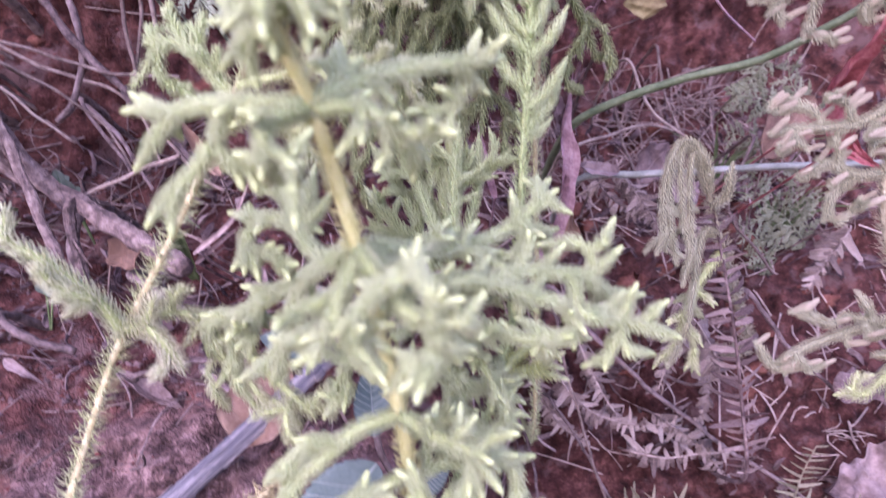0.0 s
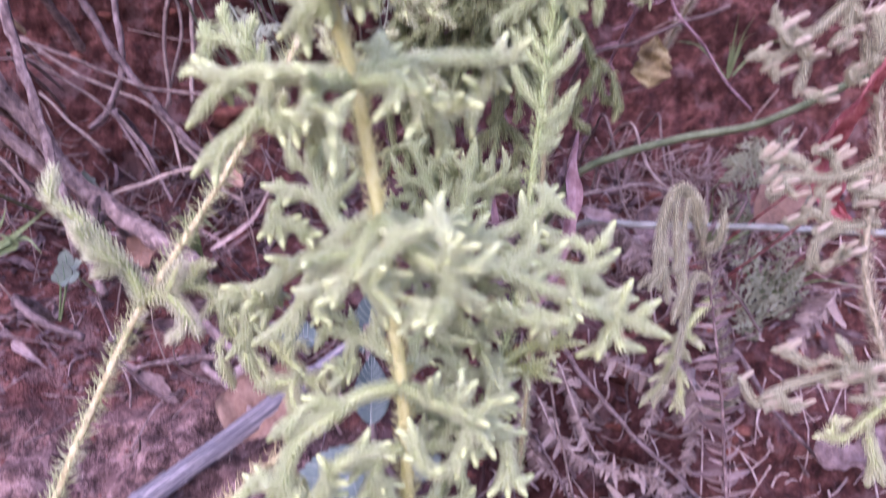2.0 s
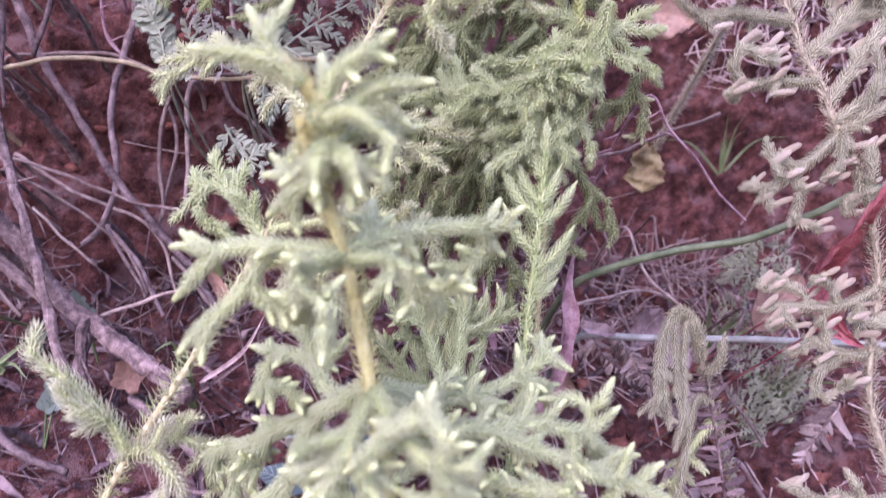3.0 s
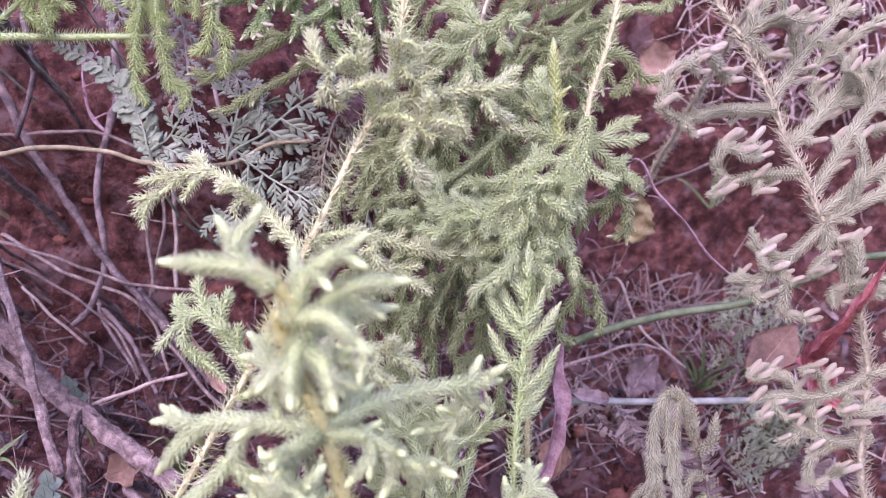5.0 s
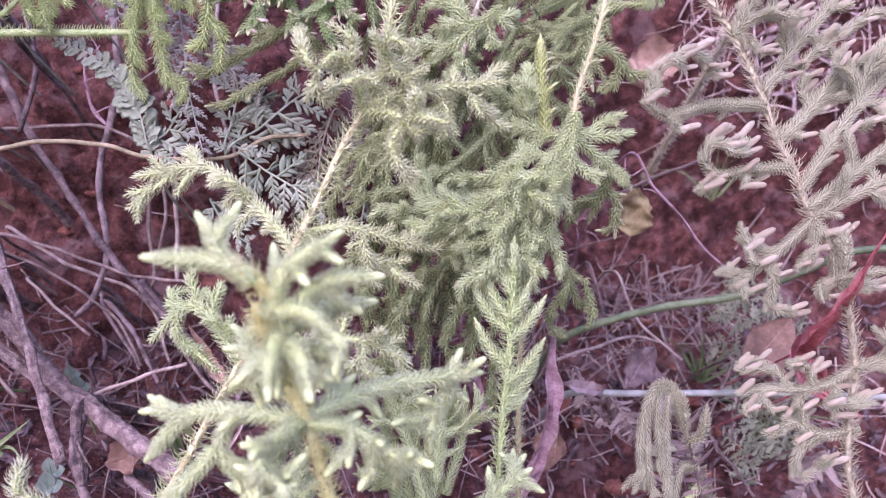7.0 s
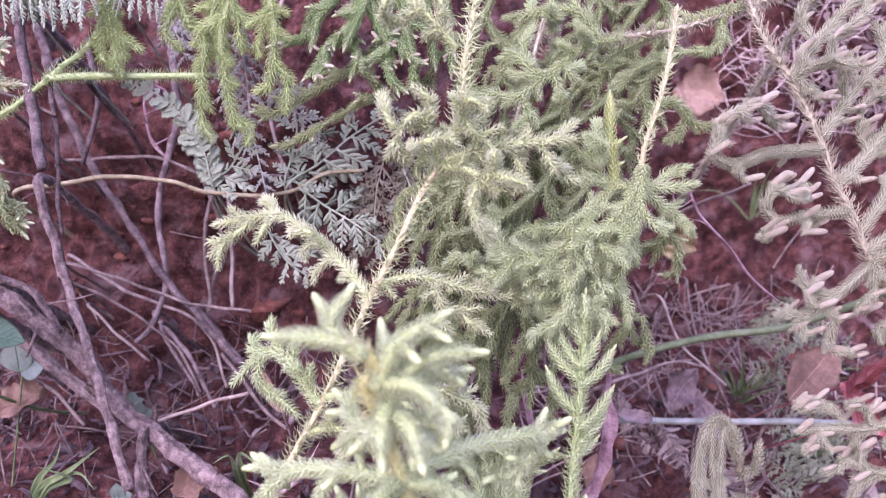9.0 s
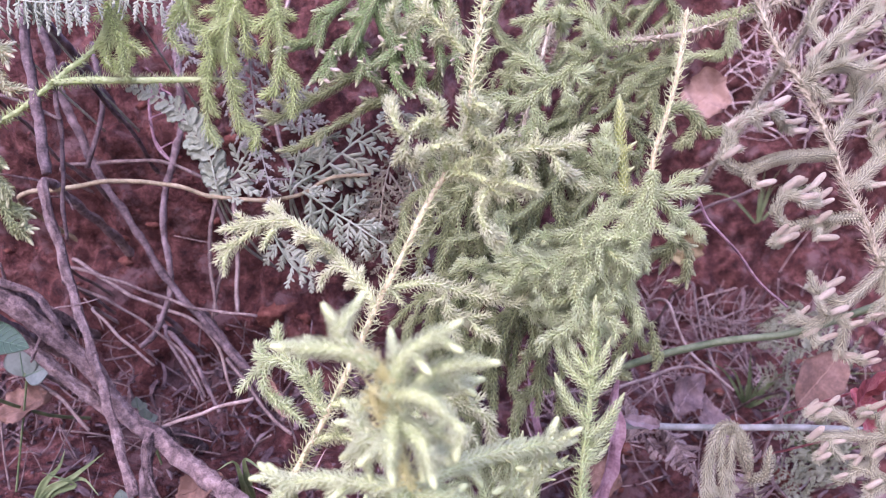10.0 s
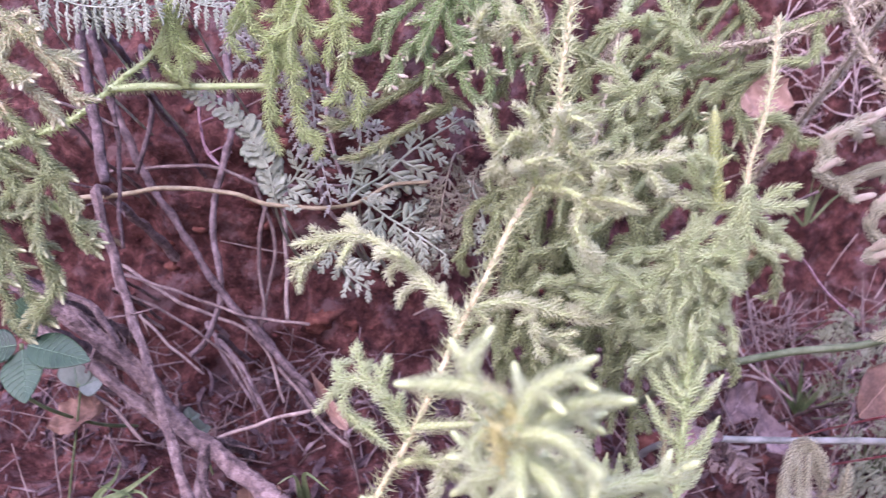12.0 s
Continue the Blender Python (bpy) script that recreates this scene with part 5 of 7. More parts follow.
spray(I, [(-0.0457, 0.3300, 0.4168), (-0.0641, 0.3280, 0.3994), (-0.0825, 0.3250, 0.3866), (-0.1007, 0.3220, 0.3757)], 14, .018, 0.3, 0.3, mats=DARK, step=0.00013, size=0.0028)
J = clubmoss([(-0.2730, 0.3600, 0.3587), (-0.2160, 0.3250, 0.3744), (-0.1990, 0.3220, 0.3855), (-0.1890, 0.3220, 0.3942), (-0.1770, 0.3250, 0.4064), (-0.1709, 0.3350, 0.4354)], "horizontal lime-green spiny clubmoss runner with hanging tufts", 0.0013, 0.0010, [M_NEEDLE, M_NEEDLE], spine=0.0035)
branch(J, [(-0.1952, 0.3220, 0.3892), (-0.1780, 0.3200, 0.3906), (-0.1555, 0.3190, 0.3912), (-0.1198, 0.3190, 0.3930)], [], mats=[M_NEEDLE, M_NEEDLE], fork=0, size=0.0032, step=0.00022, lean=80, bend=15, core=0.0010, bud=False)
for ax, n, ln in (([(-0.1709, 0.3300, 0.4365), (-0.1693, 0.3220, 0.4183), (-0.1620, 0.3180, 0.4080), (-0.1530, 0.3150, 0.4030)], 9, .010), ([(-0.1708, 0.3250, 0.4259), (-0.1660, 0.3200, 0.4120), (-0.1600, 0.3170, 0.3985)], 8, .009), ([(-0.1118, 0.3300, 0.4429), (-0.1147, 0.3180, 0.4237), (-0.1166, 0.3140, 0.4047), (-0.1097, 0.3130, 0.3706)], 14, .016),
                  ([(-0.1094, 0.3300, 0.4430), (-0.0976, 0.3160, 0.4238), (-0.0937, 0.3120, 0.4052), (-0.0957, 0.3120, 0.3871)], 12, .013), ([(-0.1437, 0.3300, 0.4420), (-0.1390, 0.3250, 0.4269), (-0.1340, 0.3220, 0.4136)], 8, .012),
                  ([(-0.1209, 0.3350, 0.4416), (-0.1243, 0.3250, 0.4203), (-0.1235, 0.3200, 0.4032)], 10, .014)):
    spray(J, ax, int(n * 0.8), ln, 0.6, 0.2, fork=0.2, mats=JADE, size=0.0042, lean=68, bend=34, step=0.00013, width=0.00025, tone=0.3, bud=False)
L = clubmoss([(-0.3153, 0.3300, 0.3952), (-0.2401, 0.2800, 0.3889), (-0.2047, 0.2600, 0.3799), (-0.1929, 0.2570, 0.3689)], "drooping green clubmoss at the open end of the bank", 0.0014, 0.0009)
# DARK stands in for the shade on these fronds at the far left
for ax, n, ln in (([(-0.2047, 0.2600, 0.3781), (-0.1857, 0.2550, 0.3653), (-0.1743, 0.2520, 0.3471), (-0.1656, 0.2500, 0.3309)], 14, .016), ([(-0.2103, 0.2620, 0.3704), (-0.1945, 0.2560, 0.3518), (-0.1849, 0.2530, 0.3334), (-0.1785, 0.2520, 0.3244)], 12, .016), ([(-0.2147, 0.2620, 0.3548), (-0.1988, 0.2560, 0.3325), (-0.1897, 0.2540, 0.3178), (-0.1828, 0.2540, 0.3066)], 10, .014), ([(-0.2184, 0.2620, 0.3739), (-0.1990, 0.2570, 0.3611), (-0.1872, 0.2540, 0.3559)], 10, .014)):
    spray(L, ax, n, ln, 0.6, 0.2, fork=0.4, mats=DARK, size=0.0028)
spray(L, [(-0.2095, 0.2620, 0.4119), (-0.1924, 0.2570, 0.4022), (-0.1796, 0.2550, 0.3913), (-0.1705, 0.2540, 0.3787)], 14, .014, 0.3, 0.2, mats=[M_NEEDLE_TAN, M_STEM], size=0.0034)

R = clubmoss([(-0.1141, 0.2350, 0.0927), (-0.0991, 0.2220, 0.1228), (-0.0888, 0.2180, 0.1367), (-0.0799, 0.2160, 0.1433)], "creeping clubmoss hanging over the edge of the ledge", 0.0010, 0.0008)
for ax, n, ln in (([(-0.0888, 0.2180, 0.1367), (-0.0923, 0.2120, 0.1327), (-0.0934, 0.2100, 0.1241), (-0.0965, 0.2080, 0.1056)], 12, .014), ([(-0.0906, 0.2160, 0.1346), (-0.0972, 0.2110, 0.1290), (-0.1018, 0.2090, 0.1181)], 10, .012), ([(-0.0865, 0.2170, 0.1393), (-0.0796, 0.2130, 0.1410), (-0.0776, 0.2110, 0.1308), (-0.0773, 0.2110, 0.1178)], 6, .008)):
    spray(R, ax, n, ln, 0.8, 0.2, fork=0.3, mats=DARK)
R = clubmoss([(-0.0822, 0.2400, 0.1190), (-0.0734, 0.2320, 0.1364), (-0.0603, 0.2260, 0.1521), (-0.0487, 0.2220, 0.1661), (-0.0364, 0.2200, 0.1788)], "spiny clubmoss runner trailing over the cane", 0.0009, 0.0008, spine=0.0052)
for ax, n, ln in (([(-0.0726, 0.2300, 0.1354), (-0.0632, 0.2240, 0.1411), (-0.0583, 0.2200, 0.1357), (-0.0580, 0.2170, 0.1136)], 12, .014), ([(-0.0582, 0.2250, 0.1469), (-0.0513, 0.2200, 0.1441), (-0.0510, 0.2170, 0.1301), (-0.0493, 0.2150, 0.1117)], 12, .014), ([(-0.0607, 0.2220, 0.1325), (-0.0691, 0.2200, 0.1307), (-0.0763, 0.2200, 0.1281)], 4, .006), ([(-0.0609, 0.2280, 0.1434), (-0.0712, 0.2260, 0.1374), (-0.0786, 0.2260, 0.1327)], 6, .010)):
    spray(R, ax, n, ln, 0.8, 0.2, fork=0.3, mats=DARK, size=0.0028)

# withered shaggy head hooked over the dry fern
O = clubmoss([(0.1567, 0.3900, 0.1479), (0.1385, 0.3650, 0.1825), (0.1227, 0.3400, 0.2098), (0.1134, 0.3300, 0.2276), (0.1060, 0.3220, 0.2440), (0.1005, 0.3190, 0.2549)], "withered grey-green clubmoss head hooked downwards", 0.0012, 0.0009, [M_STEM_GREY, M_STEM_GREY])
OS = dict(fork=0.25, droop=1.2, mats=GREY, bud=False, size=0.0027, lean=58, bend=30, step=0.00012, width=0.00022, core=0.0008, fill=2, tone=0.1)
branch(O, [(0.1082, 0.3230, 0.2384), (0.1008, 0.3190, 0.2572), (0.0936, 0.3150, 0.2556), (0.0948, 0.3120, 0.2347), (0.0980, 0.3110, 0.2191)], [(0.1010, 0.3110, 0.2143), (0.0942, 0.3090, 0.2259)], **OS)
branch(O, [(0.1069, 0.3220, 0.2418), (0.0969, 0.3170, 0.2595), (0.0898, 0.3130, 0.2520), (0.0895, 0.3100, 0.2322), (0.0935, 0.3090, 0.2122)], [(0.0954, 0.3080, 0.2159)], **OS)
branch(O, [(0.1014, 0.3200, 0.2550), (0.0928, 0.3150, 0.2583), (0.0875, 0.3110, 0.2475), (0.0866, 0.3090, 0.2320), (0.0888, 0.3080, 0.2176)], [(0.0854, 0.3080, 0.2230)], **OS)
branch(O, [(0.1043, 0.3210, 0.2473), (0.0988, 0.3170, 0.2548), (0.0975, 0.3130, 0.2382), (0.0996, 0.3120, 0.2226)], [], **OS)
branch(O, [(0.1150, 0.3300, 0.2205), (0.1066, 0.3220, 0.2208), (0.1036, 0.3180, 0.2021), (0.1021, 0.3160, 0.1854)], [(0.0998, 0.3180, 0.1748)], **OS)
branch(O, [(0.1073, 0.3230, 0.2406), (0.1053, 0.3200, 0.2508), (0.1015, 0.3180, 0.2568)], [(0.1055, 0.3160, 0.2465)], fork=0, mats=GREY, size=0.003)
branch(O, [(0.1109, 0.3260, 0.2325), (0.1143, 0.3200, 0.2379), (0.1143, 0.3170, 0.2498)], [], fork=0, mats=GREY, size=0.003)
spray(O, [(0.1194, 0.3350, 0.2103), (0.1098, 0.3300, 0.1991), (0.1043, 0.3260, 0.1882), (0.1001, 0.3250, 0.1729)], 8, .012, 0.8, 0.2, mats=TAN, size=0.003)


# ---- twigs, roots, canes ----
def twig(name, label, pts, r0, r1, mat, category, sides=8, rough=0.10, wander=0.0006, foot=True, nodes=()):
    P = spline(footed(pts) if foot else pts, 0.003)
    s = np.linspace(0, 1, len(P))
    L = np.linalg.norm(np.diff(P, axis=0), axis=1).sum()
    P = P + wander * np.stack([np.sin(s * L * 110 + a) + 0.4 * np.sin(s * L * 270 + 2 * a) for a in rng.random(3) * 6], 1)
    r = np.linspace(r0, r1, len(P)) * (1 + 0.5 * rough * np.sin(s * L * 300 + rng.random() * 6))
    for u in nodes:
        r = r * (1 + 0.35 * np.exp(-(((s - u) * len(P) / 2.0) ** 2)))
    b = Buf()
    tube(b, P, r, sides, 0, rough=rough, ridge=0.5 * rough)
    return solo(name, b, [mat], label, category)


def straight_cane(name, label, a, c, r0, r1, mat, category):
    """A straight weathered cane, modelled along its own z so that the grain runs lengthwise."""
    lo, c = np.array(a), np.array(c)
    ln = np.linalg.norm(c - lo)
    z = np.linspace(0, ln, 120)
    P = np.stack([0.0006 * np.sin(z * 23), 0.0004 * np.sin(z * 31 + 1), z], 1)
    r = np.linspace(r0, r1, 120) * (1 + 0.14 * np.exp(-(((z - ln * 0.38) / 0.003) ** 2)))
    ob = thing(name, (0, 0, 0), label, category)
    b = Buf()
    tube(b, P, r, 18, 0, rough=0.015)
    link("culm", b.mesh("culm", [mat]), ob)
    for u in (0.38, 0.8):
        b = Buf()
        zz = np.linspace(-0.0025, 0.0025, 7)
        tube(b, np.stack([np.interp(u * ln + zz, z, P[:, k]) for k in range(3)], 1), (r0 + u * (r1 - r0)) * (1.02 + 0.16 * np.cos(zz / 0.0025 * 1.57)), 18, 0, rough=0.02)
        link("node_ring", b.mesh("node_ring", [mat]), ob)
    for k in range(14):
        a, z0, z1 = rng.uniform(0, 6.28), rng.uniform(0.02, 0.7) * ln, rng.uniform(0.015, 0.05)
        q = np.linspace(z0, z0 + z1, 8)
        rr = np.interp(q, z, r) * 1.02 + np.linspace(0, 1, 8) ** 3 * rng.uniform(0, 0.003)
        b = Buf()
        tube(b, np.stack([rr * np.cos(a), rr * np.sin(a), q], 1), 0.00022, 4)
        link("fibre", b.mesh("fibre", [mat]), ob)
    ob.matrix_world = Matrix.Translation(lo.tolist()) @ Vector((c - lo).tolist()).to_track_quat("Z", "Y").to_matrix().to_4x4()
    return ob


straight_cane("cane", "weathered grey split cane lying on the ledge", *[(-0.1443, 0.2100, 0.1005), (-0.0248, 0.3180, 0.1900)], 0.0043, 0.0036, M_CANE, "cane")
twig("reed", "smooth dry grey-green reed lying level", [(0.0686, 0.3860, 0.2345), (0.0955, 0.3860, 0.2356), (0.1591, 0.3840, 0.2399), (0.1987, 0.3800, 0.2418), (0.2338, 0.3750, 0.2440)], 0.0018, 0.0017, M_REED_GREY, "reed", 10, 0.0, 0.0001, nodes=(0.1,))
twig("reed", "long arching green reed beside the dry blade", [(0.0645, 0.4100, 0.2558), (0.0835, 0.3950, 0.2696), (0.1145, 0.3850, 0.2813), (0.1427, 0.3720, 0.2898), (0.1660, 0.3550, 0.3051), (0.1803, 0.3450, 0.3152), (0.2081, 0.3350, 0.3192)], 0.0024, 0.0016, M_REED, "reed", 10, 0.0, 0.0001)
ROOT = "brown-grey woody root trailing over the ledge"
TW = "thin dry brown-grey twig against the bank"
ST = "thin dry straw-coloured stalk"
for pts, r0, r1 in (([(-0.2437, 0.3300, 0.3057), (-0.2228, 0.3340, 0.2920), (-0.2082, 0.3360, 0.2806), (-0.1891, 0.3400, 0.2622), (-0.1739, 0.3420, 0.2410), (-0.1565, 0.3410, 0.2301), (-0.1345, 0.3320, 0.2195), (-0.1026, 0.3150, 0.2084)], .0052, .0042), ([(-0.2397, 0.3350, 0.2844), (-0.2176, 0.3380, 0.2718), (-0.1984, 0.3420, 0.2531), (-0.1786, 0.3460, 0.2353)], .0042, .003),
                    ([(-0.1584, 0.3380, 0.2310), (-0.1579, 0.3330, 0.2181), (-0.1491, 0.3250, 0.1981)], .0030, .0026), ([(-0.2174, 0.3520, 0.3448), (-0.2026, 0.3450, 0.3086), (-0.1837, 0.3350, 0.2664), (-0.1564, 0.3200, 0.2103)], .0028, .0022), ([(-0.2341, 0.3350, 0.3004), (-0.2101, 0.3350, 0.2951), (-0.2022, 0.3350, 0.2864), (-0.1975, 0.3360, 0.2760)], .0028, .0018)):
    P = spline(footed(pts), 0.003)
    trunk = thing("root", P[0], ROOT, "root")
    u = np.linspace(0, 1, len(P))
    P = P + 0.0007 * np.stack([np.sin(u * len(P) * 0.2 + a) + 0.4 * np.sin(u * len(P) * 0.81 + 2 * a) for a in rng.random(3) * 6], 1)
    b = Buf()
    tube(b, P, np.linspace(r0, r1, len(P)) * 0.85 * (1 + 0.08 * np.sin(u * len(P) * 0.9)), 20, 0, rough=0.05, ridge=0.09)
    link("main_root", b.mesh("main_root", [M_ROOT]), trunk)
    for k in rng.integers(4, len(P) - 4, 5):
        w = unit(unit(P[k + 2] - P[k]) + 0.9 * rng.standard_normal(3) * (1, 0.4, 0.8)) * rng.uniform(0.012, 0.03)
        b = Buf()
        q = spline([P[k], P[k] + w * 0.5 + rng.standard_normal(3) * 0.0015, P[k] + w + (0, 0, -0.003)], 0.002)
        tube(b, q, np.linspace(r1 * 0.3, r1 * 0.12, len(q)), 6, 0, rough=0.1)
        link("side_root", b.mesh("side_root", [M_ROOT]), trunk)
for pts, r0, r1 in (([(-0.2490, 0.4050, 0.4242), (-0.2289, 0.4020, 0.3740), (-0.2077, 0.3970, 0.3418), (-0.1710, 0.3910, 0.2945), (-0.1445, 0.3860, 0.2683), (-0.1207, 0.3780, 0.2507)], .0024, .0018), ([(-0.1751, 0.4050, 0.4266), (-0.1718, 0.4020, 0.3762), (-0.1794, 0.3970, 0.3311), (-0.1718, 0.3930, 0.2972), (-0.1780, 0.3900, 0.2717), (-0.1861, 0.3880, 0.2611)], .0021, .0015),
                    ([(-0.2143, 0.3350, 0.4221), (-0.2027, 0.3220, 0.3818), (-0.1917, 0.3120, 0.3504)], .0024, .0022), ([(-0.1948, 0.3300, 0.3975), (-0.1929, 0.3250, 0.3607), (-0.1917, 0.3280, 0.3224)], .0012, .0009), ([(-0.2185, 0.4000, 0.4185), (-0.2112, 0.3950, 0.3830), (-0.2162, 0.3900, 0.3533)], .0016, .0012),
                    ([(-0.1716, 0.3860, 0.2698), (-0.1531, 0.3780, 0.2459), (-0.1462, 0.3720, 0.2377)], .0015, .0008), ([(0.0544, 0.3700, 0.1813), (0.0869, 0.3780, 0.1439), (0.1258, 0.3860, 0.1086), (0.1567, 0.3950, 0.0828), (0.1895, 0.3900, 0.0629), (0.2288, 0.3780, 0.0393)], .0014, .0011), ([(0.1612, 0.4050, 0.1692), (0.1847, 0.4050, 0.1394), (0.2208, 0.4100, 0.1076)], .0015, .0011),
                    ([(0.0035, 0.2260, 0.1414), (0.0150, 0.2220, 0.1357), (0.0246, 0.2200, 0.1278), (0.0352, 0.2160, 0.1183)], .0017, .0013), ([(0.0359, 0.3600, 0.1229), (0.0461, 0.3620, 0.0926), (0.0516, 0.3600, 0.0658), (0.0721, 0.3500, 0.0415)], .0009, .0007), ([(0.0580, 0.3800, 0.1175), (0.0754, 0.3750, 0.0894), (0.1039, 0.3650, 0.0386)], .0009, .0007),
                    ([(0.0384, 0.3600, 0.1261), (0.0474, 0.3620, 0.1081), (0.0567, 0.3620, 0.1013)], .001, .0007), ([(-0.1626, 0.3500, 0.2210), (-0.1607, 0.3400, 0.2067), (-0.1475, 0.3250, 0.1909)], .003, .002), ([(-0.1222, 0.3000, 0.1675), (-0.0964, 0.2960, 0.1750), (-0.0720, 0.2900, 0.1812)], .0011, .0009), ([(-0.0932, 0.3000, 0.1700), (-0.0724, 0.2850, 0.1618), (-0.0643, 0.2800, 0.1572)], .002, .0013),
                    ([(-0.1733, 0.3000, 0.1913), (-0.1588, 0.2980, 0.1836), (-0.1424, 0.2970, 0.1794)], .0022, .0015), ([(-0.1651, 0.4200, 0.2735), (-0.1404, 0.4100, 0.2519), (-0.1191, 0.4000, 0.2307)], .0022, .0018), ([(-0.1846, 0.4100, 0.2712), (-0.1600, 0.4000, 0.2473), (-0.1431, 0.3900, 0.2276)], .0016, .001), ([(-0.1310, 0.3300, 0.2002), (-0.1050, 0.3200, 0.1866), (-0.0785, 0.3050, 0.1725), (-0.0641, 0.2950, 0.1691)], .0024, .0016)):
    twig("twig", TW, pts, r0, r1, M_WOOD, "twig", 8, 0.12, 0.0005)
for pts, r0, r1 in (([(-0.1551, 0.4120, 0.3408), (-0.1577, 0.4100, 0.3098), (-0.1522, 0.4050, 0.2764)], .0012, .001), ([(-0.1442, 0.4120, 0.3474), (-0.1436, 0.4100, 0.3136), (-0.1397, 0.4050, 0.2786)], .0014, .0011), ([(-0.2226, 0.3850, 0.3017), (-0.1804, 0.3850, 0.2904), (-0.1533, 0.3850, 0.2829), (-0.1220, 0.3800, 0.2819)], .0010, .0008),
                    ([(-0.2199, 0.3750, 0.2957), (-0.1978, 0.3780, 0.2847), (-0.1810, 0.3800, 0.2765), (-0.1630, 0.3800, 0.2627), (-0.1441, 0.3700, 0.2413)], .0010, .0007), ([(-0.2309, 0.3500, 0.2560), (-0.2090, 0.3460, 0.2459), (-0.1878, 0.3400, 0.2312)], .0013, .0009), ([(-0.1606, 0.3520, 0.2303), (-0.1353, 0.3470, 0.2409), (-0.1116, 0.3420, 0.2506)], .0010, .0009),
                    ([(-0.2243, 0.3300, 0.3831), (-0.2071, 0.3270, 0.3785), (-0.1916, 0.3220, 0.3734)], .0012, .0008), ([(-0.1363, 0.3800, 0.2582), (-0.1121, 0.3600, 0.2419), (-0.0926, 0.3400, 0.2357)], .0012, .0009), ([(-0.2330, 0.4000, 0.3539), (-0.1830, 0.4000, 0.3578), (-0.1484, 0.3950, 0.3496), (-0.1096, 0.3900, 0.3517)], .0011, .0009), ([(-0.1240, 0.4000, 0.3510), (-0.1173, 0.4000, 0.3372), (-0.0915, 0.3950, 0.3187)], .0014, .001),
                    ([(0.0698, 0.4500, 0.3209), (0.0988, 0.4550, 0.3350), (0.1500, 0.4600, 0.3592)], .0014, .001), ([(0.0882, 0.4700, 0.2913), (0.0994, 0.4600, 0.2487), (0.1049, 0.4300, 0.2263)], .001, .0008), ([(0.1020, 0.4700, 0.2885), (0.1152, 0.4600, 0.2632), (0.1380, 0.4400, 0.2418)], .001, .0008), ([(0.0649, 0.4200, 0.2427), (0.1051, 0.4400, 0.2532), (0.1270, 0.4500, 0.2506)], .0012, .0009),
                    ([(0.1269, 0.5000, 0.2955), (0.1298, 0.4800, 0.2649), (0.1439, 0.4500, 0.2277)], .001, .0008), ([(0.1525, 0.4000, 0.2521), (0.1403, 0.3900, 0.2187), (0.1638, 0.3850, 0.1865)], .001, .0008), ([(-0.1165, 0.4100, 0.4528), (-0.1214, 0.4000, 0.3927), (-0.1069, 0.3950, 0.3433)], .0012, .0009), ([(-0.1640, 0.4200, 0.3515), (-0.1511, 0.4150, 0.3158), (-0.1563, 0.4100, 0.2729)], .0011, .0008),
                    ([(-0.2186, 0.4000, 0.2766), (-0.1974, 0.3950, 0.2607), (-0.1797, 0.3900, 0.2507)], .001, .0007), ([(-0.2285, 0.4000, 0.3037), (-0.2014, 0.3950, 0.2896), (-0.1513, 0.3900, 0.2705), (-0.1344, 0.3800, 0.2409)], .0012, .0008), ([(0.0556, 0.3800, 0.1661), (0.0670, 0.3720, 0.1213), (0.0939, 0.3600, 0.0407)], .0009, .0007)):
    twig("stalk", ST, pts, r0, r1, M_STRAW, "stalk", 6, 0.05, 0.0005)


def hairy_root(pts, n):
    foot, _ = on_soil(pts[0])
    ob = thing("rootlet", foot, "fine purple-brown rootlet with side hairs", "root")
    P = spline(footed(pts), 0.002)
    b = Buf()
    tube(b, P, np.linspace(0.0011, 0.0006, len(P)), 6)
    link("main_root", b.mesh("main_root", [M_PURPLE]), ob)
    for i in range(n):
        k = int(len(P) * (0.2 + 0.75 * i / n))
        w = unit(rng.standard_normal(3) * (1, 0.4, 1)) * 0.012 * (0.5 + rng.random())
        h = Buf()
        tube(h, spline([P[k], P[k] + w * 0.5 + rng.standard_normal(3) * 0.0015, P[k] + w], 0.002), np.linspace(0.0004, 0.0002, 7)[: len(spline([P[k], P[k] + w * 0.5, P[k] + w], 0.002))][0], 4)
        link("root_hair", h.mesh("root_hair", [M_PURPLE]), ob)


hairy_root([(0.0918, 0.4000, 0.3554), (0.1038, 0.3920, 0.3403), (0.1186, 0.3910, 0.3255), (0.1315, 0.3930, 0.3104), (0.1489, 0.4000, 0.2976)], 12)
hairy_root([(-0.1864, 0.4000, 0.3962), (-0.1878, 0.4000, 0.3844), (-0.1840, 0.4000, 0.3667), (-0.1754, 0.4000, 0.3581)], 9)


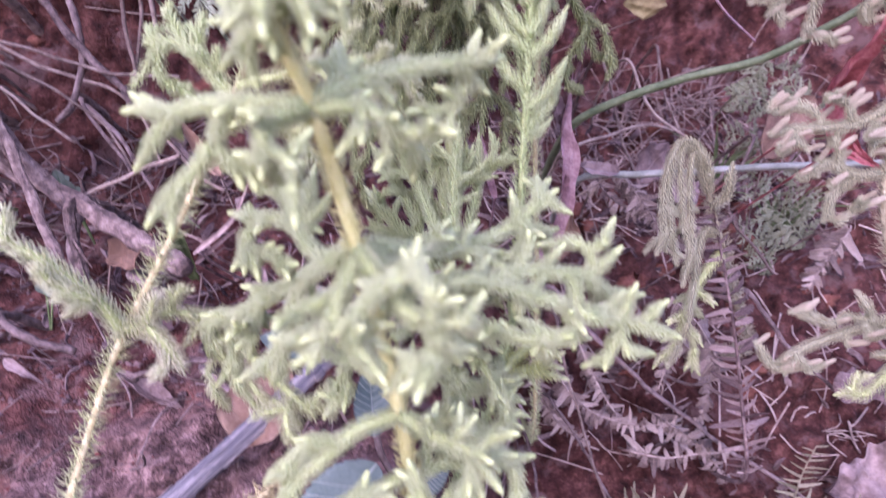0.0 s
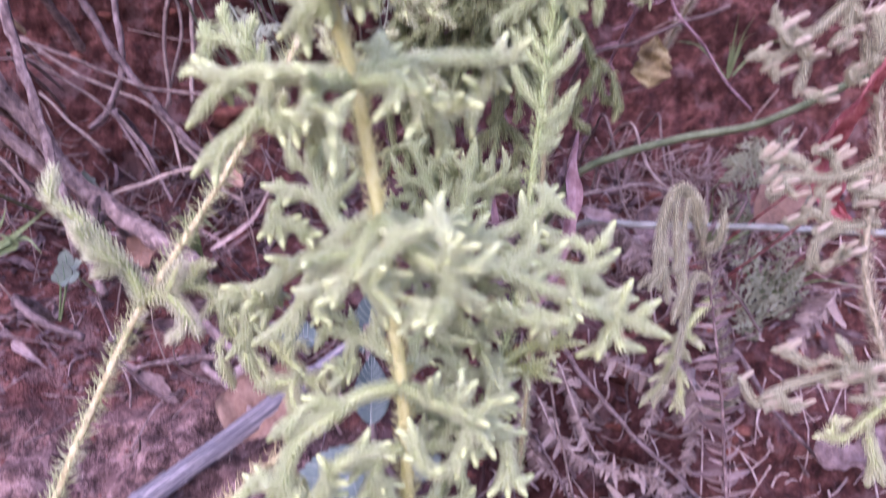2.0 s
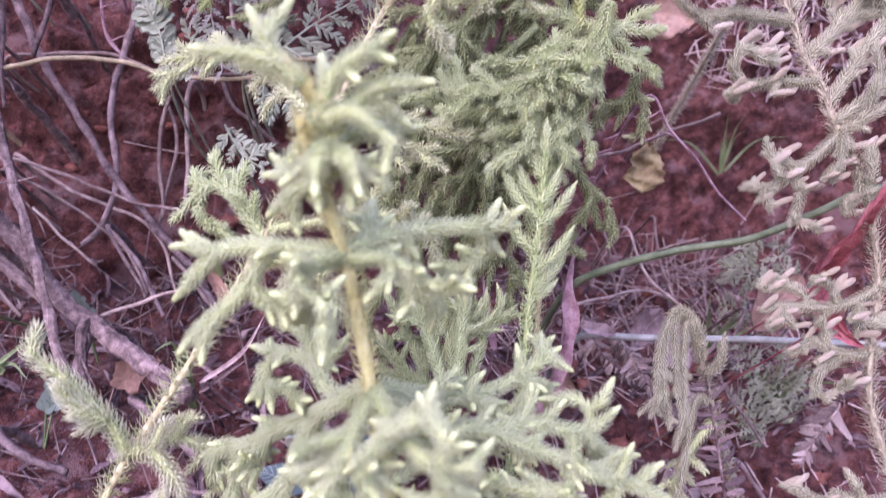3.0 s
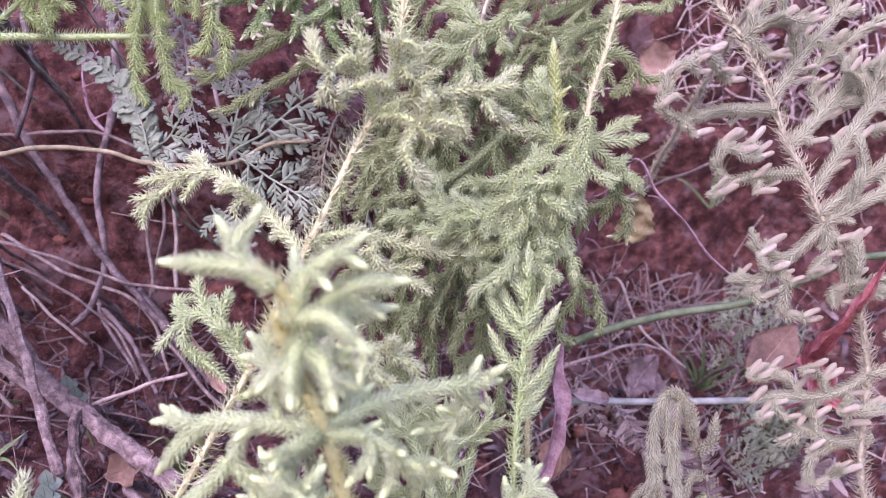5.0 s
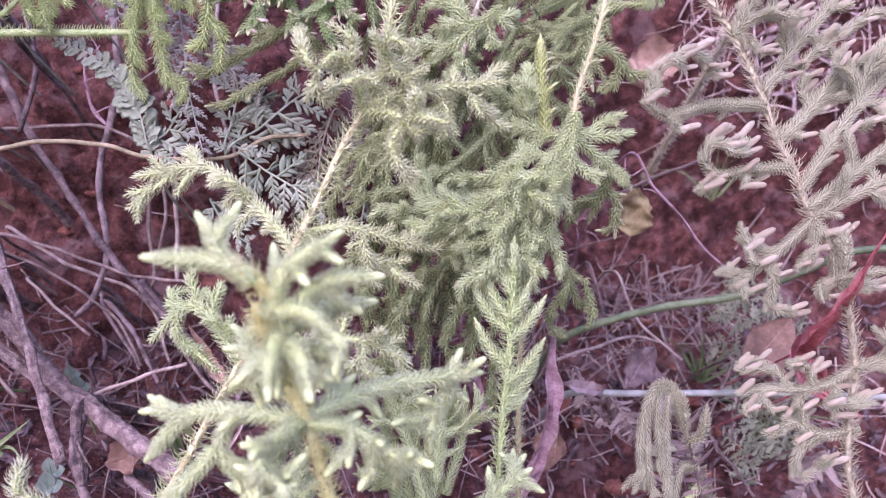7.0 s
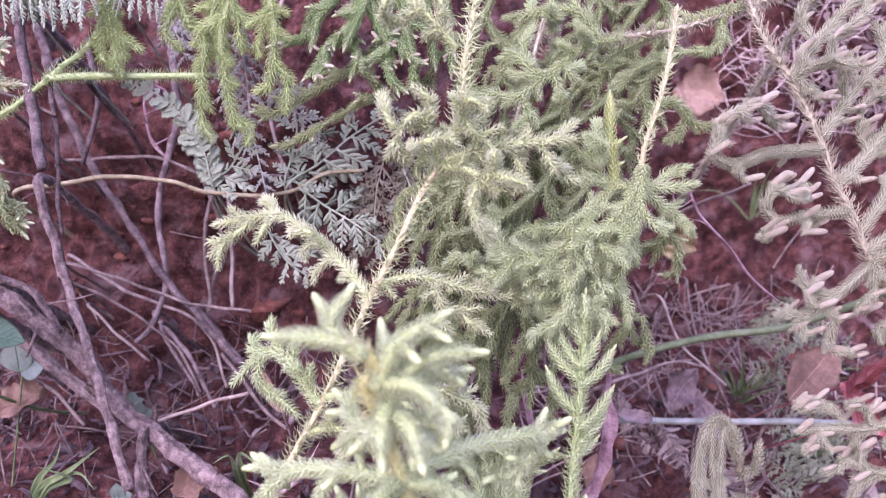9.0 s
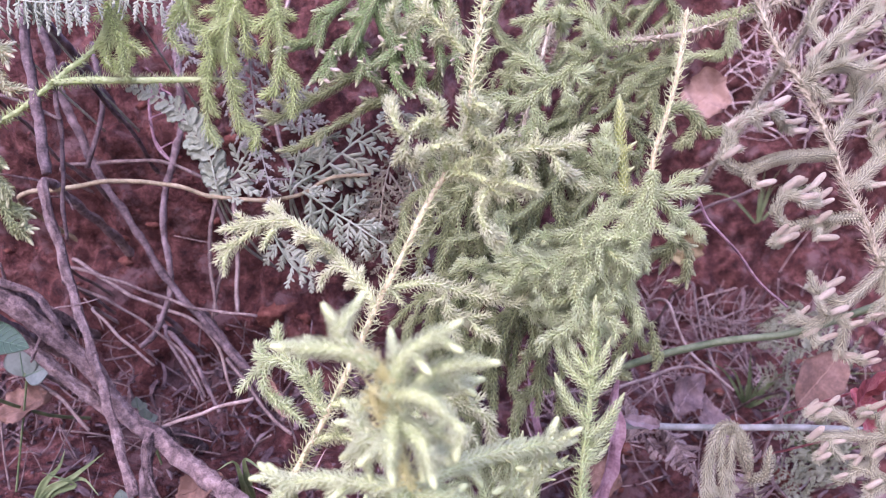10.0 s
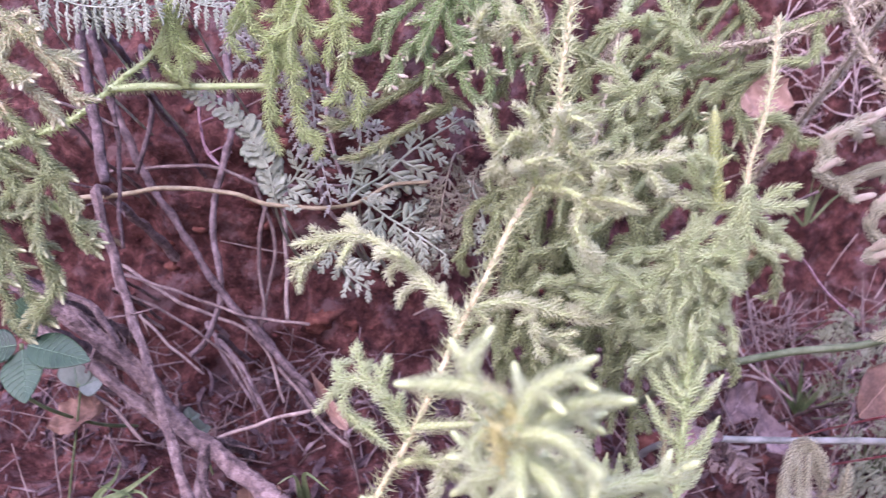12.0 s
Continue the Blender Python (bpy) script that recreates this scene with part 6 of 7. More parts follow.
# ---- ribbons: long dry blades and grass ----
def ribbon(buf, pts, width, hint=(0, -1, 0), fold=0.35, twist=0.0, thick=0.00025, mat=0, point=0.5, crumple=0.0):
    P = spline(pts, 0.0025)
    T, Nn, Bb = frames(P, hint)
    s = np.linspace(0, 1, len(P))
    a = twist * s
    Nr = np.cos(a)[:, None] * Nn + np.sin(a)[:, None] * Bb
    Br = np.cross(T, Nr)
    w = width * np.minimum(1, np.minimum(s / 0.12 + 0.35, (1 - s) / point + 0.03))
    x = np.array((-1, -0.66, -0.33, 0, 0.33, 0.66, 1, 0.66, 0.33, 0, -0.33, -0.66))
    up = np.array((0.0,) * 7 + (-1.0,) * 5)
    h = fold * np.abs(x)[None] * np.ones((len(P), 1))
    if crumple:
        f1, f2, f3, f4 = rng.random(4) * 6
        w = w * (1 + 0.35 * crumple * np.sin(s * 11 + f1) + 0.2 * crumple * np.sin(s * 29 + f2))
        h = h * (1 + 0.5 * np.sin(s * 7 + f3))[:, None] + crumple * (0.35 * np.sin(s[:, None] * 19 + 3.5 * x + f4) + 0.22 * np.sin(s[:, None] * 43 - 5 * x + f1) + 0.16 * np.cos(9 * x + f2 + 4 * s[:, None]))
    V = P[:, None] + Br[:, None] * (w[:, None] * x)[..., None] + Nr[:, None] * (w[:, None] * h + thick * up)[..., None]
    k = len(x)
    i, j = np.meshgrid(np.arange(len(P) - 1), np.arange(k), indexing="ij")
    buf.add(V.reshape(-1, 3), np.stack([i * k + j, i * k + (j + 1) % k, (i + 1) * k + (j + 1) % k, (i + 1) * k + j], -1).reshape(-1, 4), mat)


def blade(name, label, pts, width, mat, category, **k):
    b = Buf()
    foot = footed(pts)[0]
    p0, p1 = np.array(pts[0]), np.array(pts[1])
    tube(b, spline([foot, (foot + p0) / 2, p0 + 0.1 * (p1 - p0)], 0.003), 0.0006, 5)
    ribbon(b, pts, width, **k)
    return solo(name, b, [mat], label, category, smooth=False)


blade("dry_blade", "curled dark red dry grass blade", [(0.1654, 0.3380, 0.2550), (0.1588, 0.3300, 0.2630), (0.1457, 0.3150, 0.2762), (0.1440, 0.2920, 0.2919), (0.1432, 0.2680, 0.3084), (0.1431, 0.2500, 0.3270), (0.1462, 0.2450, 0.3379)], 0.0060, M_RED, "grass blade", fold=0.6, twist=0.9, crumple=0.5)
blade("dry_blade", "red dry grass blade bent downwards", [(0.1618, 0.3520, 0.2690), (0.1729, 0.3500, 0.2546), (0.1923, 0.3450, 0.2417)], 0.0036, M_RED, "grass blade", fold=0.5, twist=0.5, crumple=0.6)
blade("dry_blade", "twisted purple-brown dry grass blade", [(0.0386, 0.3450, 0.1949), (0.0475, 0.3360, 0.2148), (0.0507, 0.3320, 0.2317), (0.0508, 0.3280, 0.2479), (0.0488, 0.3250, 0.2608), (0.0505, 0.3220, 0.2749), (0.0517, 0.3200, 0.2860)], 0.0038, M_PURPLE, "grass blade", fold=0.75, twist=0.9, point=0.35, crumple=0.45)
blade("dry_blade", "thin mauve dry grass blade", [(0.0258, 0.3850, 0.2239), (0.0213, 0.3810, 0.2400), (0.0164, 0.3790, 0.2623)], 0.0018, M_PURPLE, "grass blade", fold=0.4)
for pts in ([(-0.0940, 0.3020, 0.2139), (-0.0838, 0.2980, 0.2224), (-0.0729, 0.2940, 0.2311)], [(-0.0850, 0.3020, 0.2164), (-0.0900, 0.3000, 0.2239), (-0.0982, 0.2980, 0.2278)], [(-0.0900, 0.2900, 0.2211), (-0.0733, 0.2850, 0.2350), (-0.0636, 0.2800, 0.2523)]):
    blade("dry_blade", "small purple grass blade", pts, 0.0009, M_FERN_DARK, "grass blade", fold=0.4)
for ends, lab in ((([(-0.2051, 0.3300, 0.2055)], [(-0.1917, 0.3300, 0.2117), (-0.1732, 0.3250, 0.2268), (-0.1970, 0.3300, 0.2168), (-0.1932, 0.3280, 0.2257), (-0.1864, 0.3300, 0.2121), (-0.1758, 0.3250, 0.2069), (-0.1891, 0.3300, 0.2092), (-0.2020, 0.3250, 0.2157)]), "small green grass tuft on the ledge"),
                  (([(-0.1171, 0.3200, 0.2232)], [(-0.1122, 0.3200, 0.2287), (-0.1189, 0.3180, 0.2252), (-0.1072, 0.3200, 0.2303), (-0.0958, 0.3160, 0.2249)]), "small pale-edged grass leaves")):
    root0 = on_soil(ends[0][0])[0]
    t = thing("grass_tuft", root0, lab, "grass")
    for k in range(0, len(ends[1]), 2):
        b = Buf()
        a0, a1 = np.array(ends[1][k]), np.array(ends[1][k + 1])
        ribbon(b, [root0, (root0 + a0) / 2 + (0, -0.003, 0.004), a0, a1], 0.0024, fold=0.4, point=0.7)
        link("blade", b.mesh("blade", [M_GRASS]), t)


# ---- ferns ----
def pinna_mesh(name, lobes, ratio, curl, mat, depth=0.5):
    """One leaflet of unit length along +X, with thickness."""
    nu = 8 + 6 * lobes
    u = np.linspace(0, 1, nu)
    env = np.sin(np.pi * np.clip(u * 0.93 + 0.07, 0, 1)) ** 0.6
    comb = np.clip(1.02 - u, 0, 1) ** 0.45 * (0.9 + 0.1 * np.sin(u * 23))
    w = ratio * env * (1 - depth + depth * np.abs(np.sin(np.pi * lobes * u))) if lobes else ratio * comb
    w[-1] = 0.012
    x = np.array((-1, -0.5, 0, 0.5, 1, 0.5, 0, -0.5))
    up = np.array((0.0, 0, 0, 0, 0, -1, -1, -1))
    V = np.zeros((nu, 8, 3))
    V[..., 0] = u[:, None] - 0.25 * abs(curl) * (u**2)[:, None] + 0.10 * np.abs(x) * env[:, None] * (lobes > 0)
    V[..., 1] = w[:, None] * x
    V[..., 2] = 0.35 * w[:, None] * np.abs(x) - 0.018 * -up - curl * (u**2)[:, None] * 0.6 + 0.02 * np.sin(u * 17)[:, None] * x
    i, j = np.meshgrid(np.arange(nu - 1), np.arange(8), indexing="ij")
    b = Buf()
    b.add(V.reshape(-1, 3), np.stack([i * 8 + j, i * 8 + (j + 1) % 8, (i + 1) * 8 + (j + 1) % 8, (i + 1) * 8 + j], -1).reshape(-1, 4))
    return b.mesh(name, [mat])


def feather_mesh(name, pairs, lobe, wide, curl, mat):
    """A cut leaflet of unit length along +X: a thin midrib with paired blunt lobes, each with thickness."""
    b = Buf()
    prof = np.array(((0.0, 0.45), (0.32, 0.85), (0.62, 1.0), (0.88, 0.6), (1.0, 0.12)))
    spots_ = [(0.10 + 0.78 * k / pairs + 0.04 * sgn, sgn * 0.62, lobe * (1 - 0.55 * k / pairs)) for k in range(pairs) for sgn in (-1, 1)] + [(0.80, 0.0, 0.2)]
    for x0, turn, ln in spots_:
        turn, ln, hook = turn * rng.uniform(0.75, 1.35), ln * rng.uniform(0.7, 1.2), rng.uniform(-0.5, 0.9)
        c, s_ = math.cos(turn), math.sin(turn)
        V = []
        for p, q in prof:
            for side in (-1, 1):
                for up in (0, -0.014):
                    x, y = p * ln, side * q * wide * (0.6 + 0.4 * ln / lobe) * (1 if side > 0 else 0.7) + hook * math.copysign(1, turn) * 0.5 * (p * ln) ** 2
                    X, Yv = x0 + c * x - s_ * y, s_ * x + c * y
                    V.append((X, Yv, up + 0.25 * abs(Yv) - curl * 0.5 * X * X - hook * 0.8 * p * p * ln))
        F = []
        for k in range(len(prof) - 1):
            a = 4 * k
            F += [(a, a + 4, a + 6, a + 2), (a + 1, a + 3, a + 7, a + 5), (a, a + 1, a + 5, a + 4), (a + 2, a + 6, a + 7, a + 3)]
        b.add(V, F)
    P = np.stack([np.linspace(0, 0.95, 8), np.zeros(8), -curl * 0.5 * np.linspace(0, 0.95, 8) ** 2], 1)
    tube(b, P, np.linspace(0.04, 0.02, 8), 5)
    return b.mesh(name, [mat])


DRY_P = [pinna_mesh("pinna", 0, 0.19, c, M_FERN_DRY) for c in (0.6, 1.1, -0.6, 1.6)] + [pinna_mesh("pinna", 4, 0.24, 0.9, M_FERN_DRY, 0.25)]
COMB_P = [pinna_mesh("pinna", 0, 0.13, c, M_FERN_DARK) for c in (0.25, 0.5, 0.8, -0.3)] + [pinna_mesh("pinna", 5, 0.17, 0.5, M_FERN_DARK, 0.3)]
SOFT_P = [feather_mesh("leaflet", n, 0.3, 0.07, c, M_FERN_GREEN) for n, c in ((4, 0.2), (5, 0.5))]
PALE_P = [pinna_mesh("pinna", 0, 0.095, c, M_FERN_PALE) for c in (0.1, 0.4, -0.2)]
SILVER_P = [feather_mesh("leaflet", n, 0.38, w, c, M_FERN_SILVER) for n, w, c in ((4, 0.078, 0.1), (4, 0.07, 0.5), (5, 0.065, -0.4), (4, 0.08, 0.8), (5, 0.06, 0.3))]
ROUND_P = [pinna_mesh("leaflet", 3, w, c, M_FERN_SILVER, 0.3) for w, c in ((0.30, 0.2), (0.34, 0.5), (0.28, 0.8), (0.32, -0.2))]
MAUVE_P = [feather_mesh("leaflet", 4, 0.28, 0.06, c, M_FERN_MAUVE) for c in (0.1, 0.4)]
DULL_P = [feather_mesh("leaflet", 4, 0.34, 0.06, c, M_FERN_PALE) for c in (0.3, 0.7, -0.3)]
WHITE_P = [feather_mesh("leaflet", 6, 0.24, 0.055, c, M_FERN_SILVER) for c in (0.2, 0.5)]


def fern(label, pts, n, length, kinds, mat, face=(0, -1, 0.2), droop=0.3, sweep=0.35, taper=0.5, r=0.0007, ragged=0.25, two_rows=True):
    foot = on_soil(pts[0])[0]
    ob = thing("fern_frond", foot, label, "fern")
    full = footed(pts)
    P = spline(full, 0.0015)
    b = Buf()
    tube(b, P, np.linspace(r, r * 0.4, len(P)), 6)
    link("rachis", b.mesh("rachis", [mat]), ob)
    shown = spline(pts, 0.0015)
    T, Nn, Bb = frames(shown, face)
    for i in range(n):
        u = (i + 0.5) / n
        k = min(len(shown) - 1, int(u * len(shown)))
        side = 1 if (i % 2 or not two_rows) else -1
        ln = length * (1 - taper * u**1.5) * (0.55 + 0.45 * min(1, u * 6)) * (1 + ragged * rng.standard_normal() * 0.6)
        way = unit(Bb[k] * side + T[k] * sweep + np.array((0, 0, -droop)) + ragged * 0.5 * rng.standard_normal(3))
        nor = unit(Nn[k] + ragged * rng.standard_normal(3))
        nor = unit(nor - way * np.dot(nor, way))
        yv = np.cross(nor, way)
        m = Matrix(np.column_stack([np.vstack([np.column_stack([way, yv, nor]) * ln, np.zeros(3)]), np.r_[shown[k], 1]]).tolist())
        o = link(kinds[0].name.split(".")[0], kinds[int(rng.integers(len(kinds)))], ob)
        o.matrix_basis = m
    return ob


DF = "withered purple-brown fern frond with curled leaflets"
fern("withered upright fern frond with drooping brown leaflets", [(0.1473, 0.3520, 0.0944), (0.1386, 0.3450, 0.1377), (0.1293, 0.3380, 0.1746), (0.1180, 0.3320, 0.2131), (0.1086, 0.3250, 0.2406)], 60, 0.0140, COMB_P, M_FERN_DARK, droop=-0.05, sweep=0.2, taper=0.4, r=0.0013, ragged=0.30)
for pts, n, ln in (([(0.0562, 0.4000, 0.1361), (0.0701, 0.3920, 0.1142), (0.0935, 0.3870, 0.1037), (0.1202, 0.3850, 0.1037)], 30, .010), ([(0.0839, 0.4100, 0.1614), (0.1042, 0.4000, 0.1562), (0.1183, 0.3920, 0.1502), (0.1115, 0.3850, 0.1237)], 26, .010), ([(0.1170, 0.4000, 0.1510), (0.1319, 0.3920, 0.1389), (0.1383, 0.3880, 0.1250), (0.1339, 0.3820, 0.1078)], 24, .010),
                   ([(0.1006, 0.3950, 0.0827), (0.1184, 0.3900, 0.0816), (0.1358, 0.3880, 0.0852), (0.1517, 0.3860, 0.0876)], 24, .010), ([(0.0695, 0.4200, 0.1479), (0.0784, 0.4100, 0.1284), (0.0887, 0.4000, 0.1096), (0.0997, 0.3920, 0.0973)], 24, .011), ([(0.1146, 0.4000, 0.1020), (0.1355, 0.4000, 0.0871), (0.1542, 0.3900, 0.0698)], 20, .012),
                   ([(0.2058, 0.4000, 0.2075), (0.1948, 0.3950, 0.1926), (0.1838, 0.3900, 0.1778)], 18, .011), ([(0.1291, 0.3500, 0.1493), (0.1222, 0.3600, 0.1668), (0.1100, 0.3700, 0.1792)], 16, .012), ([(0.1112, 0.3600, 0.1996), (0.1236, 0.3700, 0.2132), (0.1401, 0.3800, 0.2163)], 16, .011),
                   ([(0.0556, 0.4200, 0.1434), (0.0509, 0.4100, 0.1193), (0.0619, 0.4000, 0.0972), (0.0773, 0.3900, 0.0895)], 24, .010), ([(0.0867, 0.4000, 0.2336), (0.0971, 0.3900, 0.2222), (0.1042, 0.3800, 0.2114)], 20, .010), ([(0.0743, 0.4200, 0.2400), (0.0814, 0.4000, 0.2243), (0.0977, 0.3900, 0.2134)], 16, .009)):
    fern(DF, pts, int(n * 1.9), ln * 1.1, DRY_P, M_FERN_DRY, droop=0.7, sweep=0.1, ragged=0.35, r=0.0009)
GF = "fading yellow-green fern frond low on the bank"
fern(GF, [(0.1564, 0.3520, 0.0387), (0.1359, 0.3520, 0.0592), (0.1157, 0.3480, 0.0752), (0.0889, 0.3450, 0.0840)], 40, 0.015, PALE_P, M_FERN_PALE, droop=0.2, sweep=0.6, taper=0.2, ragged=0.45)
fern(GF, [(0.1309, 0.3550, 0.0408), (0.1618, 0.3600, 0.0570), (0.1797, 0.3580, 0.0663), (0.2029, 0.3520, 0.0657)], 52, 0.017, PALE_P, M_FERN_PALE, droop=0.6, sweep=0.2, taper=0.2, ragged=0.5)
fern("pale dry fern tip", [(0.1775, 0.3660, 0.0713), (0.1797, 0.3620, 0.0910), (0.1822, 0.3580, 0.1070)], 18, 0.012, PALE_P, M_FERN_PALE, droop=0.1)
fern("frosty green narrow fern frond on the bank", [(-0.1293, 0.3450, 0.3440), (-0.1340, 0.3410, 0.3624), (-0.1481, 0.3370, 0.3824), (-0.1674, 0.3360, 0.3907)], 42, 0.0110, ROUND_P, M_FERN_SILVER, droop=0.0, sweep=0.7, taper=0.62, ragged=0.3)
SF = "silvery green fern frond with lobed leaflets"
for pts, n, ln in (([(-0.0984, 0.3520, 0.3452), (-0.0833, 0.3540, 0.3584), (-0.0684, 0.3570, 0.3722), (-0.0481, 0.3600, 0.3862)], 16, .019), ([(-0.0931, 0.3520, 0.3462), (-0.0797, 0.3520, 0.3389), (-0.0659, 0.3500, 0.3318), (-0.0525, 0.3500, 0.3233)], 14, .018),
                   ([(-0.0990, 0.3540, 0.3459), (-0.0969, 0.3550, 0.3605), (-0.0949, 0.3560, 0.3763), (-0.1008, 0.3570, 0.3917)], 14, .018), ([(-0.1310, 0.3460, 0.3447), (-0.1232, 0.3460, 0.3540), (-0.1168, 0.3460, 0.3646)], 10, .014),
                   ([(-0.1112, 0.3700, 0.3243), (-0.1011, 0.3650, 0.3113), (-0.0886, 0.3600, 0.3043)], 10, .013), ([(-0.0461, 0.3700, 0.3576), (-0.0358, 0.3600, 0.3341), (-0.0376, 0.3600, 0.3104)], 14, .013)):
    fern(SF, pts, n, ln, SILVER_P, M_FERN_SILVER, droop=0.2, sweep=0.6, taper=0.5, ragged=0.42, r=0.0010)
for pts, n, ln in (([(-0.1187, 0.3450, 0.4173), (-0.1141, 0.3400, 0.3944), (-0.1102, 0.3370, 0.3720), (-0.1030, 0.3360, 0.3448)], 26, .011), ([(-0.1546, 0.3500, 0.4321), (-0.1510, 0.3480, 0.4193), (-0.1448, 0.3460, 0.4041)], 16, .013), ([(-0.1269, 0.3500, 0.4154), (-0.1235, 0.3450, 0.3921), (-0.1172, 0.3430, 0.3695)], 22, .011), ([(-0.1045, 0.3500, 0.4035), (-0.0980, 0.3470, 0.3857), (-0.0819, 0.3460, 0.3736)], 18, .011)):
    fern("mauve-grey finely cut hanging fern frond", pts, n, ln, MAUVE_P, M_FERN_MAUVE, droop=0.5, sweep=0.5, taper=0.4, ragged=0.2)
for pts, n, ln in (([(-0.2199, 0.3100, 0.4233), (-0.1996, 0.3080, 0.4201), (-0.1820, 0.3060, 0.4195), (-0.1680, 0.3060, 0.4239)], 26, .013), ([(-0.1657, 0.3150, 0.4328), (-0.1547, 0.3120, 0.4234), (-0.1421, 0.3100, 0.4211)], 16, .011), ([(-0.2034, 0.3100, 0.4270), (-0.1861, 0.3080, 0.4205), (-0.1713, 0.3060, 0.4183)], 18, .013)):
    fern("frosty pale fern frond with toothed leaflets", pts, n, ln, WHITE_P, M_FERN_SILVER, droop=0.7, sweep=0.1, taper=0.2, ragged=0.15)
for pts in ([(-0.0520, 0.3720, 0.3700), (-0.0560, 0.3600, 0.3520), (-0.0570, 0.3570, 0.3330), (-0.0550, 0.3550, 0.3150)], [(-0.0400, 0.3720, 0.3650), (-0.0450, 0.3620, 0.3480), (-0.0480, 0.3580, 0.3280)], [(-0.0600, 0.3720, 0.3500), (-0.0650, 0.3620, 0.3350), (-0.0640, 0.3580, 0.3170)]):
    fern("dull brown-green hanging fern frond below the clubmoss", pts, 24, 0.013, DULL_P, M_FERN_PALE, droop=0.6, sweep=0.4, taper=0.4, ragged=0.35)
twig("fern_stalk", "smooth tan creeping fern stalk", [(-0.2496, 0.3850, 0.3367), (-0.2168, 0.3650, 0.3425), (-0.1861, 0.3550, 0.3474), (-0.1526, 0.3470, 0.3476), (-0.1328, 0.3440, 0.3428), (-0.1125, 0.3460, 0.3424), (-0.0955, 0.3510, 0.3451), (-0.0803, 0.3530, 0.3533), (-0.0624, 0.3560, 0.3561)], 0.0014, 0.0009, M_TAN, "fern stalk", 8, 0.02, 0.0003)


# ---- broad leaves ----
def leaf_mesh(base, tip, width, normal, mat, teeth=0, curl=0.0, fold=0.2, wave=0.0, veins=False, shape=0.75, name="blade"):
    base, tip = np.asarray(base, float), np.asarray(tip, float)
    ln = np.linalg.norm(tip - base)
    X = (tip - base) / ln
    Z = unit(np.asarray(normal, float) - X * np.dot(normal, X))
    Y = np.cross(Z, X)
    nu, nv = (8 * teeth if teeth else 34), 13
    u = np.linspace(0, 1, nu)
    env = np.sin(np.pi * u**shape) ** 0.8
    if teeth:
        env = env * (1 + 0.09 * ((u * teeth) % 1 - 0.5))
    env[0], env[-1] = 0.02, 0.01
    v = np.linspace(-1, 1, nv)
    ph = rng.random(4) * 6
    if wave:
        env = env * (1 + 0.45 * wave * np.sin(u * 13 + ph[2]) + 0.25 * wave * np.sin(u * 37 + ph[3]))

    def surf(off):
        a = u[:, None] * np.ones(nv)
        h = fold * width * np.abs(v)[None] * env[:, None] + curl * ln * (a - 0.4) ** 2 + wave * width * (np.sin(a * 7 + ph[0] + 2 * v) + 0.6 * np.sin(a * 15 + ph[1] - 3 * v)) * (0.35 + 0.65 * np.abs(v)) + 0.35 * wave * width * np.sin(a * 31 + ph[2] + 5 * v) * np.cos(v * 6 + ph[3])
        q = base + X * (a * ln)[..., None] + Y * (env[:, None] * v * width)[..., None] + Z * (h + off)[..., None]
        return q

    top, low = surf(0), surf(-0.0003)
    i, j = np.meshgrid(np.arange(nu - 1), np.arange(nv - 1), indexing="ij")
    q = np.stack([i * nv + j, i * nv + j + 1, (i + 1) * nv + j + 1, (i + 1) * nv + j], -1).reshape(-1, 4)
    b = Buf()
    n = nu * nv
    b.add(np.vstack([top.reshape(-1, 3), low.reshape(-1, 3)]), np.vstack([q, q[:, ::-1] + n]))
    edge = list(range(0, n, nv)), list(range(nv - 1, n, nv))
    rim = [(e[k], e[k + 1], e[k + 1] + n, e[k] + n) for e in edge for k in range(nu - 1)]
    b.f.append((np.array(rim), 0))
    ribs = Buf()
    mid = top[:, nv // 2] + Z * 0.0001
    tube(ribs, mid, np.linspace(0.00045, 0.0001, nu) * (width / 0.012) ** 0.5, 5)
    if veins:
        for k in range(2, 9):
            for sgn in (-1, 1):
                a0 = int(k / 10 * (nu - 1))
                a1 = min(nu - 1, int((k / 10 + 0.16) * (nu - 1)))
                cc = [top[a0, nv // 2], top[(a0 + a1) // 2, nv // 2 + sgn * 3], top[a1, nv // 2 + sgn * 6]]
                tube(ribs, spline([c + Z * 0.0001 for c in cc], 0.002), 0.00016, 4)
    return b.mesh(name, [mat]), ribs


def leaf(parent, base, tip, width, normal, mat, rib, **k):
    me, ribs = leaf_mesh(base, tip, width, normal, mat, **k)
    ob = link("leaf", me, parent)
    link("vein" if not k.get("veins") else "venation", ribs.mesh("vein", [rib]), ob)
    return ob


sprig_base = [(-0.0058, 0.2350, 0.1612)][0]
sprig = thing("leafy_sprig", on_soil(sprig_base)[0], "low sprig of blue-green toothed leaves with pale veins", "shrub")
b = Buf()
tube(b, spline(footed([(-0.0054, 0.2320, 0.1585), (-0.0149, 0.2280, 0.1744), (-0.0186, 0.2350, 0.1925), (-0.0226, 0.2450, 0.2086)]), 0.002), 0.0011, 6)
link("twig", b.mesh("twig", [M_WOOD]), sprig)
leaf(sprig, *[(-0.0159, 0.2220, 0.1754), (-0.0419, 0.2150, 0.1388)], 0.0125, (-0.2, -1, 0.35), M_LEAF, M_VEIN, teeth=16, fold=0.12, veins=True)
leaf(sprig, *[(-0.0231, 0.2450, 0.1992), (-0.0203, 0.2500, 0.2220)], 0.0060, (0.3, -1, 0.2), M_LEAF, M_VEIN, teeth=12, fold=0.25, veins=True)
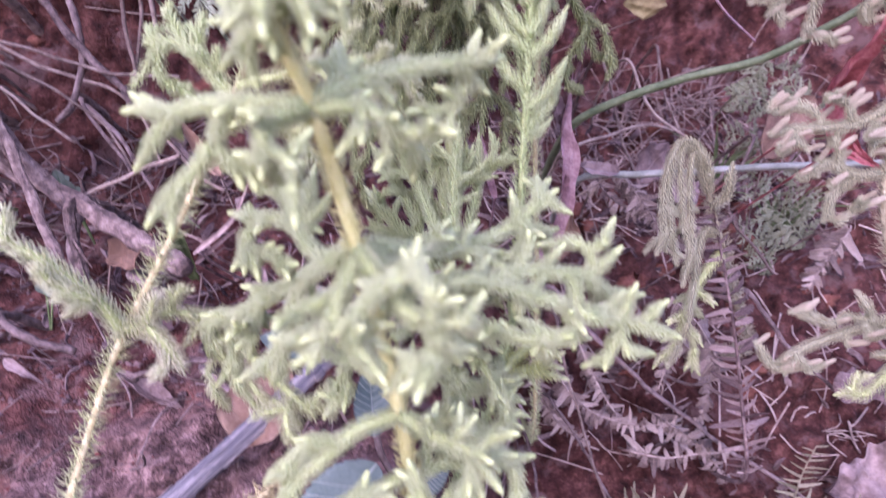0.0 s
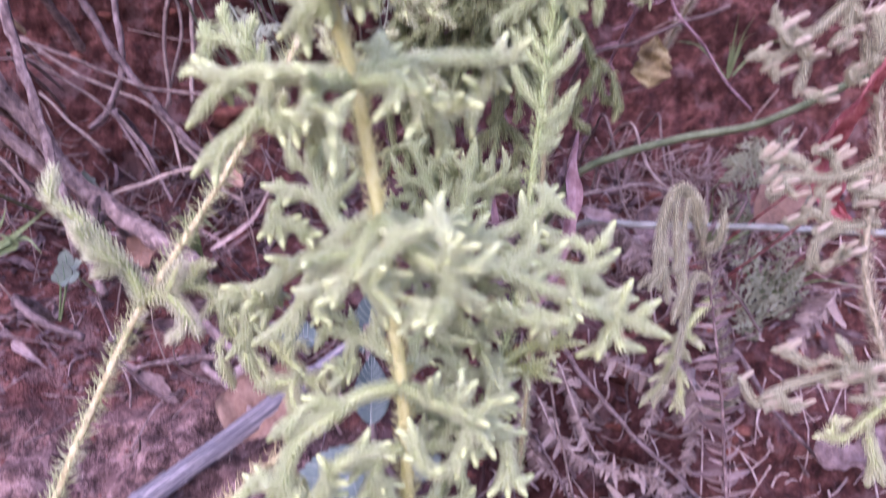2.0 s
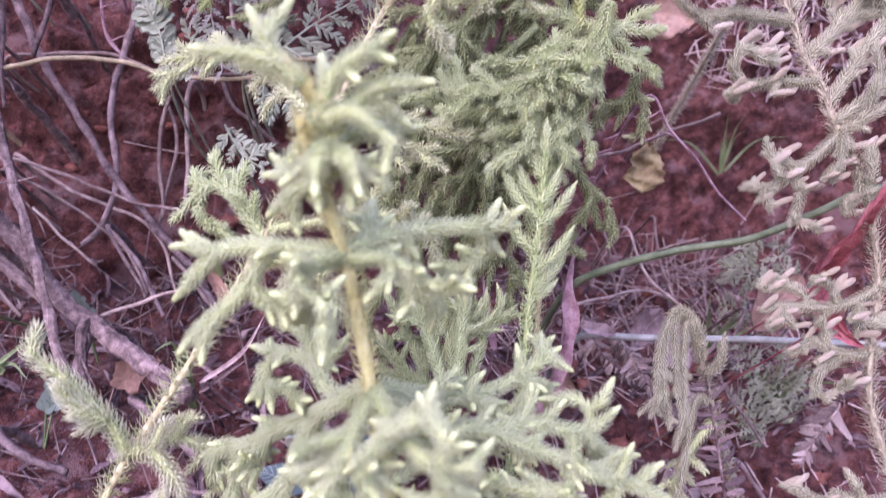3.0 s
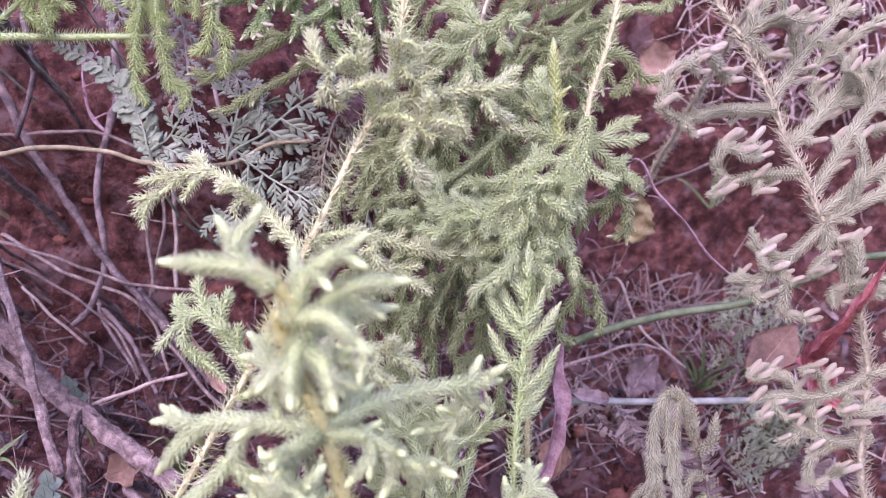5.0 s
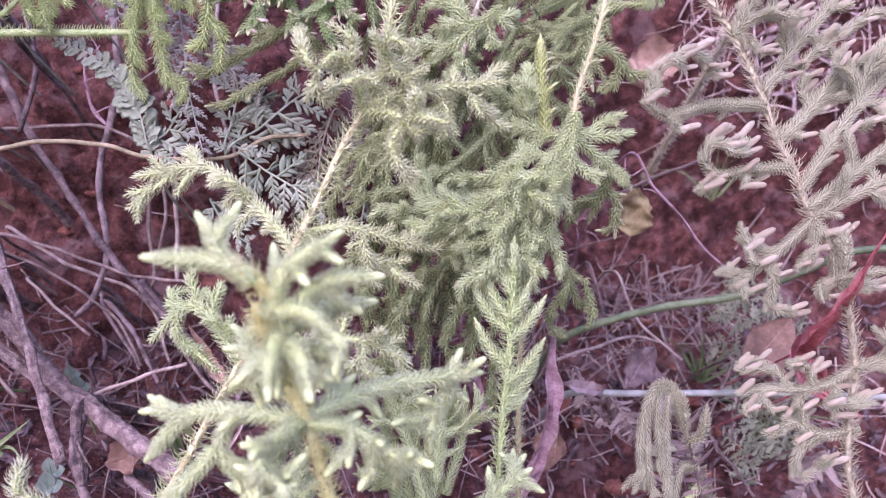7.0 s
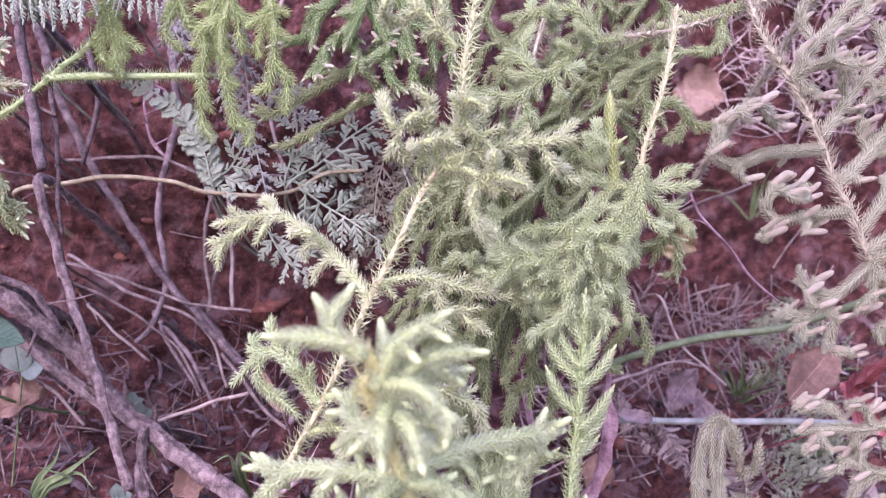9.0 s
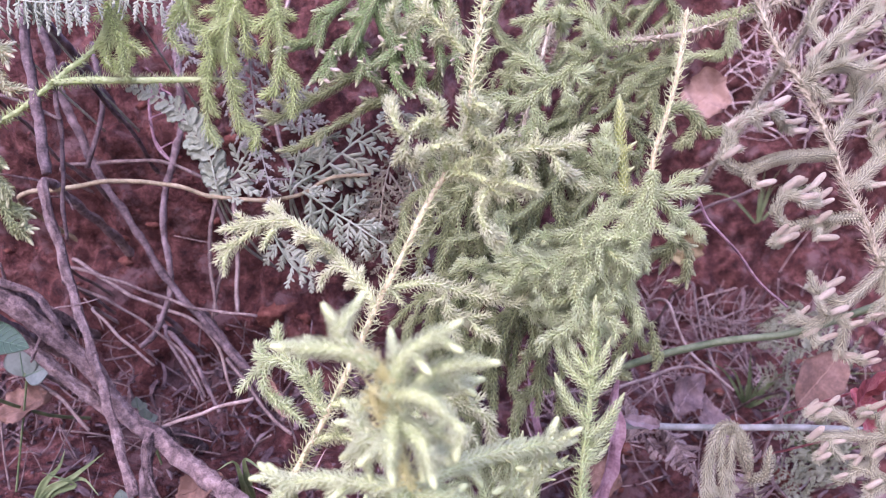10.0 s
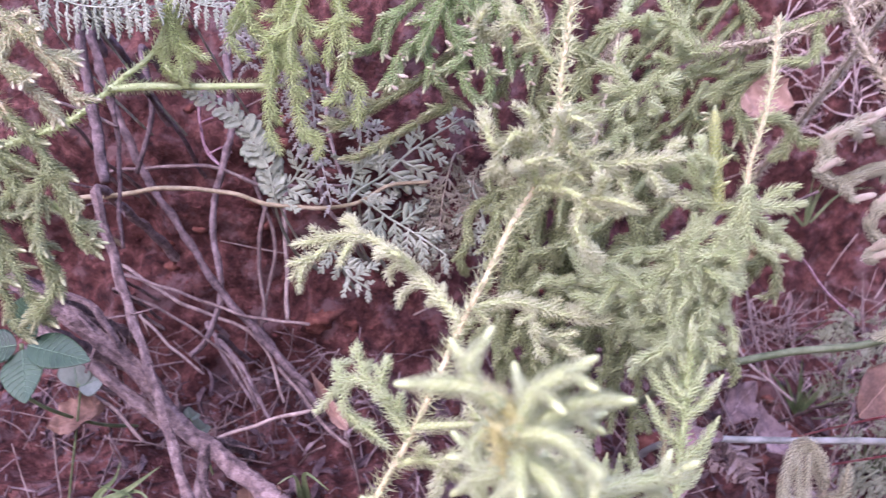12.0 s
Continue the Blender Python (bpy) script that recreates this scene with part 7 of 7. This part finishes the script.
leaf(sprig, *[(-0.0390, 0.2500, 0.1997), (-0.0567, 0.2520, 0.2036)], 0.0062, (0, -0.6, 1), M_LEAF, M_VEIN, teeth=12, fold=0.2, veins=True)
leaf(sprig, *[(-0.0167, 0.2250, 0.1826), (-0.0191, 0.2350, 0.2016)], 0.0058, (0.3, -1, 0.1), M_LEAF, M_VEIN, teeth=12, fold=0.25, veins=True)
leaf(sprig, *[(-0.0039, 0.2150, 0.1727), (0.0058, 0.2120, 0.1799)], 0.0045, (0, -1, 0.4), M_LEAF, M_VEIN, teeth=10, fold=0.2, veins=True)
leaf(sprig, *[(-0.0491, 0.2550, 0.2143), (-0.0316, 0.2520, 0.2180)], 0.0058, (0, -0.7, 0.8), M_FERN_PALE, M_VEIN, teeth=10, fold=0.2, veins=True)


def dead_leaf(label, base, tip, width, normal, mat, **k):
    base, tip = np.array(base), np.array(tip)
    ob = thing("dead_leaf", on_soil(base)[0], label, "dead leaf")
    leaf(ob, base, tip, width, normal, mat, mat, **{**dict(fold=rng.uniform(0.2, 0.5), wave=0.26, curl=rng.uniform(0.2, 0.9), shape=rng.uniform(0.6, 1.3)), **k})
    s = Buf()
    foot = on_soil(base, 0.004)[0]
    tube(s, spline([foot, (foot + base) / 2 + (0, 0, 0.001), base + (tip - base) * 0.06], 0.002), 0.0005, 5)
    link("stalk", s.mesh("stalk", [M_STRAW]), ob)
    return ob


DL = "large curled mauve-brown dead leaf"
dead_leaf(DL, *[(0.2518, 0.3850, 0.0782), (0.2017, 0.3900, 0.0641)], 0.016, (0.1, -1, 0.6), M_DEAD, veins=True, wave=0.42, curl=1.1, fold=0.8, shape=0.7)
dead_leaf(DL, *[(0.2611, 0.4000, 0.1153), (0.2090, 0.4050, 0.1086)], 0.013, (0, -0.6, 1), M_DEAD, wave=0.4, fold=0.7, curl=0.9, veins=True)
dead_leaf(DL, *[(0.2377, 0.3900, 0.1426), (0.2369, 0.3850, 0.1128)], 0.010, (0.4, -1, 0), M_DEAD)
dead_leaf("brown dead leaf tucked under the cane", *[(-0.0737, 0.2750, 0.1512), (-0.0586, 0.3000, 0.1730)], 0.014, (0, -0.8, 0.8), M_BROWN, wave=0.1)
dead_leaf("rolled grey-brown dead leaf on the ledge", *[(-0.1327, 0.3050, 0.1683), (-0.1052, 0.3020, 0.1510)], 0.0036, (0, -0.6, 1), M_DEAD, fold=0.9)
dead_leaf("rolled grey-brown dead leaf on the ledge", *[(-0.0800, 0.2950, 0.1654), (-0.0671, 0.2970, 0.1789)], 0.0050, (0, -0.8, 0.6), M_DEAD, fold=0.6)
dead_leaf("tan dead leaf leaning on the bank", *[(0.1700, 0.4300, 0.2378), (0.1980, 0.4400, 0.2694)], 0.013, (0, -1, 0.2), M_BROWN, wave=0.08, curl=0.1)
dead_leaf("torn grey sheath at the broken end of a reed", *[(0.0835, 0.3830, 0.2367), (0.0619, 0.3800, 0.2401)], 0.0035, (0, -1, 0.6), M_DEAD, fold=0.9)
dead_leaf("pale mauve dead leaf in the litter", *[(0.1158, 0.4800, 0.2130), (0.1367, 0.5000, 0.2349)], 0.011, (0.2, -1, 0.3), M_DEAD)
dead_leaf("pale mauve dead leaf in the litter", *[(0.1372, 0.4400, 0.2087), (0.1301, 0.4700, 0.2272)], 0.009, (0.2, -1, 0.3), M_DEAD)
dead_leaf("curled pinkish dead leaf hanging from a twig", *[(-0.0954, 0.3500, 0.2377), (-0.1159, 0.3620, 0.2595)], 0.0032, (0.6, -1, 0), M_BROWN, fold=0.9, curl=1.2)
dead_leaf("brown dead leaf on the ledge", *[(-0.2363, 0.3450, 0.2321), (-0.2102, 0.3480, 0.2452)], 0.009, (0, -0.8, 0.6), M_BROWN)
dead_leaf("brown dead leaf on the ledge", *[(-0.1414, 0.3300, 0.2070), (-0.1173, 0.3280, 0.2174)], 0.008, (0, -0.8, 0.6), M_BROWN)
dead_leaf("brown dead leaf low on the bank", *[(0.0530, 0.4000, 0.2044), (0.0696, 0.3900, 0.2029)], 0.012, (0, -1, 0.3), M_BROWN)
dead_leaf("brown dead leaf low on the bank", *[(0.1466, 0.3400, 0.0581), (0.1493, 0.3450, 0.0769)], 0.006, (0, -1, 0.2), M_BROWN)
dead_leaf("greenish fading leaf flat on the bank", *[(0.1109, 0.4700, 0.3096), (0.1122, 0.4700, 0.3403)], 0.011, (0, -1, 0.1), M_OLIVE, wave=0.3, curl=0.1)
dead_leaf("dead leaf on the upper bank", *[(0.0980, 0.4400, 0.3955), (0.1212, 0.4500, 0.4163)], 0.013, (0, -1, 0.2), M_BROWN)

herb = thing("herb", on_soil([(-0.2218, 0.3100, 0.2551)][0])[0], "small broad-leaved green herb at the foot of the bank", "herb")
for a, c, w in (([(-0.2199, 0.3000, 0.2865)][0], [(-0.2152, 0.2950, 0.3049)][0], .0085), ([(-0.2223, 0.3000, 0.2836)][0], [(-0.2356, 0.2950, 0.2821)][0], .0075), ([(-0.2176, 0.3000, 0.2839)][0], [(-0.1860, 0.2900, 0.2818)][0], .0075), ([(-0.2200, 0.3000, 0.2818)][0], [(-0.2093, 0.2850, 0.2648)][0], .0085)):
    leaf(herb, a, c, w, (0, -1, 0.7), M_BROADLEAF, M_VEIN_DARK, fold=0.15, veins=True)
b = Buf()
tube(b, spline(footed([(-0.2255, 0.3100, 0.2597), (-0.2217, 0.3020, 0.2836)]), 0.002), 0.0009, 6)
link("stalk", b.mesh("stalk", [M_GRASS]), herb)
for c, r in (([(-0.1717, 0.3620, 0.2334)][0], .0035), ([(-0.1772, 0.3650, 0.2380)][0], .003), ([(-0.2216, 0.3400, 0.2631)][0], .008), ([(-0.1677, 0.3300, 0.2047)][0], .0038), ([(-0.1662, 0.3250, 0.2004)][0], .004), ([(-0.1687, 0.3250, 0.1971)][0], .003)):
    c = np.array(c)
    h = thing("seedling", on_soil(c)[0], "tiny seedling with round grey-green leaves", "seedling", "seedlings on the ledge")
    leaf(h, c + (r * 0.2, 0, -r), c + (0, -0.001, r), r, (0, -1, 0.5), M_SEEDLING, M_VEIN_DARK, fold=0.1)
    leaf(h, c + (r * 0.3, 0, -r), c + (2 * r, -0.001, -0.2 * r), r * 0.8, (0.2, -1, 0.5), M_SEEDLING, M_VEIN_DARK, fold=0.1)
    b = Buf()
    tube(b, spline([on_soil(c, 0.003)[0], c + (r * 0.3, 0.001, -r * 1.4), c + (r * 0.2, 0, -r)], 0.002), 0.0005, 5)
    link("stalk", b.mesh("stalk", [M_GRASS]), h)
for ctr, n in (([(0.2154, 0.5000, 0.1930)][0], 7), ([(0.2103, 0.5200, 0.3183)][0], 7), ([(0.1910, 0.5000, 0.2489)][0], 7), ([(0.1902, 0.5000, 0.2489)][0], 8), ([(0.2254, 0.4800, 0.2440)][0], 10)):
    c = on_soil(ctr)[0]
    t = thing("grass_tuft", c, "soft green grass tuft in the hollow of the bank", "grass", "grass tufts in the hollow")
    for k in range(n):
        b = Buf()
        w = np.array((rng.standard_normal() * 0.03, -0.015 - 0.02 * rng.random(), 0.02 + 0.03 * rng.random()))
        ribbon(b, [c, c + w * 0.5 + (0, 0, 0.008), c + w + (0, 0, -0.006 * rng.random())], 0.0010, fold=0.3, point=0.7)
        link("blade", b.mesh("blade", [M_GRASS]), t)

for pts, n, ln in (([(0.2085, 0.4700, 0.2396), (0.1949, 0.4650, 0.2566), (0.1789, 0.4600, 0.2663), (0.1637, 0.4550, 0.2692)], 22, .016), ([(0.2220, 0.4800, 0.2526), (0.2010, 0.4750, 0.2726), (0.1941, 0.4700, 0.2897)], 20, .015), ([(0.1854, 0.4700, 0.2345), (0.1726, 0.4650, 0.2448), (0.1606, 0.4600, 0.2483)], 16, .013),
                   ([(0.2164, 0.4700, 0.1800), (0.2009, 0.4650, 0.1971), (0.1832, 0.4600, 0.2100), (0.1738, 0.4600, 0.2260)], 24, .016), ([(0.2207, 0.4750, 0.1866), (0.2079, 0.4700, 0.2074), (0.2067, 0.4680, 0.2280)], 20, .015), ([(0.1949, 0.5000, 0.2873), (0.1845, 0.4950, 0.2761), (0.1753, 0.4900, 0.2583)], 18, .014), ([(0.1942, 0.4600, 0.1660), (0.1820, 0.4550, 0.1869), (0.1686, 0.4500, 0.1967)], 18, .013)):
    fern("soft green young fern frond in the hollow of the bank", pts, n, ln, SOFT_P, M_FERN_GREEN, droop=0.3, sweep=0.5, taper=0.5, ragged=0.35)

# ---- litter and clods ----
def scatter(n, make, x0, x1, z0, z1):
    b = Buf()
    done = 0
    while done < n:
        p, nor = soil_at(rng.uniform(x0, x1), rng.uniform(z0, z1))
        if p is not None and p[1] < 0.8:
            make(b, p, nor)
        done += 1
    return b


def straw(b, p, nor):
    w = rng.standard_normal(3)
    w = unit(w - nor * np.dot(w, nor)) * rng.uniform(0.012, 0.045)
    up = nor * rng.uniform(0.0005, 0.006)
    c = p + up
    tube(b, spline([c - w / 2, c + rng.standard_normal(3) * 0.0025 + nor * 0.001, c + w / 2 + nor * rng.uniform(0, 0.004)], 0.004), rng.uniform(0.0002, 0.0007), 4)


def stalks(b, p, nor):
    w = rng.standard_normal(3)
    w = unit(w - 0.8 * nor * np.dot(w, nor)) * rng.uniform(0.03, 0.085)
    c = p + nor * rng.uniform(0.002, 0.014)
    q = spline([c - w / 2, c - w * 0.15 + rng.standard_normal(3) * 0.002, c + w * 0.2 + rng.standard_normal(3) * 0.003, c + w / 2 + nor * rng.uniform(-0.004, 0.008)], 0.003)
    tube(b, q, np.linspace(1, 0.6, len(q)) * rng.uniform(0.00025, 0.0006), 5, rough=0.06)


def scrap(b, p, nor):
    w = rng.standard_normal(3)
    w = unit(w - nor * np.dot(w, nor)) * rng.uniform(0.006, 0.02)
    c = p + nor * rng.uniform(0.001, 0.004)
    ribbon(b, [c - w / 2, c + nor * rng.uniform(0.001, 0.004), c + w / 2], rng.uniform(0.0006, 0.0026), hint=nor + 0.7 * rng.standard_normal(3), fold=rng.uniform(0.1, 1.2), twist=rng.uniform(-1.5, 1.5), point=rng.uniform(0.1, 0.9), crumple=rng.uniform(0.2, 0.8))


def clod(b, p, nor, big=1.0):
    r = rng.uniform(0.0003, 0.0010) * rng.uniform(0.5, 1.5) * big
    a, c = np.meshgrid(np.linspace(0, 2 * np.pi, 7)[:-1], np.linspace(0.15, np.pi - 0.15, 5))
    k = r * (1 + 0.3 * rng.standard_normal(a.shape))
    V = np.stack([k * np.sin(c) * np.cos(a), k * np.sin(c) * np.sin(a), k * np.cos(c)], -1) * (1.3, 1.0, 0.8) + p + nor * r * 0.1
    i, j = np.meshgrid(np.arange(4), np.arange(6), indexing="ij")
    b.add(V.reshape(-1, 3), np.stack([i * 6 + j, i * 6 + (j + 1) % 6, (i + 1) * 6 + (j + 1) % 6, (i + 1) * 6 + j], -1).reshape(-1, 4))


solo("straw_litter", scatter(300, straw, 0.0, 0.36, 0.06, 0.235), [M_STRAW_PALE], "dry straw and fern litter on the bank", "litter", kind="stuff")
# left straw takes the darker twig colour to paint in the hollow's shade
solo("straw_litter", scatter(300, straw, -0.36, 0.02, 0.14, 0.26), [M_WOOD], "root fibres and dry stalks on the ledge, darkened by painted shade", "litter", kind="stuff")
solo("straw_litter", scatter(30, straw, -0.36, 0.36, 0.26, 0.50), [M_STRAW], "few dry stalks clinging to the bank face", "litter", kind="stuff")
solo("straw_litter", scatter(420, straw, 0.16, 0.42, 0.40, 0.54), [M_STRAW_PALE], "pale mauve dry stalks on the upper bank", "litter", kind="stuff")
solo("straw_litter", scatter(240, stalks, 0.03, 0.26, 0.18, 0.27), [M_STRAW_PALE], "tangle of long dry stalks in the hollow of the bank", "litter", kind="stuff")
solo("straw_litter", scatter(70, stalks, -0.30, 0.0, 0.16, 0.24), [M_STRAW], "long dry stalks strewn over the ledge", "litter", kind="stuff")
solo("leaf_litter", scatter(260, scrap, 0.20, 0.42, 0.40, 0.54), [M_DEAD], "pale dead leaf scraps on the upper bank", "litter", kind="stuff")
solo("leaf_litter", scatter(170, scrap, 0.02, 0.36, 0.04, 0.28), [M_DEAD], "crumpled dead leaf scraps on the bank", "litter", kind="stuff")
solo("leaf_litter", scatter(90, scrap, -0.36, 0.0, 0.15, 0.25), [M_DEAD], "crumpled dead leaf scraps on the ledge", "litter", kind="stuff")
solo("soil_crumbs", scatter(60, lambda b, p, nor: clod(b, p, nor, rng.uniform(3, 9)), 0.02, 0.24, 0.10, 0.24), [M_CLOD_WARM], "orange-red lumps of earth in the hollow of the bank", "soil", kind="stuff")
solo("soil_crumbs", scatter(24, lambda b, p, nor: clod(b, p, nor, rng.uniform(2, 8)), -0.30, 0.0, 0.24, 0.40), [M_CLOD_WARM], "orange-red lumps of earth on the bank face", "soil", kind="stuff")
solo("soil_crumbs", scatter(2600, clod, -0.38, 0.38, 0.0, 0.50), [M_CLOD], "loose crumbs of red soil on the bank", "soil", kind="stuff")
solo("soil_crumbs", scatter(3500, clod, -0.36, -0.01, 0.05, 0.17), [M_DUST], "weathered mauve-grey crumbs on the front of the ledge", "soil", kind="stuff")
solo("leaf_mould", scatter(2600, clod, -0.36, 0.0, 0.155, 0.235), [M_DARK_LITTER], "dark crumbs at the back of the ledge", "soil", kind="stuff")
solo("leaf_mould", scatter(300, scrap, -0.36, 0.0, 0.165, 0.235), [M_DARK_LITTER], "dark leaf scraps at the back of the ledge", "litter", kind="stuff")
solo("leaf_mould", scatter(320, scrap, 0.03, 0.36, 0.16, 0.26), [M_DARK_LITTER], "dark leaf scraps in the hollow of the bank", "litter", kind="stuff")
